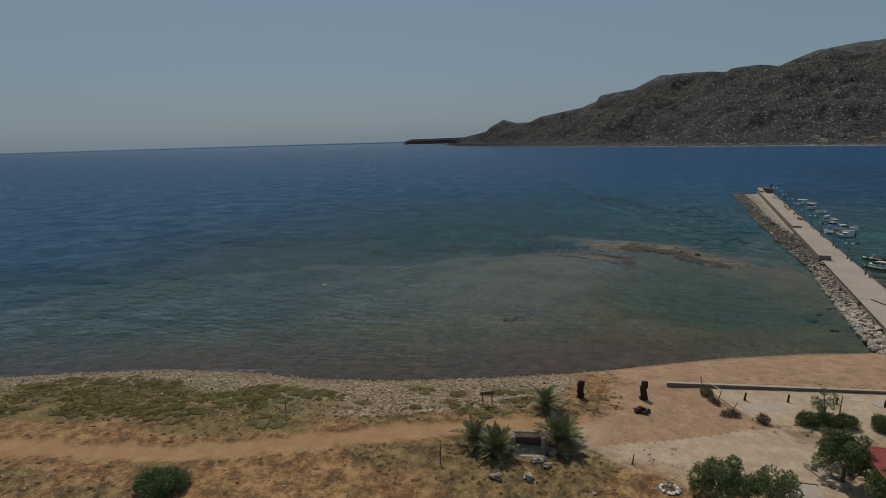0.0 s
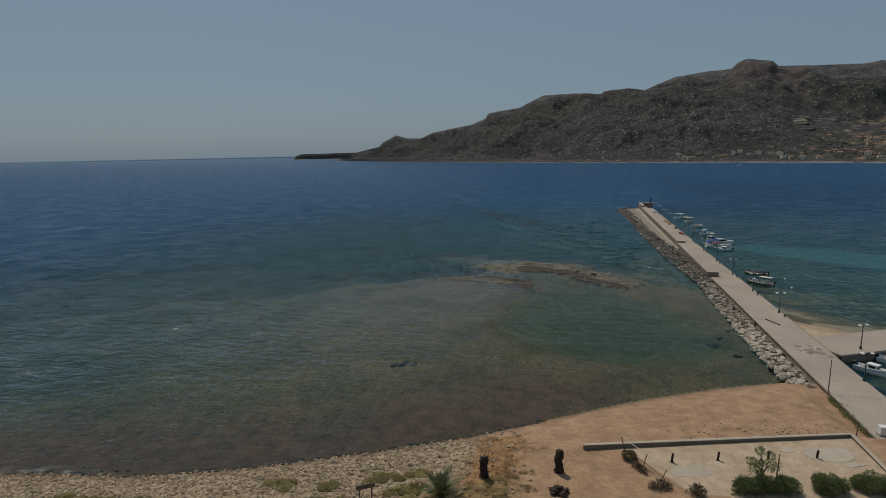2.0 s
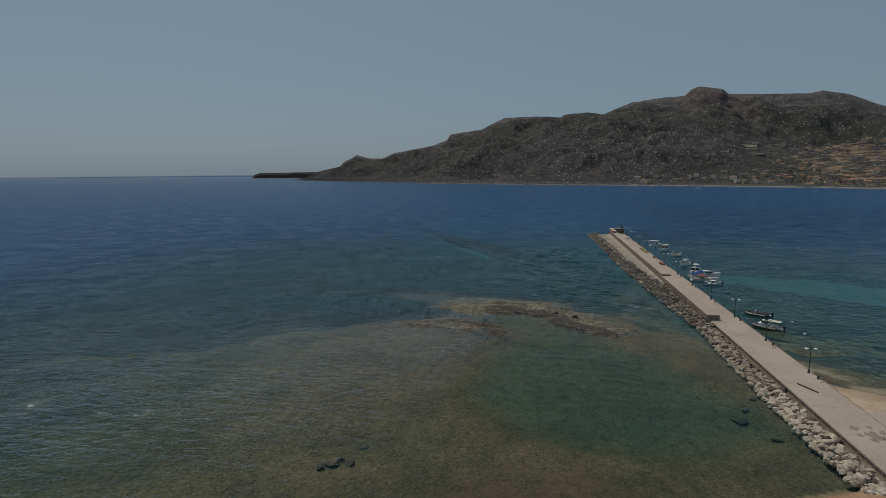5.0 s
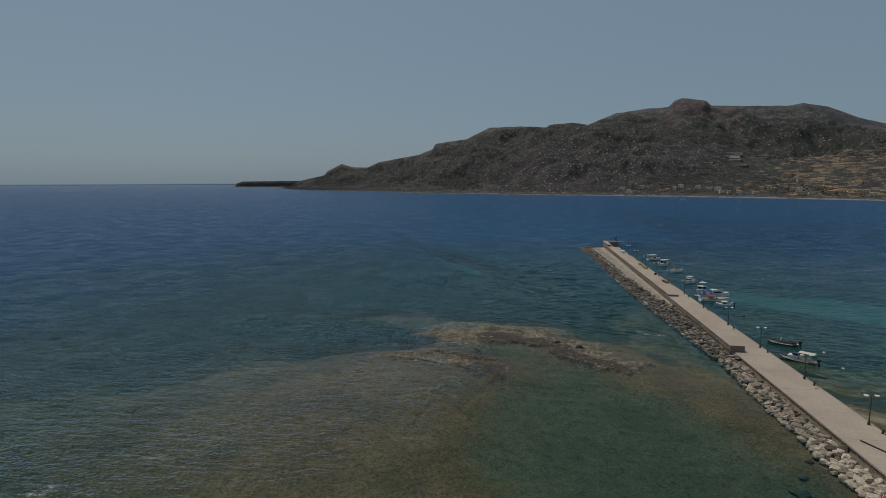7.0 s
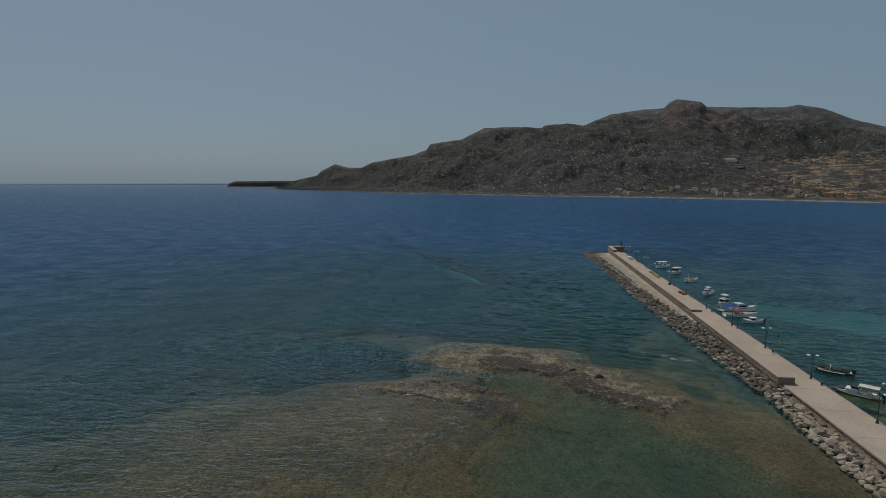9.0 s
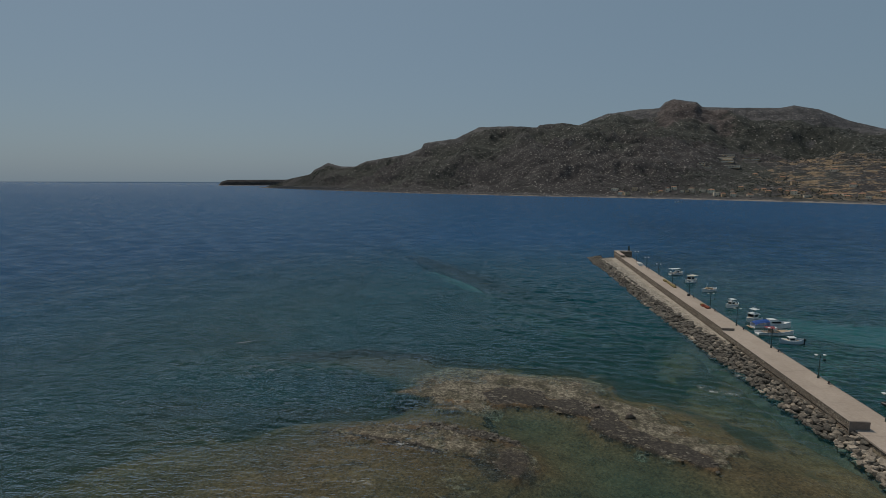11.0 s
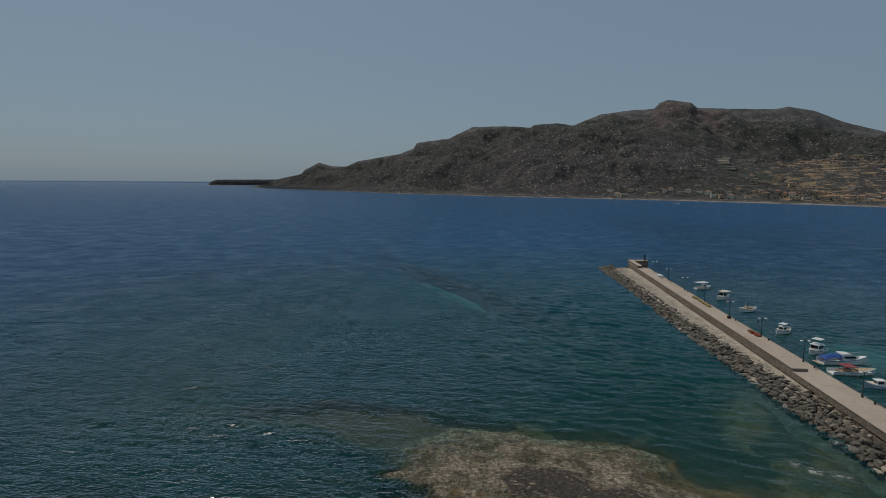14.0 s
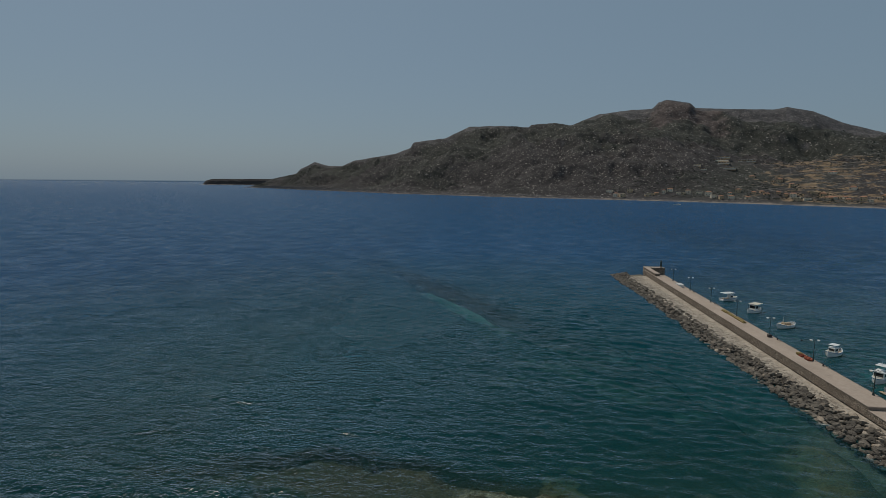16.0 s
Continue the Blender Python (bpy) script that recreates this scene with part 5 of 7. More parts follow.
def build_pier():
    p = tagged(new("pier"), "long concrete pier with a rough stone sea wall along one side", "pier", kind="structure")
    p.matrix_world = PIER
    for y0, y1, u in ((-30, 76.3, 0.12), (76.3, END, -0.62)):
        part("foundation", box(u, WIDE - 0.1, y0, y1, -4.0, DECK - 0.25), M_MASONRY, p, "rough stone masonry under the deck")
    # deck slabs with open joints
    y0 = -30.0
    while y0 < END - 1:
        y1 = min(y0 + 8.05, END)
        part("deck_slab", box(0, WIDE, y0 + 0.012, y1 - 0.012, DECK - 0.25, DECK, 0.02), M_CONCRETE, p)
        y0 = y1
    part("edge_curb", box(WIDE - 0.02, WIDE + 0.16, 24.2, END, DECK - 0.55, DECK + 0.03, 0.03), M_CONCRETE_DARK, p, "dark concrete quay edge")
    # raised promenade over the sea wall, in two steps
    for y0, y1, top in ((76.3, 119.0, 2.42), (119.0, END - 2.15, 2.92)):
        part("sea_wall", box(-0.66, 1.72, y0, y1, DECK + 0.003, top - 0.14), M_MASONRY, p, "rough stone sea wall")
        n = int((y1 - y0) / 6)
        for i in range(n):
            a, b = y0 + (y1 - y0) * i / n, y0 + (y1 - y0) * (i + 1) / n
            part("coping", box(-0.72, 1.78, a + 0.01, b - 0.01, top - 0.14, top, 0.02), M_CONCRETE, p)
    # darker skins paint the shade on the faces turned from the sun
    part("end_face", box(-0.7, 1.76, 76.12, 76.297, DECK - 0.9, 2.40, 0.02), M_CONCRETE_DARK, p, "end of the sea wall, its shade painted dark")
    part("step_face", box(-0.7, 1.76, 118.86, 118.996, 2.423, 2.9, 0.02), M_CONCRETE_DARK, p, "step of the sea wall, its shade painted dark")
    # walled head of the pier
    part("head_wall", box(-0.6, 0.9, END - 15, END - 2.2, 2.923, 3.68, 0.03), M_MASONRY, p, "stone wall at the pier head")
    part("head_wall", box(-0.6, WIDE + 0.1, END - 2.1, END + 0.2, DECK + 0.003, 3.68, 0.03), M_MASONRY, p, "stone wall across the pier head")
    part("coping", box(-0.66, 0.96, END - 15.05, END - 2.2, 3.683, 3.8, 0.02), M_CONCRETE, p)
    part("coping", box(-0.66, WIDE + 0.15, END - 2.15, END + 0.25, 3.683, 3.8, 0.02), M_CONCRETE, p)


build_pier()


def at_pier(u, v, z, yaw=0.0):
    """A pose on the pier: u across from the sea wall, v along from its root."""
    return PIER @ pose(u, v, z, 0, 0, yaw)


def beacon():
    m = at_pier(WIDE - 1.0, END - 1.0, 3.8)
    ob = thing("harbour_beacon", *m.translation, PIER_TURN, "small dark harbour beacon on the pier head wall", "beacon")
    part("plinth", box(-0.4, 0.4, -0.4, 0.4, 0, 0.5, 0.04), M_CONCRETE_DARK, ob)
    part("tower", tube([(0, 0, 0.5), (0, 0, 2.0)], [0.34, 0.28], 12), M_GREENPOLE, ob)
    part("gallery", tube([(0, 0, 2.0), (0, 0, 2.1)], 0.45, 12), M_GREENPOLE, ob)
    part("lantern", tube([(0, 0, 2.1), (0, 0, 2.4), (0, 0, 2.5)], [0.17, 0.17, 0.03], 10), M_GLASS, ob, "small glass lantern")


beacon()


def lamp_post(m, double=True, height=3.9):
    ob = thing("street_lamp", 0, 0, 0, 0, "dark green steel lamp post with two white globe heads" if double else "slim bare dark steel pole", "lamp post", "lamps on the pier")
    ob.matrix_world = m
    part("base", tube([(0, 0, 0), (0, 0, 0.05), (0, 0, 0.5), (0, 0, 0.55)], [0.2, 0.2, 0.12, 0.08], 10), M_GREENPOLE, ob)
    part("pole", tube([(0, 0, 0.5), (0, 0, height)], [0.075, 0.055], 8), M_GREENPOLE, ob)
    for s in (-1, 1):
        part("arm", tube([(0, 0, height - 0.1), (s * 0.3, 0, height + 0.06), (s * 0.55, 0, height)], 0.035, 6), M_GREENPOLE, ob)
        h = part("lamp_head", tube([(s * 0.62, 0, height + 0.08), (s * 0.62, 0, height + 0.02), (s * 0.62, 0, height - 0.1)], [0.08, 0.3, 0.22], 12), M_WHITE, ob, "white shallow lamp shade")
        part("diffuser", tube([(s * 0.62, 0, height - 0.1), (s * 0.62, 0, height - 0.2)], [0.17, 0.08], 10), M_CREAM, h)
    return ob


first_lamp = lamp_post(at_pier(WIDE - 0.5, 47.0, DECK))
for i in range(1, 12):
    copy_thing(first_lamp, at_pier(WIDE - 0.5, 47.0 + 16.15 * i, DECK, 4 * math.sin(i * 2.1)))
copy_thing(first_lamp, pose(37.6, 92.5, DECK, 0, 0, 10))
copy_thing(first_lamp, pose(43.2, 105.3, DECK, 0, 0, 25))


def bare_pole(x, y, z, h, label, lean=0.0):
    ob = thing("pole", x, y, z, 0, label, "pole")
    part("shaft", tube([(0, 0, 0), (lean * 0.5, 0, h * 0.5), (lean, 0, h)], [0.07, 0.06, 0.045], 7), M_WOOD, ob)
    part("footing", tube([(0, 0, 0), (0, 0, 0.12)], [0.22, 0.16], 8), M_CONCRETE_DARK, ob)
    return ob


bare_pole(31.45, 88.0, DECK, 4.3, "tall weathered wooden pole on the pier edge")


def bollard(v):
    ob = thing("bollard", *at_pier(WIDE - 0.35, v, DECK).translation, PIER_TURN, "dark iron mooring bollard on the quay edge", "bollard", "mooring bollards")
    part("post", tube([(0, 0, 0), (0, 0, 0.08), (0, 0, 0.35), (0, 0, 0.42), (0, 0, 0.5)], [0.2, 0.13, 0.11, 0.2, 0.14], 10), M_DARKSTEEL, ob)
    part("mooring_line", tube([(0.1, 0, 0.3), (0.35, -0.5, 0.05), (0.2, -1.2, 0.03), (-0.3, -1.5, 0.03)], 0.03, 5), M_WOOD, ob, "coiled mooring rope")
    return ob


b0 = bollard(44.5)
for v in (60.5, 76.5, 92.8, 109.0, 124.5, 141.0, 157.0, 173.5, 190.0, 206.0):
    copy_thing(b0, at_pier(WIDE - 0.35, v, DECK, 17 * math.sin(v)))


def net_heap(u, v, z, length, wide, high, mat, label, seed):
    ob = thing("net_heap", *at_pier(u, v, z).translation, PIER_TURN, label, "fishing nets")
    rng = np.random.RandomState(seed)
    b = None
    for _ in range(14):
        r = hull_rock(rng, wide * rng.uniform(0.25, 0.5), length * rng.uniform(0.12, 0.22), high * rng.uniform(0.4, 0.7), 16)
        bmesh.ops.translate(r, verts=list(r.verts), vec=(rng.uniform(-wide / 4, wide / 4), rng.uniform(-length / 2, length / 2), high * 0.35))
        b = merge(b, r)
    part("nets", b, mat, ob)
    part("float_line", tube([(wide * 0.4, -length / 2, 0.06), (wide * 0.6, 0, 0.06), (wide * 0.3, length / 2, 0.06)], 0.06, 6), M_CREAM, ob, "pale floats on a line")
    return ob


net_heap(4.9, 176.0, DECK, 11.0, 1.3, 0.7, M_YELLOW, "heap of yellow and brown fishing nets on the quay", 3)
net_heap(5.0, 145.0, DECK, 2.4, 1.2, 0.7, M_ORANGE, "heap of orange fishing nets beside a lamp post", 4)


def crate(u, v, sx, sy, h, mat, label):
    ob = thing("crate", *at_pier(u, v, DECK).translation, PIER_TURN, label, "crate")
    part("body", box(-sx / 2, sx / 2, -sy / 2, sy / 2, 0, h, 0.03), mat, ob)
    part("lid", box(-sx / 2 - 0.03, sx / 2 + 0.03, -sy / 2 - 0.03, sy / 2 + 0.03, h, h + 0.06, 0.02), mat, ob)
    for s in (-1, 1):
        part("batten", box(-sx / 2 - 0.03, sx / 2 + 0.03, s * sy * 0.35 - 0.04, s * sy * 0.35 + 0.04, 0.1, h - 0.1), M_WOOD, ob)
    return ob


crate(4.8, 146.8, 0.8, 0.8, 0.5, M_YELLOW, "small yellow fish crate beside the nets")
crate(5.2, 159.0, 0.7, 0.6, 0.5, M_DARKSTEEL, "small dark box on the quay edge")
crate(4.4, 214.0, 1.6, 3.0, 0.9, M_WHITE, "white storage chest on the pier head")


def quay_boat_plank(v):
    ob = thing("plank", *at_pier(WIDE + 0.2, v, 0.7).translation, PIER_TURN + 20, "pale grey gangplank hung over the quay edge", "plank", "gangplanks")
    part("board", box(-0.6, 1.4, -0.2, 0.2, 0.0, 0.06, 0.01), M_CREAM, ob)
    part("cleat", box(-0.55, -0.45, -0.24, 0.24, 0.061, 0.1, 0.01), M_DARKSTEEL, ob)
    return ob


def paving_patches():
    """Damp stains and repairs on the deck, thin skins laid on the slabs."""
    rng = np.random.RandomState(5)
    for u, v, r in ((3.6, 26.5, 0.9), (4.6, 25.4, 0.7), (2.4, 28.2, 0.6), (5.0, 27.3, 0.5), (3.0, 25.2, 0.5), (4.2, 28.6, 0.45), (5.3, 24.6, 0.5), (2.0, 26.4, 0.35)):
        b = bmesh.new()
        n = 40
        hub, lump = b.verts.new((0, 0, 0)), rng.rand(8)
        ring = []
        for k in range(n):
            q = r * (0.45 + 0.55 * lump[int(k / n * 8)] + 0.25 * rng.rand())
            ring.append(b.verts.new((q * math.cos(k * 2 * math.pi / n), 1.3 * q * math.sin(k * 2 * math.pi / n), 0.0)))
        for k in range(n):
            b.faces.new((hub, ring[k], ring[(k + 1) % n]))
        ob = part("tar_patch", b, M_CONCRETE_DARK)
        ob.matrix_world = at_pier(u, v, DECK + 0.005)
        tagged(ob, "dark tar patch on the pier deck", "patch", "patches on the deck")
    ob = thing("timber", *at_pier(2.6, 40.5, DECK).translation, PIER_TURN + 24, "dark timber lying on the pier deck", "timber")
    part("beam", box(-0.09, 0.09, -1.7, 1.7, 0.0, 0.14, 0.02), M_CHAR, ob)


paving_patches()


def side_dock():
    ob = tagged(new("dock"), "short concrete dock running out from the pier root", "dock", kind="structure")
    ob.matrix_world = pose(39.0, 101.9, 0, 0, 0, 24.5)
    part("foundation", box(0.4, 44, 0.1, 7.4, -4, DECK - 0.3), M_CONCRETE_DARK, ob, "dark stained quay wall")
    for i in range(6):
        part("deck_slab", box(-2.0 + i * 8 if i else 0.2, 6.0 + i * 8 - 0.03, 0.0, 7.5, DECK - 0.3, DECK - 0.004, 0.02), M_CONCRETE, ob)


side_dock()


# ---------------------------------------------------------------- breakwater stones
def toe(y):
    """How far the stones reach out from the sea wall."""
    return np.interp(y, [90, 95, 130, 155, 175, 190, 210, 236, 281, 305, 318], [2.6, 3.7, 3.7, 3.2, 4.3, 5.6, 6.8, 7.9, 8.8, 10.6, 10.5])


def build_breakwater():
    rng = np.random.RandomState(23)
    br = thing("breakwater", 31.0, 150.0, 0.0, 0, "heaped pale and dark boulders along the foot of the sea wall", "breakwater", kind="structure")
    variants = {}
    for key, mat in (("pale", M_BOULDER), ("dark", M_DARKROCK)):
        lst = []
        for v, f in block_arrays(rng, 14):
            me = mesh_from_arrays("stone", v, f)
            me.materials.append(mat)
            lst.append(me)
        variants[key] = lst
    shapes = block_arrays(rng, 24)
    joined = {"pale": [], "dark": []}
    singles = []
    y = 90.5
    while y < 319:
        w = float(toe(y))
        far_side = y > 203
        berm = np.interp(y, [190, 205, 240, 281, 305, 318], [0, 2.2, 3.8, 5.0, 6.0, 4.8])
        n = max(3, int((w - berm) / 0.5))
        for k in range(n):
            t = (k + rng.uniform(0.1, 0.9)) / n
            out = berm + t * (w - berm) if y > 150 else 0.55 + t * (w - 0.75)
            size = rng.uniform(0.30, 0.60) * (1.0 if y < 150 else 0.95)
            z = np.interp(t, [0, 0.35, 1], [0.35 if y < 150 else 0.85, 0.32 if y < 150 else 0.5, -0.25]) + rng.uniform(-0.15, 0.2)
            if 92 < y < 99:
                z = np.maximum(z, 0.25)
            dark = (0.20 if t < 0.5 else 0.12) if y < 148 else np.interp(y, [148, 158, 165, 185, 215], [0.3, 0.75, 0.9, 0.93, 0.97])
            if y > 150 and t < 0.25 and not far_side:
                dark *= 0.75
            key = "dark" if rng.rand() < dark else "pale"
            x = float(pier_left(y)) - out
            item = (x, y + rng.uniform(-0.5, 0.5), float(z), size * rng.uniform(0.95, 1.45), size * rng.uniform(0.9, 1.3), size * rng.uniform(0.85, 1.2), rng.uniform(0, 6.28))
            if y < 150 and len(singles) < 300:
                singles.append((key, item))
            else:
                joined[key].append(item)
        y += rng.uniform(0.55, 0.85)
    for i, (key, (x, yy, z, sx, sy, sz, yaw)) in enumerate(singles):
        ob = new("stone", variants[key][i % 14])
        ob.parent = br
        ob.matrix_world = pose(x, yy, z, rng.uniform(-14, 14), rng.uniform(-14, 14), math.degrees(yaw)) @ Matrix.Diagonal((sx, sy, sz, 1))
    for key, mat in (("pale", M_BOULDER_J), ("dark", M_DARKROCK_J)):
        ob = scatter_mesh("stone_heap", shapes, joined[key], mat)
        ob.parent = br
        ob.matrix_parent_inverse = br.matrix_world.inverted()
        ob["kind"] = "stuff"
    # packed rubble bench and the buried core
    for name, a, b, top, mat in (("core", 0.2, 0.75, 0.15, M_REEFTAN), ("bench", 0.0, 0.0, 0.85, M_BERM)):
        bm = bmesh.new()
        ys = np.arange(92, 318, 1.5) if name == "core" else np.arange(190, 312, 1.2)
        rows = []
        for yy in ys:
            L = float(pier_left(yy)) + 0.1
            w = float(toe(yy)) * (0.8 if name == "core" else 1.0)
            if name == "core":
                prof = [(0, 0.55), (w * 0.4, 0.3), (w, -0.4), (w + 2.2, -1.8), (w + 6.0, -4.5), (w + 14.0, -9.0)]
            else:
                bw = float(np.interp(yy, [190, 205, 240, 281, 305, 318], [0.2, 2.8, 4.6, 5.9, 7.0, 5.8]))
                prof = [(0, top + 0.25), (bw * 0.35, top + 0.1 * rng.rand()), (bw * 0.75, top - 0.1 + 0.22 * rng.rand()), (bw, top - 0.45 + 0.3 * rng.rand()), (bw + 0.5, -1.0)]
            rows.append([bm.verts.new((L - o, yy, zz)) for o, zz in prof])
        for r0, r1 in zip(rows, rows[1:]):
            for k in range(len(r0) - 1):
                bm.faces.new((r0[k], r0[k + 1], r1[k + 1], r1[k]))
        ob = part(name, bm, mat, br)
        ob.matrix_parent_inverse = br.matrix_world.inverted()
    # loose rubble on the bench
    pl = []
    for _ in range(3200):
        yy = rng.uniform(191, 311)
        bw = float(np.interp(yy, [190, 205, 240, 281, 305, 318], [0.2, 2.8, 4.6, 5.9, 7.0, 5.8]))
        s = rng.uniform(0.12, 0.35)
        pl.append((float(pier_left(yy)) - rng.uniform(0.1, bw), yy, 0.9, s * 1.3, s, s * 0.7, rng.uniform(0, 6.28)))
    ob = scatter_mesh("rubble", shapes, pl, M_BERM)
    ob.parent = br
    ob.matrix_parent_inverse = br.matrix_world.inverted()
    ob["kind"] = "stuff"


build_breakwater()


def build_reef():
    """Broken dark ledges that stand out of the water on the reef, and single rocks in the shallows."""
    rng = np.random.RandomState(31)
    shapes = block_arrays(rng, 20)
    heaps = {"dark": [], "tan": []}
    tries = 0
    while tries < 4200:
        tries += 1
        x, y = rng.uniform(-28, 18), rng.uniform(140, 178)
        dk, pl = float(inside(np.array(x), np.array(y), DARK)), float(inside(np.array(x), np.array(y), PLATEAU))
        n = float(fbm(np.array(x * 0.35), np.array(y * 0.35), 3, 45))
        if dk > -0.4 and n > 0.40:
            key, s = "dark", rng.uniform(0.05, 0.20)
        elif pl > 0.5 and n > 0.55 and rng.rand() < 0.2:
            key, s = "tan", rng.uniform(0.05, 0.16)
        else:
            continue
        if key == "dark" and rng.rand() < 0.3:
            key = "tan"
        heaps[key].append((x, y, float(ground_height(x, y)) + s * 0.05, s * rng.uniform(1.0, 2.6), s * rng.uniform(0.7, 1.2), s * rng.uniform(0.2, 0.45), rng.uniform(-0.6, 0.9)))
    for pts, spread, n in ((REEF_INNER[3:], 1.3, 360), (LEDGES[4], 0.8, 90), (LEDGES[0], 0.6, 70), (LEDGES[1], 0.7, 70)):
        for _ in range(n):
            k = rng.randint(len(pts) - 1)
            t = rng.rand()
            x = pts[k][0] * (1 - t) + pts[k + 1][0] * t + rng.normal() * spread
            y = pts[k][1] * (1 - t) + pts[k + 1][1] * t + rng.normal() * spread * 0.8
            s = rng.uniform(0.05, 0.22) * (1.6 if rng.rand() > 0.93 else 1)
            heaps["dark"].append((x, y, float(ground_height(x, y)) + 0.02, s * rng.uniform(1, 1.7), s * rng.uniform(0.7, 1.2), s * rng.uniform(0.4, 0.8), rng.uniform(0, 6.28)))
    tagged(scatter_mesh("reef_rocks", shapes, heaps["dark"], M_DARKROCK_J), "jagged dark reef ledges awash in shallow water", "reef", kind="stuff")
    tagged(scatter_mesh("reef_slabs", shapes, heaps["tan"], M_REEFTAN), "broken tan slabs lying on the reef flat", "reef", kind="stuff")
    k = 0
    for x, y, s in ((24.0, 110.5, 0.8), (26.3, 105.5, 0.7), (25.5, 113.5, 0.6), (27.6, 116.5, 0.5), (-26.4, 92.2, 0.9), (-24.6, 92.5, 0.7), (-27.6, 91.4, 0.6), (-24.0, 96.5, 0.5),
                    (23.3, 111.0, 0.5), (-26.0, 93.2, 0.5), (6.5, 156.3, 0.8), (2.4, 159.8, 0.7), (-52.5, 58.9, 0.22), (-48.5, 59.0, 0.25), (-47.2, 59.2, 0.2), (-50.0, 58.6, 0.2), (-64, 55.2, 0.2)):
        b = hull_rock(rng, s * 1.3, s, s * 0.6, 18)
        bmesh.ops.bevel(b, geom=list(b.edges), offset=0.05, segments=1, affect="EDGES", clamp_overlap=True)
        ob = part("rock", b, M_DARKROCK)
        ob.matrix_world = pose(x, y, float(ground_height(x, y)) + s * 0.22, 0, 0, rng.uniform(0, 180))
        tagged(ob, "dark wet rock standing out of the shallow water", "rock", "rocks in the shallows")
        k += 1


build_reef()


# ---------------------------------------------------------------- boats
def boat_hull(L, B, F, name_mat, ob, deck_mat=None, stripe=None, double=False):
    """A lofted open hull with a raked bow, inner well, foredeck and rubbing strake; double: pointed and upswept at both ends."""
    N = 15
    def half(s):
        if double:
            return B / 2 * max(0.0, 1 - abs(2 * s - 1) ** 2.5) ** 0.85
        return B / 2 * (0.86 + 0.14 * s / 0.4) if s < 0.4 else B / 2 * max(0.0, 1 - ((s - 0.4) / 0.6) ** 2.4)
    def sheer(s):
        if double:
            return F * (0.95 + 0.55 * abs(2 * s - 1) ** 2.2)
        return F * (0.92 + 0.5 * max(0, s - 0.25) ** 1.6 * 1.6)
    b = bmesh.new()
    rows = []
    for i in range(N):
        s = i / (N - 1)
        x = -L / 2 + L * s
        h, g = max(half(s), 0.03), sheer(s)
        kx = x - 0.1 * L * max(0, s - 0.75)
        ring = [(x, h, g), (kx, h * 0.9, 0.12), (kx, h * 0.55, -0.22), (kx, 0, -0.34 + 0.3 * max(0, s - 0.8)), (kx, -h * 0.55, -0.22), (kx, -h * 0.9, 0.12), (x, -h, g),
                (x, -max(h - 0.1, 0.01), g), (x, -max(h - 0.16, 0.008), 0.22 + 0.1 * s), (x, max(h - 0.16, 0.008), 0.22 + 0.1 * s), (x, max(h - 0.1, 0.01), g)]
        rows.append([b.verts.new(p) for p in ring])
    for r0, r1 in zip(rows, rows[1:]):
        for k in range(len(r0)):
            k2 = (k + 1) % len(r0)
            b.faces.new((r0[k], r1[k], r1[k2], r0[k2]))
    b.faces.new(rows[0])
    b.faces.new(rows[-1][::-1])
    bmesh.ops.recalc_face_normals(b, faces=list(b.faces))
    hull = part("hull", b, name_mat, ob)
    # foredeck
    d = bmesh.new()
    ss = [0.6, 0.68, 0.76, 0.84, 0.91, 0.965]
    rr = [[d.verts.new((-L / 2 + L * s, sg * max(half(s) - 0.05, 0.01), sheer(s) - 0.01)) for sg in (1, -1)] + [d.verts.new((-L / 2 + L * s, sg * max(half(s) - 0.05, 0.01), sheer(s) - 0.08)) for sg in (-1, 1)] for s in ss]
    for r0, r1 in zip(rr, rr[1:]):
        for k in range(4):
            d.faces.new((r0[k], r0[(k + 1) % 4], r1[(k + 1) % 4], r1[k]))
    d.faces.new(rr[0][::-1])
    d.faces.new(rr[-1])
    bmesh.ops.recalc_face_normals(d, faces=list(d.faces))
    part("foredeck", d, deck_mat or M_CREAM, ob)
    # rubbing strake either side
    for sg in (1, -1):
        part("rub_rail", tube([(-L / 2 + L * s, sg * (half(s) + 0.02), sheer(s) - 0.1) for s in (0.0, 0.2, 0.4, 0.6, 0.75, 0.87, 0.95)], 0.045, 6), stripe or M_HULLBLUE, ob)
    return half, sheer


def outboard(ob, x, y=0.0, z=0.55):
    o = part("outboard", box(x - 0.28, x + 0.22, y - 0.16, y + 0.16, z, z + 0.5, 0.08), M_BLACK, ob, "black outboard motor")
    part("leg", box(x - 0.2, x + 0.0, y - 0.06, y + 0.06, z - 0.95, z, 0.02), M_BLACK, o)


def cabin(ob, x0, x1, w, z0, z1, mat=None):
    c = part("cabin", box(x0, x1, -w / 2, w / 2, z0, z1, 0.06), mat or M_WHITE, ob)
    part("window", box(x1 - 0.02, x1 + 0.02, -w / 2 + 0.12, w / 2 - 0.12, z0 + (z1 - z0) * 0.5, z1 - 0.14, 0.01), M_GLASS, c)
    for sg in (1, -1):
        part("window", box(x0 + 0.15, x1 - 0.15, sg * w / 2 - 0.02, sg * w / 2 + 0.02, z0 + (z1 - z0) * 0.5, z1 - 0.14, 0.01), M_GLASS, c)
    part("cabin_roof", box(x0 - 0.18, x1 + 0.12, -w / 2 - 0.1, w / 2 + 0.1, z1, z1 + 0.07, 0.02), M_WHITE, c)
    return c


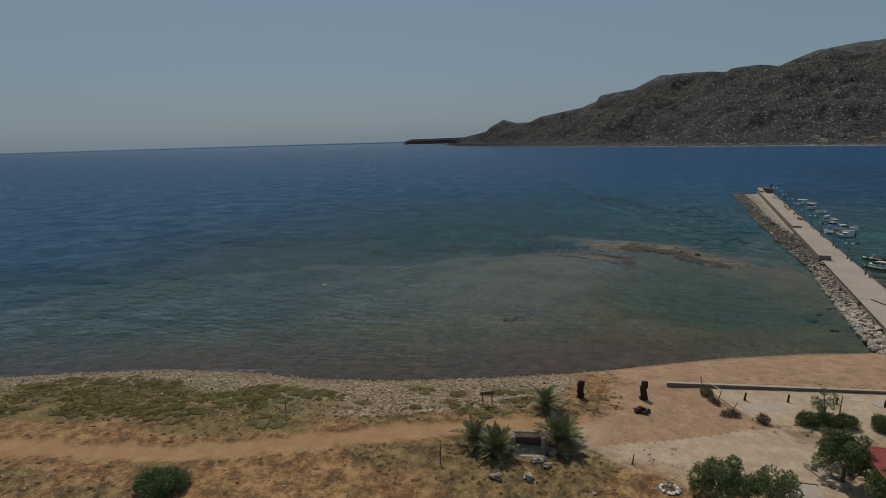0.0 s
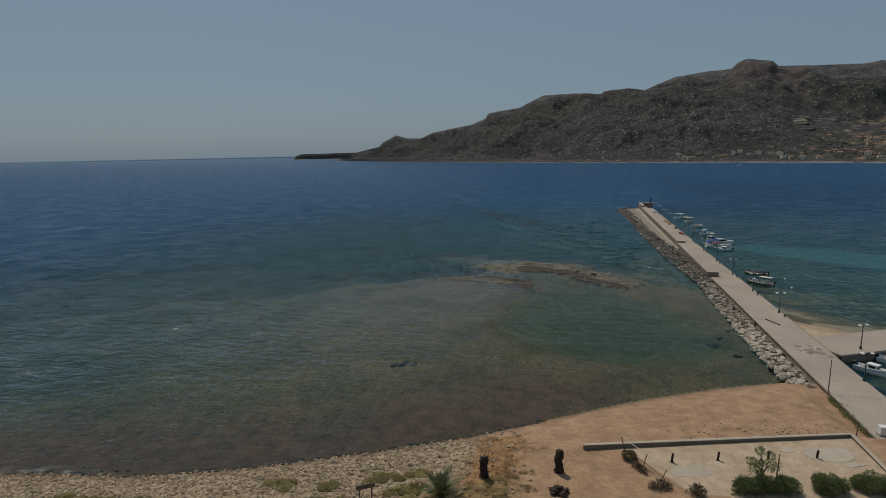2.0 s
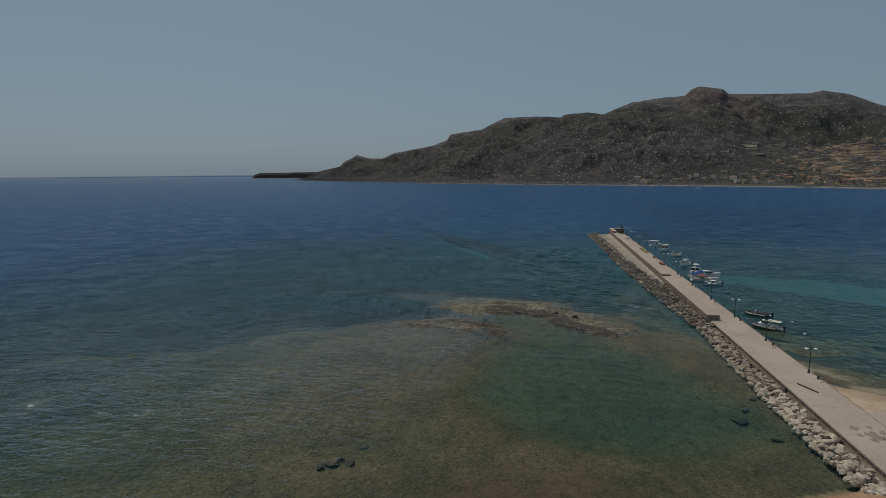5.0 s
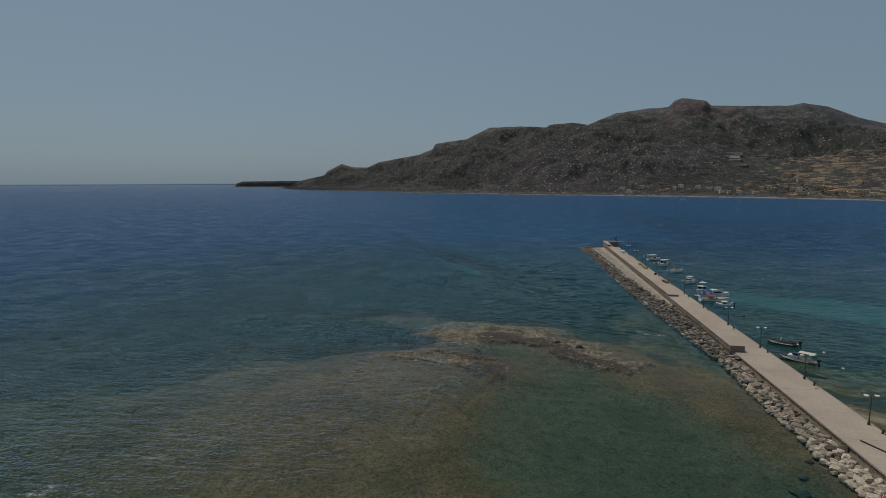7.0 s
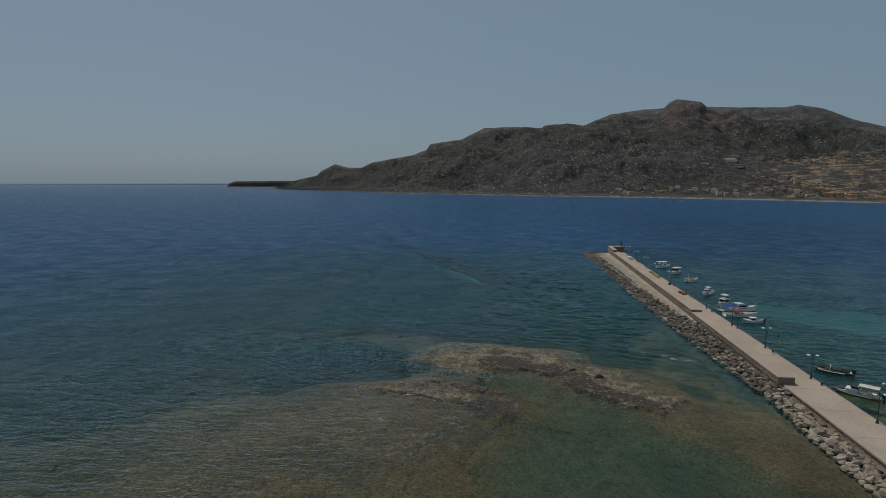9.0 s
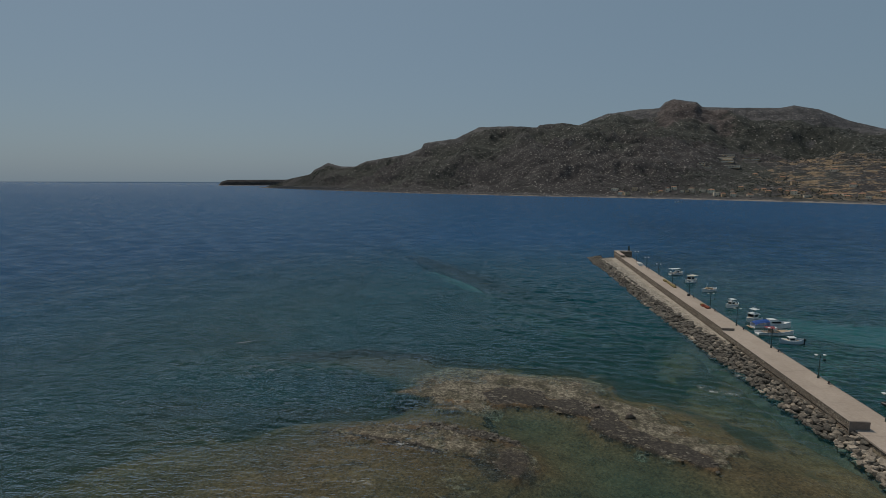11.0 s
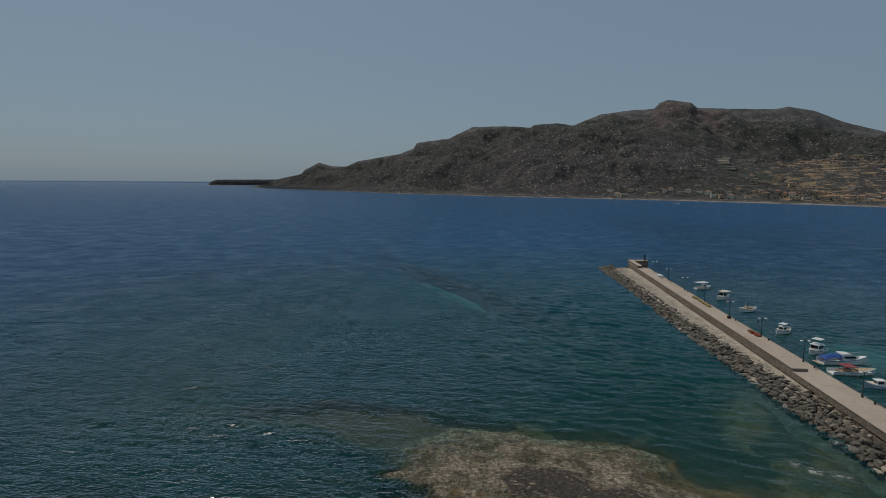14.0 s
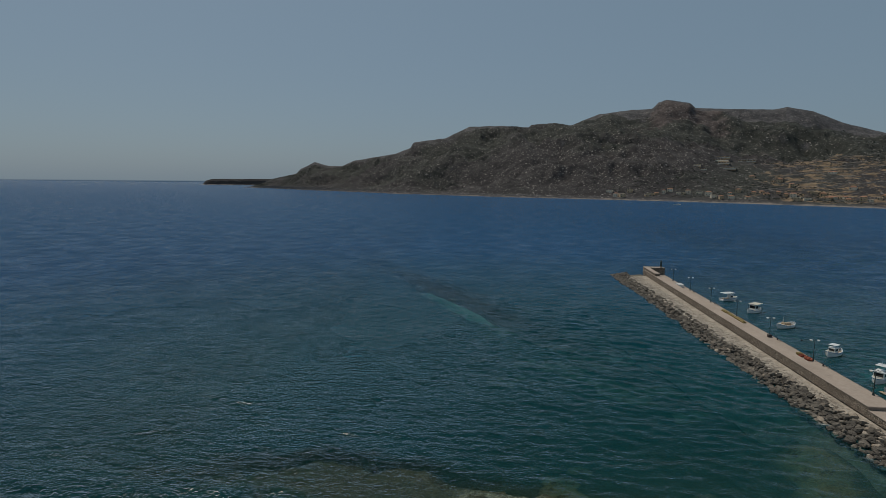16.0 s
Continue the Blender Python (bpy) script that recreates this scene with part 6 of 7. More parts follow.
def awning(ob, x0, x1, w, z0, z1, mat):
    a = part("awning", box(x0, x1, -w / 2, w / 2, z1, z1 + 0.06, 0.025), mat, ob)
    for x in (x0 + 0.12, x1 - 0.12):
        for sg in (1, -1):
            part("post", tube([(x, sg * (w / 2 - 0.1), z0), (x, sg * (w / 2 - 0.1), z1)], 0.03, 6), M_DARKSTEEL, a)


def engine_box(ob, x, z, s=0.8):
    part("engine_box", box(x - s / 2, x + s / 2, -s * 0.4, s * 0.4, z, z + s * 0.7, 0.04), M_TAN, ob, "tan wooden engine box")


def fenders(ob, half, L, z):
    for s in (0.25, 0.5):
        for sg in (1, -1):
            part("fender", tube([(-L / 2 + L * s, sg * (half(s) + 0.11), z - 0.1), (-L / 2 + L * s, sg * (half(s) + 0.11), z - 0.25), (-L / 2 + L * s, sg * (half(s) + 0.11), z - 0.62)], [0.03, 0.1, 0.08], 8), M_WHITE, ob)


def fishing_boat(x, y, yaw, L, B, style, label):
    ob = thing("fishing_boat", x, y, 0.0, yaw, label, "boat", "boats moored along the pier")
    ob.matrix_world = ob.matrix_world @ Matrix.Diagonal((0.97, 1.02, 1.02, 1))
    hullm = M_PALEBLUE if style == "blue" else M_WHITE
    half, sheer = boat_hull(L, B, 0.76 if style in ("open", "console", "house") else 0.72, hullm, ob, M_CREAM if style != "wood" else M_TAN, M_HULLBLUE if style != "blue" else M_WHITE, style in ("open", "console", "house", "blue"))
    part("sole", box(-L * 0.30, L * 0.12, -B * 0.36, B * 0.36, 0.33, 0.36, 0.01), M_TAN, ob, "tan planked sole")
    for xx in (-L * 0.30, -L * 0.05):
        part("thwart", box(xx - 0.13, xx + 0.13, -B * 0.41, B * 0.41, 0.52, 0.57, 0.01), M_TAN, ob)
    if style == "awning":
        cabin(ob, -0.2, L * 0.14, B * 0.55, 0.28, 1.55)
        awning(ob, -L * 0.46, L * 0.2, B * 0.95, 0.6, 2.15, M_WHITE)
    elif style == "house":
        cabin(ob, -L * 0.1, L * 0.17, B * 0.62, 0.28, 1.95)
        awning(ob, -L * 0.42, L * 0.2, B * 0.85, 0.6, 2.2, M_CREAM)
        part("mast", tube([(L * 0.1, 0, 2.0), (L * 0.1, 0, 3.2)], [0.04, 0.025], 6), M_WHITE, ob)
    elif style == "open":
        engine_box(ob, -L * 0.1, 0.28, 1.1)
        part("net_drum", tube([(L * 0.12, -0.45, 0.95), (L * 0.12, 0.45, 0.95)], [0.32, 0.32], 12), M_TAN, ob, "tan net-hauling drum")
        part("nets", hull_rock(np.random.RandomState(int(x * 10)), 0.9, 0.6, 0.5, 22), M_TAN, ob, "heaped tan fishing nets")
        part("mast", tube([(L * 0.16, 0, 0.9), (L * 0.16, 0, 2.6)], [0.04, 0.025], 6), M_CREAM, ob)
    elif style == "console":
        cabin(ob, -0.3, L * 0.2, B * 0.5, 0.34, 1.5)
        awning(ob, -0.8, L * 0.2, B * 0.6, 1.5, 2.05, M_WHITE)
        outboard(ob, -L / 2 - 0.1)
    elif style == "flybridge":
        cabin(ob, -L * 0.18, L * 0.2, B * 0.66, 0.28, 1.75)
        awning(ob, -L * 0.22, L * 0.12, B * 0.7, 1.8, 2.7, M_WHITE)
        part("mast", tube([(0, 0, 2.7), (0, 0, 3.4)], 0.03, 6), M_WHITE, ob)
        part("radar_arch", tube([(-0.1, -0.5, 2.76), (-0.1, -0.5, 3.0), (-0.1, 0.5, 3.0), (-0.1, 0.5, 2.76)], 0.04, 6), M_WHITE, ob)
        part("canvas", box(-L * 0.4, -L * 0.18, -B * 0.3, B * 0.3, 1.3, 1.36, 0.02), M_GREY, ob)
    elif style in ("blue", "small"):
        cabin(ob, -L * 0.12, L * 0.14, B * 0.5, 0.28, 1.25)
        outboard(ob, -L / 2 - 0.1)
    elif style == "wood":
        engine_box(ob, -L * 0.12, 0.28, 1.0)
        part("cover", box(-L * 0.26, L * 0.02, -B * 0.44, B * 0.44, 1.45, 1.52, 0.03), M_RED, ob, "red canvas cover")
        for sg in (1, -1):
            for xx in (-L * 0.24, 0.0):
                part("post", tube([(xx, sg * B * 0.4, 0.6), (xx, sg * B * 0.4, 1.45)], 0.03, 6), M_DARKSTEEL, ob)
        part("bow_rail", tube([(L * 0.2, B * 0.42, 0.9), (L * 0.2, B * 0.42, 1.4), (L * 0.4, 0.3, 1.6), (L * 0.46, 0, 1.65), (L * 0.4, -0.3, 1.6), (L * 0.2, -B * 0.42, 1.4), (L * 0.2, -B * 0.42, 0.9)], 0.025, 6), M_GREY, ob)
        fenders(ob, half, L, 0.62)
    return ob


fishing_boat(52.3, 278.5, 20, 5.8, 2.1, "awning", "white fishing boat with a white sun awning")
fishing_boat(52.2, 264.0, 213, 5.2, 2.5, "house", "white fishing boat with a cream-roofed wheelhouse")
fishing_boat(52.4, 249.5, 203, 5.6, 2.7, "open", "white open fishing boat heaped with tan nets")
fishing_boat(50.4, 228.8, 214, 5.0, 2.3, "console", "white open motor boat with a small canopy over its console")
fishing_boat(49.2, 214.5, 216, 5.2, 2.3, "flybridge", "white cabin boat with a raised steering bridge")
fishing_boat(48.4, 202.6, 2, 8.0, 2.4, "wood", "long white boat with a red canvas cover and fenders")
fishing_boat(48.4, 196.2, 178, 4.8, 1.9, "blue", "small pale blue cabin boat moored at the quay")
fishing_boat(41.9, 99.0, -52, 4.6, 1.7, "small", "small white motor boat in the harbour basin")
fishing_boat(44.6, 96.6, -52, 4.8, 1.8, "open", "white fishing boat in the harbour basin")
fishing_boat(47.0, 103.0, -40, 4.8, 1.8, "small", "small white boat moored under the dock")


def motor_cruiser(x, y, yaw):
    L, B = 8.6, 2.7
    ob = thing("motor_cruiser", x, y, 0.0, yaw, "white motor cruiser with a blue canvas cockpit cover", "boat", "boats moored along the pier")
    half, sheer = boat_hull(L, B, 1.0, M_WHITE, ob, M_WHITE, M_HULLBLUE)
    b = bmesh.new()
    pts = [(-1.0, 1.05, 0.7), (3.0, 0.55, 0.9), (2.3, 0.5, 1.45), (0.7, 0.85, 2.0), (-0.9, 0.9, 2.05)]
    lo = [b.verts.new((x_, y_, z_)) for x_, y_, z_ in pts]
    ro = [b.verts.new((x_, -y_, z_)) for x_, y_, z_ in pts]
    for k in range(5):
        k2 = (k + 1) % 5
        b.faces.new((lo[k], lo[k2], ro[k2], ro[k]))
    b.faces.new(lo[::-1])
    b.faces.new(ro)
    bmesh.ops.recalc_face_normals(b, faces=list(b.faces))
    c = part("cabin", b, M_WHITE, ob)
    w = bmesh.new()
    q = [w.verts.new(p) for p in ((2.24, 0.44, 1.52), (2.24, -0.44, 1.52), (0.82, -0.74, 2.01), (0.82, 0.74, 2.01))]
    w.faces.new(q)
    bmesh.ops.solidify(w, geom=list(w.faces), thickness=0.03)
    part("windscreen", w, M_GLASS, c, "dark tinted windscreen")
    for sg in (1, -1):
        part("window", box(-0.6, 1.5, sg * 0.93 - 0.03, sg * 0.93 + 0.03, 1.25, 1.62, 0.02), M_GLASS, c)
    cv = bmesh.new()
    pr = [(-4.2, 1.15), (-3.6, 1.5), (-2.4, 1.7), (-1.0, 1.85)]
    a_ = [[cv.verts.new((x_, s * 1.2, z_ - (0.25 if abs(s) == 1 else 0))) for s in (-1, -0.5, 0.5, 1)] for x_, z_ in pr]
    for r0, r1 in zip(a_, a_[1:]):
        for k in range(3):
            cv.faces.new((r0[k], r0[k + 1], r1[k + 1], r1[k]))
    bmesh.ops.solidify(cv, geom=list(cv.faces), thickness=0.05)
    part("canvas_cover", cv, M_BLUE, ob, "bright blue canvas cockpit cover")
    for sg in (1, -1):
        for x_ in (-4.1, -2.4):
            part("cover_pole", tube([(x_, sg * 1.12, 0.95), (x_, sg * 1.12, 1.4 if x_ > -3 else 0.98)], 0.03, 6), M_GREY, ob)
    part("bow_rail", tube([(1.2, 1.2, 1.2), (1.4, 1.2, 1.7), (3.2, 0.7, 1.85), (4.4, 0, 1.95), (3.2, -0.7, 1.85), (1.4, -1.2, 1.7), (1.2, -1.2, 1.2)], 0.03, 6), M_GREY, ob)
    part("swim_platform", box(-5.2, -4.6, -1.1, 1.1, 0.2, 0.3, 0.03), M_TAN, ob)
    fenders(ob, half, L, 0.85)
    return ob


motor_cruiser(50.4, 208.3, 4)


def rib(x, y, yaw, L, cabin_top, label):
    """An inflatable with a pointed bow: two grey tubes on a hard hull."""
    ob = thing("inflatable_boat", x, y, 0.0, yaw, label, "boat", "inflatable boats at the quay")
    w = 0.95
    b = bmesh.new()
    rows = []
    for s in (-0.46, -0.2, 0.1, 0.3, 0.42):
        k = max(0.05, 1 - max(0, s - 0.05) * 2.3)
        rows.append([b.verts.new((s * L, w * k, 0.4)), b.verts.new((s * L, 0, -0.25)), b.verts.new((s * L, -w * k, 0.4))])
    for r0, r1 in zip(rows, rows[1:]):
        for k in range(3):
            b.faces.new((r0[k], r0[(k + 1) % 3], r1[(k + 1) % 3], r1[k]))
    b.faces.new(rows[0])
    b.faces.new(rows[-1][::-1])
    bmesh.ops.recalc_face_normals(b, faces=list(b.faces))
    part("hull", b, M_WHITE, ob)
    pts = [(-0.5 * L, 0.93), (-0.3 * L, 0.95), (0.1 * L, 0.95), (0.28 * L, 0.78), (0.41 * L, 0.42), (0.5 * L, 0.06)]
    for sg in (1, -1):
        tb = part("tube", tube([(a, sg * c, 0.38 + 0.05 * max(0, a / L) * 4) for a, c in pts], [0.16, 0.25, 0.25, 0.25, 0.23, 0.2], 10), M_SLATE if cabin_top else M_BLACK, ob, "inflated side tube")
        part("strake", tube([(a, sg * (c + 0.245), 0.40 + 0.05 * max(0, a / L) * 4) for a, c in pts[1:5]], 0.07, 6), M_GREY if cabin_top else M_WHITE, tb, "pale rubbing strake")
    part("sole", box(-0.42 * L, 0.26 * L, -0.7, 0.7, 0.402, 0.45, 0.01), M_CREAM if cabin_top else M_BLACK, ob)
    if cabin_top:
        cb = part("cabin", box(-0.05 * L, 0.27 * L, -0.62, 0.62, 0.45, 1.15, 0.15), M_WHITE, ob, "white moulded cabin")
        part("windscreen", box(-0.02 * L, 0.16 * L, -0.64, 0.64, 1.155, 1.5, 0.12), M_GLASS, cb)
        part("screen_frame", tube([(-0.04 * L, -0.64, 1.15), (0.0, -0.62, 1.6), (0.0, 0.62, 1.6), (-0.04 * L, 0.64, 1.15)], 0.06, 8), M_WHITE, cb)
        awning(ob, -0.42 * L, 0.0, 1.5, 0.6, 1.75, M_CREAM)
    else:
        part("cover", box(-0.36 * L, 0.22 * L, -0.68, 0.68, 0.48, 0.86, 0.16), M_BLACK, ob, "black fitted boat cover")
        part("arch", tube([(0.1 * L, -0.7, 0.6), (0.08 * L, -0.6, 1.2), (0.08 * L, 0.6, 1.2), (0.1 * L, 0.7, 0.6)], 0.05, 8), M_WHITE, ob)
    part("seat", box(-0.3 * L, -0.18 * L, -0.45, 0.45, 0.452 if cabin_top else 0.87, 0.95 if cabin_top else 1.0, 0.05), M_CREAM if cabin_top else M_BLACK, ob)
    outboard(ob, -0.5 * L - 0.05, 0, 0.6)
    return ob


rib(47.0, 163.2, 149, 5.4, False, "black and white inflatable boat under a dark cover")
rib(44.6, 152.8, 139, 6.0, True, "grey inflatable boat with a white cabin and cream bimini")


def buoy(x, y, mat, label):
    ob = thing("mooring_buoy", x, y, 0.0, 0, label, "buoy", "mooring buoys")
    b = bmesh.new()
    bmesh.ops.create_icosphere(b, subdivisions=2, radius=0.24)
    for v in b.verts:
        v.co.z *= 0.9
    part("float", b, mat, ob)
    part("eye", tube([(0, 0, 0.2), (0, 0, 0.34)], [0.06, 0.04], 8), M_DARKSTEEL, ob)


buoy(52.0, 158.5, M_WHITE, "white round mooring buoy on the water")
buoy(50.2, 149.5, M_WHITE, "white round mooring buoy on the water")
buoy(49.0, 186.0, M_BLACK, "black round mooring buoy on the water")
buoy(49.8, 238.5, M_BLACK, "black round mooring buoy on the water")

# a small launch lying off the far shore
fishing_boat(284.0, 985.0, 20, 14.0, 3.6, "console", "white launch lying off the far shore")


# ---------------------------------------------------------------- the near shore: walls, house and posts
def gz(x, y):
    return float(ground_height(np.array([x]), np.array([y]))[0])


def low_wall():
    ob = tagged(new("wall_beach"), "low pale concrete wall between the beach and a sandy yard", "wall", kind="structure")
    runs = [((0.4, 68.6), (28.4, 75.8)), ((28.4, 75.6), (28.2, 58.0))]
    for n, ((x0, y0), (x1, y1)) in enumerate(runs):
        L = math.hypot(x1 - x0, y1 - y0)
        yaw = math.degrees(math.atan2(y1 - y0, x1 - x0))
        k = int(L / 3.5)
        for i in range(k):
            a, b = L * i / k, L * (i + 1) / k
            w = part("wall_block", box(a + 0.006, b - 0.006, -0.13, 0.13, -0.6, 0.36 + 0.02 * math.sin(i * 3.1), 0.02), M_CONCRETE_DARK, ob, "dark concrete wall block")
            w.matrix_world = pose(x0, y0, 1.55, 0, 0, yaw)
            c = part("coping", box(a + 0.004, b - 0.004, -0.20, 0.20, 0.385, 0.47, 0.02), M_WHITECON, ob, "pale concrete coping")
            c.matrix_world = pose(x0, y0, 1.55, 0, 0, yaw)


low_wall()


def burnt_stump(x, y, h, seed, label):
    ob = thing("palm_stump", x, y, gz(x, y) - 0.05, 0, label, "stump", "burnt palm stumps")
    rng = np.random.RandomState(seed)
    pts = [(0.06 * math.sin(k), 0.05 * math.cos(k * 1.3), h * k / 9) for k in range(10)]
    rad = [0.52, 0.44, 0.40, 0.38, 0.38, 0.38, 0.39, 0.38, 0.38, 0.33]
    b = tube(pts, rad, 14)
    for v in b.verts:
        v.co += Vector(rng.normal(size=3) * 0.035)
    part("trunk", b, M_CHAR, ob)
    for k in range(3):
        a = rng.uniform(0, 6.28)
        z = rng.uniform(h * 0.5, h * 0.85)
        part("leaf_stub", tube([(0.3 * math.cos(a), 0.3 * math.sin(a), z - 0.1), (0.5 * math.cos(a), 0.5 * math.sin(a), z + 0.22)], [0.07, 0.03], 5), M_CHAR, ob)
    return ob


burnt_stump(-9.15, 61.9, 2.2, 1, "burnt black palm stump with broken top")
burnt_stump(-2.1, 63.9, 2.3, 2, "tall charred palm stump above the beach")

FRONDS = []


def frond_meshes():
    """Feather leaves: a bowed rib with narrow leaflets along both sides."""
    rng = np.random.RandomState(41)
    for k in range(4):
        L, droop = 2.5 + 0.2 * k, 0.55 + 0.25 * k
        b = bmesh.new()
        n = 20
        rib_pts = [(L * s * (1 - 0.12 * s), 0, L * (0.15 * s - droop * 0.33 * s * s)) for s in np.linspace(0, 1, n)]
        tube(rib_pts[::3] + [rib_pts[-1]], [0.05, 0.045, 0.04, 0.035, 0.03, 0.024, 0.016, 0.01][:len(rib_pts[::3]) + 1], 4, b)
        for i in range(2, n):
            p = Vector(rib_pts[i])
            s = i / (n - 1)
            ll = 0.62 * math.sin(math.pi * min(1, 0.18 + 0.85 * s)) + 0.12
            for sg in (1, -1):
                tip = p + Vector((ll * 0.55, sg * ll * 0.75, ll * rng.uniform(0.05, 0.4)))
                w = Vector((0.045, 0, 0.01))
                mid = (p + tip) / 2 + Vector((0, 0, 0.05))
                v = [b.verts.new(q) for q in (p - w, p + w, mid + w * 1.2, mid - w * 1.2, tip)]
                b.faces.new((v[0], v[1], v[2], v[3]))
                b.faces.new((v[3], v[2], v[4]))
        me = bpy.data.meshes.new("frond")
        b.to_mesh(me)
        b.free()
        me.materials.append(M_FROND)
        FRONDS.append(me)


frond_meshes()


def palm(x, y, scale, trunk, count, seed, label):
    ob = thing("date_palm", x, y, gz(x, y) - 0.05, 0, label, "palm", "low date palms")
    rng = np.random.RandomState(seed)
    b = tube([(0, 0, 0), (0.03, 0, trunk * 0.5), (0, 0.02, trunk), (0, 0, trunk + 0.25)], [0.42 * scale, 0.36 * scale, 0.40 * scale, 0.15], 12)
    part("trunk", b, M_TRUNK, ob, "rough palm trunk with old leaf bases")
    for i in range(count):
        t = (i + 0.5) / count
        f = new("frond", FRONDS[rng.randint(4)])
        f.parent = ob
        pitch = 82 - 92 * t ** 0.9 + rng.uniform(-7, 7)
        s = scale * rng.uniform(0.85, 1.12)
        f.matrix_local = pose(0, 0, trunk + 0.12, 0, 0, i * 137.5 + rng.uniform(-12, 12)) @ pose(0.12, 0, 0, 0, -pitch, 0) @ Matrix.Diagonal((s, s, s, 1))
    return ob


palm(-12.4, 57.6, 0.86, 0.5, 32, 1, "bushy young date palm beside the track")
palm(-17.5, 47.4, 0.90, 0.6, 28, 2, "young date palm with upright grey-green fronds")
palm(-14.8, 46.6, 1.0, 0.6, 32, 3, "young date palm beside the stone ruin")
palm(-9.3, 50.2, 1.08, 0.7, 46, 4, "dense dark date palm beside the stone ruin")


def ruin():
    x, y = -12.2, 48.4
    ob = thing("stone_fountain", x, y, gz(x, y) - 0.1, 18, "ruined stone fountain with a rusty dark lintel", "ruin")
    part("back_wall", box(-1.5, 1.5, 0.6, 1.0, 0, 1.75, 0.06), M_STONE, ob)
    part("lintel", box(-1.35, 1.35, -0.2, 0.585, 1.1, 1.62, 0.04), M_RUST, ob, "rusty brown sheet lintel")
    for s in (-1, 1):
        part("pier_block", box(s * 1.5 - 0.25, s * 1.5 + 0.25, -0.5, 0.595, 0, 1.7, 0.08), M_STONE, ob)
    part("basin", box(-1.2, 1.2, -0.55, 0.3, 0, 0.55, 0.06), M_STONE, ob)
    part("slab", box(-1.5, 1.5, -1.3, -0.56, 0, 0.18, 0.04), M_WHITECON, ob, "pale concrete step")


ruin()


def stone_pile(x, y, r, n, seed, label, mat=None):
    ob = thing("stone_pile", x, y, gz(x, y), 0, label, "stone pile", "stone piles")
    rng = np.random.RandomState(seed)
    for k in range(n):
        s = rng.uniform(0.18, 0.42)
        a, d = rng.uniform(0, 6.28), r * math.sqrt(rng.rand())
        o = part("stone", hull_rock(rng, s * 1.2, s, s * 0.7, 14), mat or M_STONE, ob)
        o.location = (d * math.cos(a), d * math.sin(a) * 0.8, s * 0.4 + (0.5 * (1 - d / r) if k % 2 else 0))


stone_pile(-10.4, 48.6, 0.9, 22, 1, "heap of broken pale stones beside the ruin")
stone_pile(-10.3, 46.6, 0.9, 16, 2, "heap of dark and pale rubble by the ruin")
stone_pile(-2.0, 60.4, 0.8, 14, 3, "dark heap of burnt roots under the stump", M_CHAR)
stone_pile(-13.6, 42.8, 0.5, 6, 4, "small heap of dark stones on dry grass")
stone_pile(-11.0, 43.6, 0.35, 4, 5, "few pale stones on dry grass", M_WHITECON)
stone_pile(13.6, 54.2, 1.2, 12, 6, "pale rubble at the edge of the yard", M_WHITECON)
stone_pile(14.2, 52.4, 1.0, 10, 7, "pale rubble beside a tree", M_WHITECON)


def signpost():
    ob = thing("wooden_sign", -19.1, 56.2, gz(-19.1, 56.2), 30, "weathered wooden sign frame on two posts", "sign")
    for s in (-0.55, 0.55):
        part("post", box(s - 0.06, s + 0.06, -0.06, 0.06, -0.2, 1.75, 0.015), M_WOOD, ob)
    part("board", box(-0.85, 0.85, -0.1, -0.062, 1.35, 1.78, 0.01), M_WOOD, ob)


signpost()
for x, y, h, t in ((-19.6, 43.2, 2.0, "thin leaning wooden stake in dry grass"), (-41.0, 46.5, 1.3, "short wooden stake among low green plants"), (17.6, 65.6, 2.8, "slim dark post beside the hedge"),
                   (29.3, 76.6, 1.7, "short post at the wall corner"),
                   (-2.3, 49.4, 1.2, "short stake at the edge of the track")):
    bare_pole(x, y, gz(x, y) - 0.05, h, t, 0.12)


def broken_fence():
    """A wrecked pipe fence: leaning posts with the top rail sagging between them."""
    ob = thing("fence", 4.6, 67.6, 1.6, 0, "wrecked pale pipe fence leaning over dead brush", "fence")
    feet = [(0.0, 0.0), (1.3, -1.9), (2.6, -3.8), (4.4, -5.2)]
    tops = [(-0.5, 0.6, 2.0), (1.7, -1.6, 1.5), (3.2, -3.5, 1.2), (4.7, -5.1, 0.45)]
    for (fx_, fy_), t in zip(feet, tops):
        part("post", tube([(fx_, fy_, 0), t], [0.05, 0.045], 7), M_WOOD, ob)
    for k, (p, q) in enumerate(zip(tops, tops[1:])):
        part("rail", tube([p, ((p[0] + q[0]) / 2, (p[1] + q[1]) / 2, (p[2] + q[2]) / 2 - 0.12), q], 0.04, 7), M_CREAM, ob, "pale sagging pipe rail")
    part("rail", tube([(0.4, -0.4, 0.7), (1.9, -2.3, 0.6), (3.4, -4.3, 0.25)], 0.035, 7), M_WOOD, ob)


broken_fence()


def yard_stub(x, y):
    ob = thing("post_stub", x, y, 1.66, 0, "short dark steel post in the sandy yard", "post", "short posts in the yard")
    part("shaft", tube([(0, 0, 0), (0.02, 0, 0.45), (0.06, 0, 0.9)], [0.12, 0.11, 0.11], 8), M_CHAR, ob)
    part("plate", box(-0.16, 0.16, -0.16, 0.16, 0.0, 0.03, 0.005), M_DARKSTEEL, ob)


for x, y in ((8.9, 67.4), (13.4, 68.5), (18.3, 69.6), (23.0, 70.5)):
    yard_stub(x, y)


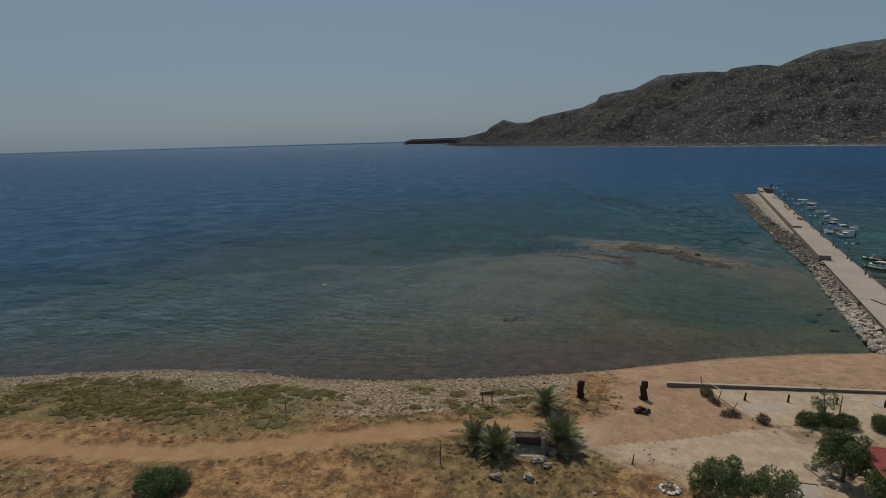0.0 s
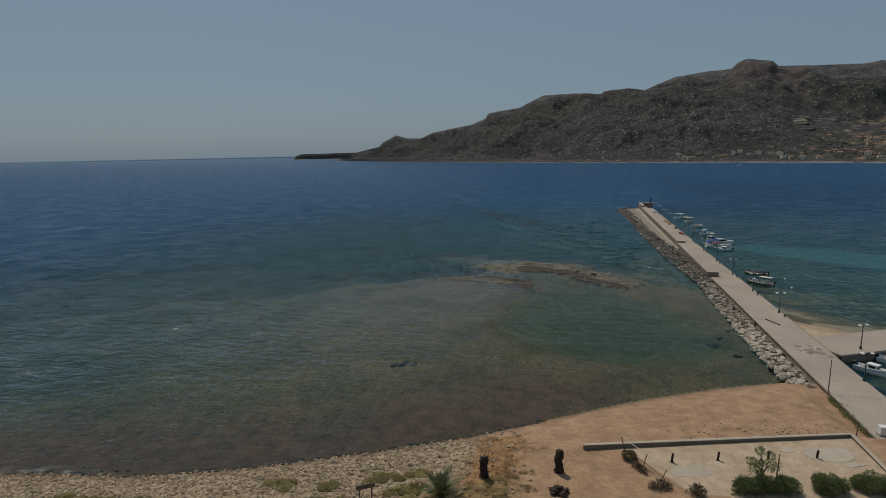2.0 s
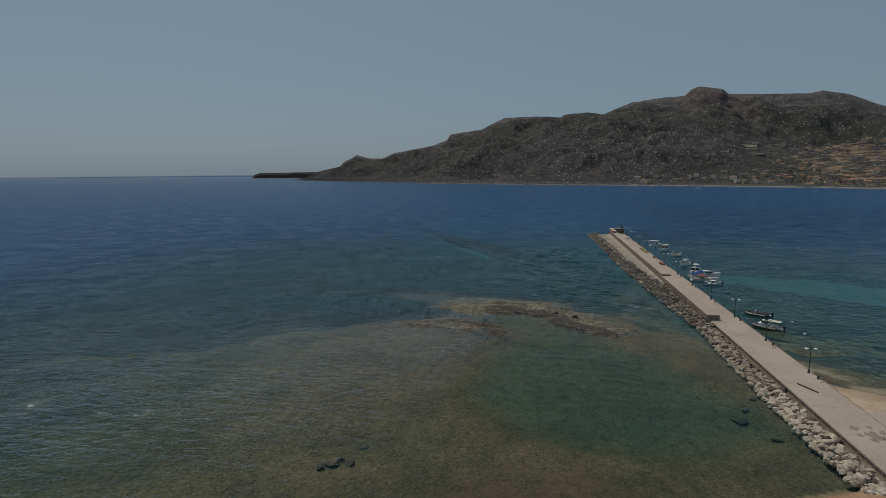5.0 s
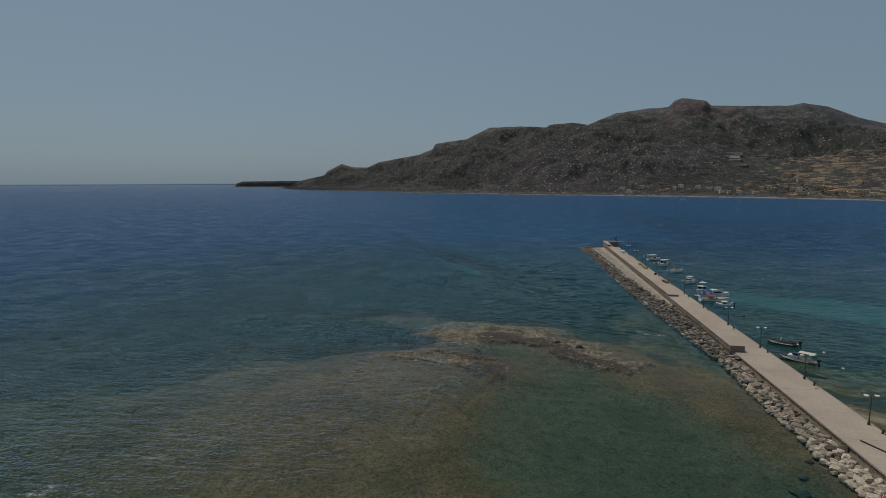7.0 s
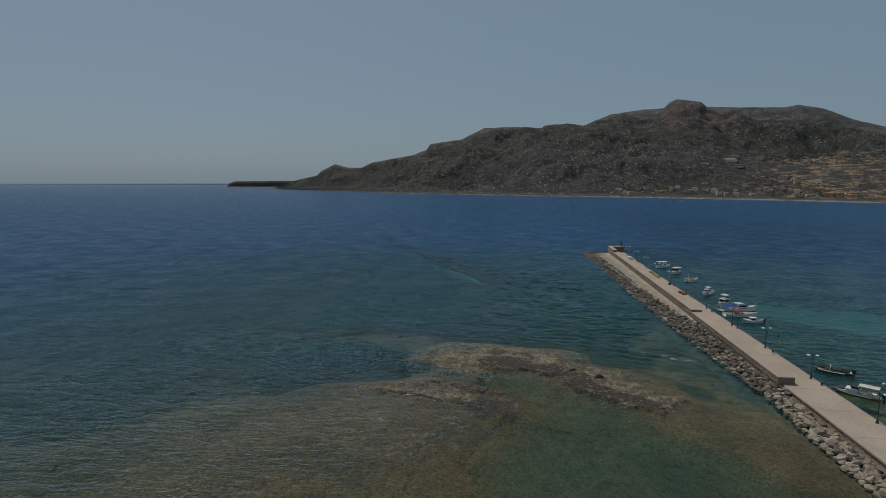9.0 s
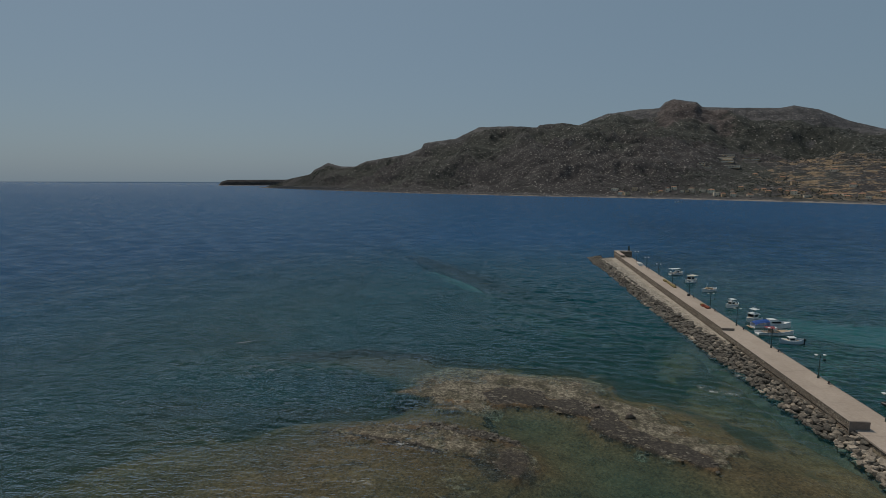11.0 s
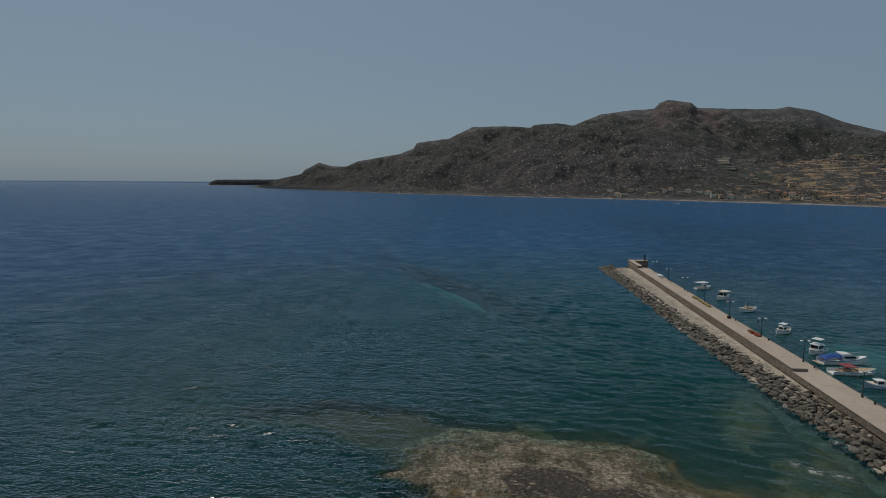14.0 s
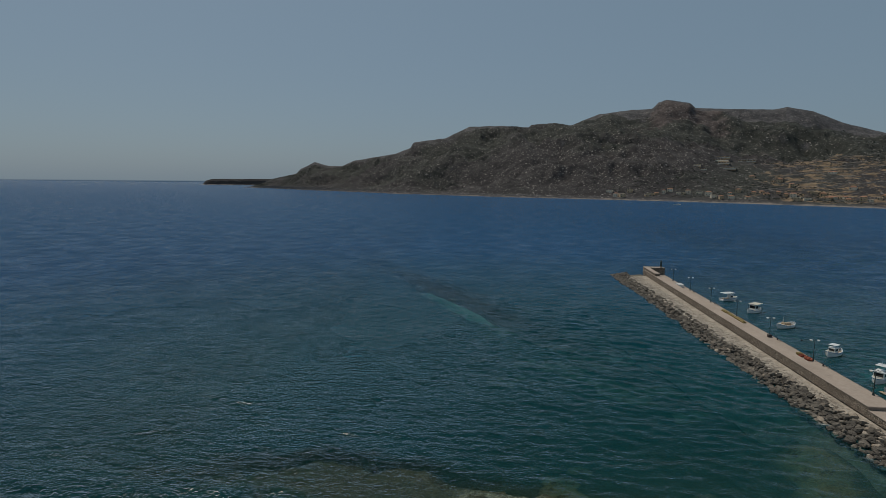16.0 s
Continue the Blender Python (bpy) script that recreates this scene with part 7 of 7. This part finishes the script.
def concrete_skin(x, y, pts_r, seed, label):
    rng = np.random.RandomState(seed)
    b = bmesh.new()
    n, lump = 56, rng.rand(9)
    rim = []
    for k in range(n):
        w = k / n * 9
        q = 0.55 + 0.5 * (lump[int(w)] * (1 - w % 1) + lump[(int(w) + 1) % 9] * (w % 1)) + 0.12 * rng.rand()
        rim.append((pts_r[0] * q * math.cos(k * 6.283 / n), pts_r[1] * q * math.sin(k * 6.283 / n)))
    top, hub = [b.verts.new((p, q, 0)) for p, q in rim], b.verts.new((0, 0, 0))
    low = [b.verts.new((p * 1.04, q * 1.04, -0.08)) for p, q in rim]
    for k in range(n):
        b.faces.new((hub, top[k], top[(k + 1) % n]))
        b.faces.new((top[k], low[k], low[(k + 1) % n], top[(k + 1) % n]))
    ob = part("concrete_patch", b, M_WHITECON)
    ob.matrix_world = pose(x, y, gz(x, y) + 0.035, 0, 0, 15)
    tagged(ob, label, "patch", "concrete patches in the yard")


concrete_skin(24.3, 71.4, (3.2, 1.9), 1, "broken pale concrete floor in the sandy yard")
concrete_skin(20.8, 71.6, (1.0, 0.5), 2, "small pale concrete patch in the yard")
concrete_skin(10.8, 66.0, (2.3, 1.3), 3, "pale concrete patch beside the fence")
concrete_skin(26.0, 69.8, (1.2, 0.4), 4, "cracked pale concrete strip in the yard")


def slab(x, y, yaw, sx, sy, label):
    ob = thing("concrete_slab", x, y, gz(x, y), yaw, label, "slab")
    part("top", box(-sx / 2, sx / 2, -sy / 2, sy / 2, -0.1, 0.16, 0.03), M_WHITECON, ob)
    part("edge", box(-sx / 2 - 0.1, sx / 2 + 0.1, sy / 2 + 0.004, sy / 2 + 0.16, -0.1, 0.22, 0.02), M_CONCRETE_DARK, ob)


slab(11.6, 49.3, 8, 3.2, 4.0, "pale concrete slab among the trees")
slab(14.0, 53.2, -58, 3.4, 1.1, "pale concrete path strip beside a tree")


def red_house():
    """A low house of which the camera sees the red sheet roof, edge on to the track."""
    ob = thing("house", 21.2, 52.0, 1.6, 2, "low house with a red ribbed metal roof", "house")
    part("wall", box(-4.0, 9.0, -3.6, 3.2, 0, 2.6, 0.03), M_WALLW, ob)
    n = 26
    y0, y1, z0, z1 = -4.2, 3.8, 3.5, 2.75
    for i in range(n):
        a, b_ = y0 + (y1 - y0) * i / n, y0 + (y1 - y0) * (i + 1) / n
        za, zb = z0 + (z1 - z0) * i / n, z0 + (z1 - z0) * (i + 1) / n
        b = bmesh.new()
        prof = [(a, za), (a + 0.10, za + 0.055), (a + 0.19, za + 0.055), (b_, zb), (b_, zb - 0.03), (a, za - 0.03)]
        l = [b.verts.new((-4.5, p, q)) for p, q in prof]
        r = [b.verts.new((9.5, p, q)) for p, q in prof]
        for k in range(6):
            b.faces.new((l[k], l[(k + 1) % 6], r[(k + 1) % 6], r[k]))
        b.faces.new(l[::-1])
        b.faces.new(r)
        bmesh.ops.recalc_face_normals(b, faces=list(b.faces))
        part("roof_rib", b, M_TILE, ob)
    part("window", box(-2.0, -0.8, 3.17, 3.26, 1.0, 2.1, 0.02), M_GLASS, ob)
    part("door", box(0.8, 1.7, 3.17, 3.26, 0.0, 2.05, 0.02), M_WOOD, ob)


red_house()


def utility():
    ob = thing("utility_box", 32.4, 77.4, 1.3, 0, "white metal utility cabinet at the pier root", "cabinet")
    part("body", box(-0.6, 0.6, -0.35, 0.35, 0.1, 1.05, 0.03), M_WHITE, ob)
    part("plinth", box(-0.65, 0.65, -0.4, 0.4, -0.3, 0.1, 0.02), M_CONCRETE_DARK, ob)
    d = part("door", box(-0.55, -0.02, -0.375, -0.352, 0.16, 1.0, 0.005), M_WHITE, ob)
    part("handle", box(-0.14, -0.1, -0.41, -0.376, 0.5, 0.7, 0.005), M_DARKSTEEL, d)
    for k, (x, y) in enumerate(((33.0, 75.6), (34.4, 75.4))):
        o = thing("waste_bin", x, y, 1.3 if x > 31.3 else 1.6, 5, "dark green wheeled waste bin at the pier root", "bin", "waste bins")
        b = bmesh.new()
        bmesh.ops.create_cone(b, cap_ends=True, segments=4, radius1=0.55, radius2=0.72, depth=1.05, matrix=Matrix.Translation((0, 0, 0.62)) @ Matrix.Rotation(radians(45), 4, "Z"))
        part("body", b, M_GREENPOLE, o)
        part("lid", box(-0.56, 0.56, -0.58, 0.56, 1.16, 1.26, 0.04), M_BLACK, o)
        for s in (-0.4, 0.4):
            part("wheel", tube([(s - 0.05, 0.42, 0.1), (s + 0.05, 0.42, 0.1)], 0.1, 10), M_BLACK, o)


utility()


# ---------------------------------------------------------------- plants
def leaf_cloud(name, centres, radii, per, size, mat, parent, seed, flat=1.0, label=""):
    """Leaves, each a bent pair of triangles, gathered in lumps round the given centres."""
    rng = np.random.RandomState(seed)
    vs, fs, base = [], [], 0
    for c, r in zip(centres, radii):
        d = rng.normal(size=(per, 3))
        d /= np.linalg.norm(d, axis=1)[:, None]
        p = np.array(c) + d * (r * rng.uniform(0.55, 1.08, per))[:, None] * np.array((1, 1, flat))
        t = d + rng.normal(size=(per, 3)) * 0.7
        t /= np.linalg.norm(t, axis=1)[:, None]
        u = np.cross(t, rng.normal(size=(per, 3)))
        u /= np.linalg.norm(u, axis=1)[:, None]
        s = size * rng.uniform(0.6, 1.3, per)[:, None]
        q = np.stack((p - u * s * 0.35, p + t * s * 0.5 + np.cross(t, u) * s * 0.12, p + u * s * 0.35, p + t * s), 1).reshape(-1, 3)
        i = np.arange(per)[:, None] * 4 + base
        fs.append(np.concatenate((i + np.array((0, 1, 3)), i + np.array((1, 2, 3))), 0))
        vs.append(q)
        base += 4 * per
    V, F = np.concatenate(vs), np.concatenate(fs)
    me = bpy.data.meshes.new(name)
    me.from_pydata(V.tolist(), [], F.tolist())
    me.update()
    me.materials.append(mat)
    ob = new(name, me)
    if parent is not None:
        ob.parent = parent
    if label:
        ob["label"] = label
    return ob


def bush(name, x, y, w, d, h, mat, label, category, group, seed, yaw=0.0, leaf=0.2, per=190, lumps=24):
    ob = thing(name, x, y, gz(x, y) - 0.05, yaw, label, category, group)
    rng = np.random.RandomState(seed)
    cs, rs = [], []
    for k in range(lumps):
        a, e = rng.uniform(0, 6.28), rng.uniform(0.0, 1.0) ** 0.7
        rr = math.sqrt(rng.uniform(0.15, 1.0)) * (1 - 0.5 * e * e)
        cs.append((w / 2 * rr * math.cos(a) * 0.8, d / 2 * rr * math.sin(a) * 0.8, h * (0.25 + 0.52 * e)))
        rs.append(min(w, d, h) * rng.uniform(0.26, 0.42))
    leaf_cloud("foliage", cs, rs, per, leaf, mat, ob, seed)
    b = bmesh.new()
    for k in range(7):
        a = k * 0.9
        tube([(0.1 * math.cos(a), 0.1 * math.sin(a), 0), (w * 0.28 * math.cos(a), d * 0.28 * math.sin(a), h * 0.6)], [0.05, 0.02], 5, b)
    part("stems", b, M_BRANCH, ob)
    return ob


H = "clipped hedge bushes"
bush("hedge_bush", 14.3, 63.3, 2.6, 2.0, 1.3, M_LEAF, "low dark green clipped bush beside the yard", "bush", H, 1, 8)
bush("hedge_bush", 16.2, 63.8, 3.0, 2.2, 1.4, M_LEAF, "dark green clipped bush under a small tree", "bush", H, 2, 8)
bush("hedge_bush", 18.0, 64.2, 2.4, 2.0, 1.3, M_LEAF, "dark green clipped bush beside a post", "bush", H, 3, 8)
bush("hedge_bush", 21.6, 64.8, 3.6, 2.4, 1.5, M_LEAF, "broad rounded dark green hedge bush", "bush", H, 4, 8, per=260)
bush("hedge_bush", 25.6, 65.6, 4.2, 2.4, 1.5, M_LEAF, "long rounded dark green hedge bush", "bush", H, 5, 8, per=260)
bush("dry_bush", 7.0, 62.7, 2.8, 1.2, 0.6, M_BRANCH, "tangled brown dead brush by the fence", "bush", "dead brush", 6, 20, 0.26, 26, 16)
bush("dry_bush", 10.1, 62.2, 1.4, 1.0, 0.9, M_BRANCH, "brown withered bush by the track", "bush", "dead brush", 7, 0, 0.25, 26, 16)
bush("dry_bush", 5.6, 65.6, 0.9, 3.4, 0.5, M_BRANCH, "brown tangled brush against the wall", "bush", "dead brush", 8, 30, 0.24, 26, 16)
bush("dry_bush", 4.8, 67.3, 1.5, 1.2, 0.9, M_DRYLEAF, "olive brown creeper over the end of the wall", "bush", "dead brush", 9, 30, 0.2, 80)
bush("shrub", -42.0, 30.2, 6.6, 4.0, 1.7, M_LEAF2, "round bright green shrub beside the track", "shrub", "", 10, 20, 0.22, 420, 34)


def tree(x, y, h, spread, trunk_h, mat, label, seed, leaf=0.2, per=260, lumps=26, drop=0.0, limbs=7):
    ob = thing("tree", x, y, gz(x, y) - 0.05, 0, label, "tree", "trees by the yard")
    rng = np.random.RandomState(seed)
    b = tube([(0, 0, 0), (0.08, 0.05, trunk_h * 0.5), (0.0, 0.12, trunk_h)], [0.2, 0.15, 0.13], 9)
    part("trunk", b, M_BRANCH, ob)
    cs, rs = [], []
    lb = bmesh.new()
    for k in range(lumps):
        a, e = rng.uniform(0, 6.28), rng.rand()
        rr = spread * math.sqrt(rng.uniform(0.1, 1)) * (1 - 0.35 * e)
        c = (rr * math.cos(a), rr * math.sin(a), trunk_h + drop + (h - trunk_h - drop) * e)
        cs.append(c)
        rs.append(spread * rng.uniform(0.15, 0.34))
        if k < limbs:
            tube([(0, 0.12, trunk_h * 0.95), (c[0] * 0.5, c[1] * 0.5 + 0.05, (trunk_h + c[2]) / 2 + 0.1), c], [0.09, 0.055, 0.02], 6, lb)
    part("limbs", lb, M_BRANCH, ob)
    leaf_cloud("crown", cs, rs, per, leaf, mat, ob, seed + 5)
    return ob


tree(16.0, 64.3, 3.4, 1.7, 1.5, M_LEAF2, "small sparse green tree over the hedge", 51, 0.2, 90, 16)
tree(15.2, 53.4, 4.2, 1.9, 1.5, M_LEAF, "leafy green tree beside the red-roofed house", 52, 0.26, 230, 34)
tree(14.9, 56.2, 3.2, 1.3, 1.2, M_LEAF, "slim leafy green tree by the track", 53, 0.24, 110, 18)
tree(17.2, 49.6, 3.4, 1.9, 1.5, M_LEAF, "dense green tree behind the red-roofed house", 54, 0.26, 200, 28)
tree(4.9, 46.2, 3.8, 2.4, 1.2, M_LEAF, "broad dark green tree beside the track", 55, 0.25, 230, 36, -0.5)
tree(8.6, 46.2, 3.2, 2.2, 1.2, M_LEAF, "dark green tree beside a concrete slab", 56, 0.25, 220, 32, -0.5)


def white_shrub():
    ob = thing("white_planter", 1.0, 46.6, gz(1.0, 46.6), 0, "white painted stones ringed round a small plant", "planter")
    rng = np.random.RandomState(9)
    for k in range(12):
        a = k * 6.283 / 12
        o = part("stone", hull_rock(rng, 0.26, 0.22, 0.2, 14), M_WHITE, ob)
        o.location = (0.75 * math.cos(a), 0.6 * math.sin(a), 0.12)
    leaf_cloud("plant", [(0, 0, 0.25)], [0.4], 160, 0.16, M_LEAF2, ob, 3)
    o2 = thing("white_pillar", 6.6, 49.0, gz(6.6, 49.0), 0, "small white gate pillar with a dark cap", "pillar")
    part("shaft", box(-0.2, 0.2, -0.2, 0.2, 0, 0.8, 0.03), M_WHITE, o2)
    part("cap", tube([(0, 0, 0.8), (0, 0, 1.5)], [0.1, 0.08], 8), M_WOOD, o2)


white_shrub()


def creeper():
    ob = thing("creeper", 31.25, 81.6, 1.15, 0, "green creeper hanging along the pier root wall", "creeper")
    rng = np.random.RandomState(15)
    cs = [(0.15 * math.sin(k) - 0.15 + 0.012 * k, -5 + k * 0.55, -0.15 + 0.15 * math.sin(k * 2.3)) for k in range(20)]
    leaf_cloud("foliage", cs, [rng.uniform(0.3, 0.6) for _ in cs], 90, 0.18, M_LEAF2, ob, 4, 0.6)
    part("stems", tube([(0, -6.5, -0.4), (0, 0, -0.3), (0.1, 5.5, -0.4)], 0.04, 5), M_BRANCH, ob)


creeper()


def low_plants():
    """Mats of green shore plants, tufts of dry grass, beach stones and washed-up weed."""
    rng = np.random.RandomState(61)
    mats = [(-20.8, 55.0, 1.9), (-19.4, 54.2, 1.2), (-17.6, 55.6, 1.3), (-16.0, 57.6, 1.1), (-15.4, 59.2, 0.8), (-39.6, 51.6, 1.8), (-37.6, 52.2, 1.4), (-41.6, 52.4, 1.4), (-47.3, 50.6, 1.2),
            (-43.6, 51.8, 1.1), (-23.5, 58.0, 0.8), (-28.5, 57.5, 1.0), (-18.5, 60.5, 0.6)]
    for _ in range(230):
        x = rng.uniform(-92, -40)
        y = shore_y(x) - rng.uniform(5.5, 17)
        if fbm(np.array([x * 0.11]), np.array([y * 0.16]), 3, 91)[0] > 0.47:
            mats.append((x, y, rng.uniform(0.5, 1.6)))
    for _ in range(14):
        x = rng.uniform(-42, -14)
        y = shore_y(x) - rng.uniform(5.5, 12)
        mats.append((x, y, rng.uniform(0.25, 0.7)))
    domes = dome_arrays(rng)
    pl, cs, rs = [], [], []
    for x, y, r in mats:
        for _ in range(int(5 * r) + 2):
            a, d = rng.uniform(0, 6.28), r * math.sqrt(rng.rand())
            xx, yy, q = x + d * math.cos(a) * 1.5, y + d * math.sin(a) * 0.8, rng.uniform(0.3, 0.75)
            g = gz(xx, yy)
            pl.append((xx, yy, g - 0.03, q * rng.uniform(1.0, 1.5), q, q * rng.uniform(0.25, 0.4), rng.uniform(-0.4, 0.6)))
            cs.append((xx, yy, g + 0.03))
            rs.append(q * 0.95)
    tagged(scatter_mesh("shore_plants", domes, pl, M_MAT, True), "low olive green cushions of shore plants", "plants", kind="stuff")
    m = leaf_cloud("shore_plant_leaves", cs, rs, 110, 0.15, M_MATLEAF, None, 63, 0.42)
    tagged(m, "small olive leaves over the cushions of shore plants", "plants", kind="stuff")
    # dry cushions and tufts
    pl, cs, rs = [], [], []
    for _ in range(5200):
        x, y = rng.uniform(-85, 16), rng.uniform(24, 66)
        o = -(y - float(shore_y(x))) * 0.86
        if o < 9 or float(line_distance(np.array([x]), np.array([y]), LANE)[0]) < 2.4 or float(inside(np.array([x]), np.array([y]), LOT)[0]) > -0.5 or (x > -4 and o < 20):
            continue
        if fbm(np.array([x * 0.09]), np.array([y * 0.09]), 4, 65)[0] < rng.uniform(0.36, 0.62):
            continue
        q = rng.uniform(0.07, 0.24) * (1.9 if rng.rand() > 0.93 else 1)
        if rng.rand() < 0.4:
            pl.append((x, y, gz(x, y) - 0.02, q * rng.uniform(1.0, 1.7), q, q * rng.uniform(0.2, 0.4), rng.uniform(-0.3, 0.7)))
        cs.append((x, y, gz(x, y) + 0.02))
        rs.append(q * 1.05)
    # larger dark hummocks along the track and the slope under it
    for _ in range(240):
        x, y = rng.uniform(-84, -12), rng.uniform(26, 54)
        o, away = -(y - float(shore_y(x))) * 0.86, float(line_distance(np.array([x]), np.array([y]), LANE)[0])
        if o < 11 or away < 1.8 or rng.rand() > np.interp(away, [2, 5, 12], [0.9, 0.55, 0.25]):
            continue
        q = rng.uniform(0.14, 0.36)
        pl.append((x, y, gz(x, y) - 0.03, q * rng.uniform(1.1, 1.7), q * 0.85, q * rng.uniform(0.25, 0.42), rng.uniform(0.1, 0.7)))
    tagged(scatter_mesh("dry_cushions", domes, pl, M_DRY, True), "dry brown cushion plants on the shore", "plants", kind="stuff")
    m = leaf_cloud("dry_tufts", cs, rs, 48, 0.13, M_DRYLEAF, None, 67, 0.5)
    tagged(m, "tufts of dry brown grass on the shore", "grass", kind="stuff")
    # beach stones
    shapes = rock_arrays(rng, 10, 11)
    pl = []
    for _ in range(20000):
        x = rng.uniform(-95, -6)
        o = rng.uniform(-0.3, 13) ** 1.0
        if o > 6 and rng.rand() > np.interp(o, [6, 13], [0.9, 0.15]):
            continue
        if x > -16 and rng.rand() > np.interp(x, [-16, -6], [0.9, 0.1]):
            continue
        y = float(shore_y(x)) - o / 0.86
        s = rng.uniform(0.05, 0.15) * (1.8 if rng.rand() > 0.94 else 1)
        pl.append((x, y, s * 0.3, s * 1.3, s, s * 0.7, rng.uniform(0, 6.28)))
    zz = ground_height(np.array([p[0] for p in pl]), np.array([p[1] for p in pl]))
    pl = [(p[0], p[1], p[2] + float(z), *p[3:]) for p, z in zip(pl, zz)]
    tagged(scatter_mesh("beach_stones", shapes, pl, M_PEBBLE), "pale and brown beach stones above the water line", "stones", kind="stuff")
    pl = []
    for _ in range(9000):
        x, y = rng.uniform(-80, 2), rng.uniform(24, 60)
        o = -(y - float(shore_y(x))) * 0.86
        if o < 12 or float(line_distance(np.array([x]), np.array([y]), LANE)[0]) < 1.9:
            continue
        if fbm(np.array([x * 0.08]), np.array([y * 0.12]), 3, 95)[0] < rng.uniform(0.4, 0.7):
            continue
        s = rng.uniform(0.04, 0.13) * (2.2 if rng.rand() > 0.97 else 1)
        pl.append((x, y, gz(x, y) + s * 0.2, s * 1.3, s, s * 0.7, rng.uniform(0, 6.28)))
    tagged(scatter_mesh("field_stones", shapes, pl, M_PEBBLE), "scattered field stones beside the dirt track", "stones", kind="stuff")
    # washed-up weed: a dark line at the water's edge, and strewn lumps on the sand
    pl = []
    for _ in range(900):
        x = rng.uniform(-95, -4)
        if fbm(np.array([x * 0.1]), np.array([1.0]), 3, 97)[0] < rng.uniform(0.3, 0.6):
            continue
        y = float(shore_y(x)) - rng.uniform(-0.5, 0.5)
        s = rng.uniform(0.1, 0.3)
        pl.append((x, y, max(gz(x, y), -0.1) + 0.02, s * 2.2, s, s * 0.35, rng.uniform(0.2, 0.8)))
    for _ in range(90):
        t = rng.rand()
        x = 10 + 18 * t + rng.normal() * 0.8
        y = 72.4 + 4.0 * t + abs(rng.normal()) * 1.5
        s = rng.uniform(0.03, 0.12) * (1.6 if rng.rand() > 0.9 else 1)
        pl.append((x, y, gz(x, y) + 0.01, s * 1.6, s, s * 0.4, rng.uniform(0, 0.6)))
    tagged(scatter_mesh("washed_up_weed", shapes, pl, M_WEED), "dark dried seaweed along the water line and on the sand", "seaweed", kind="stuff")


low_plants()
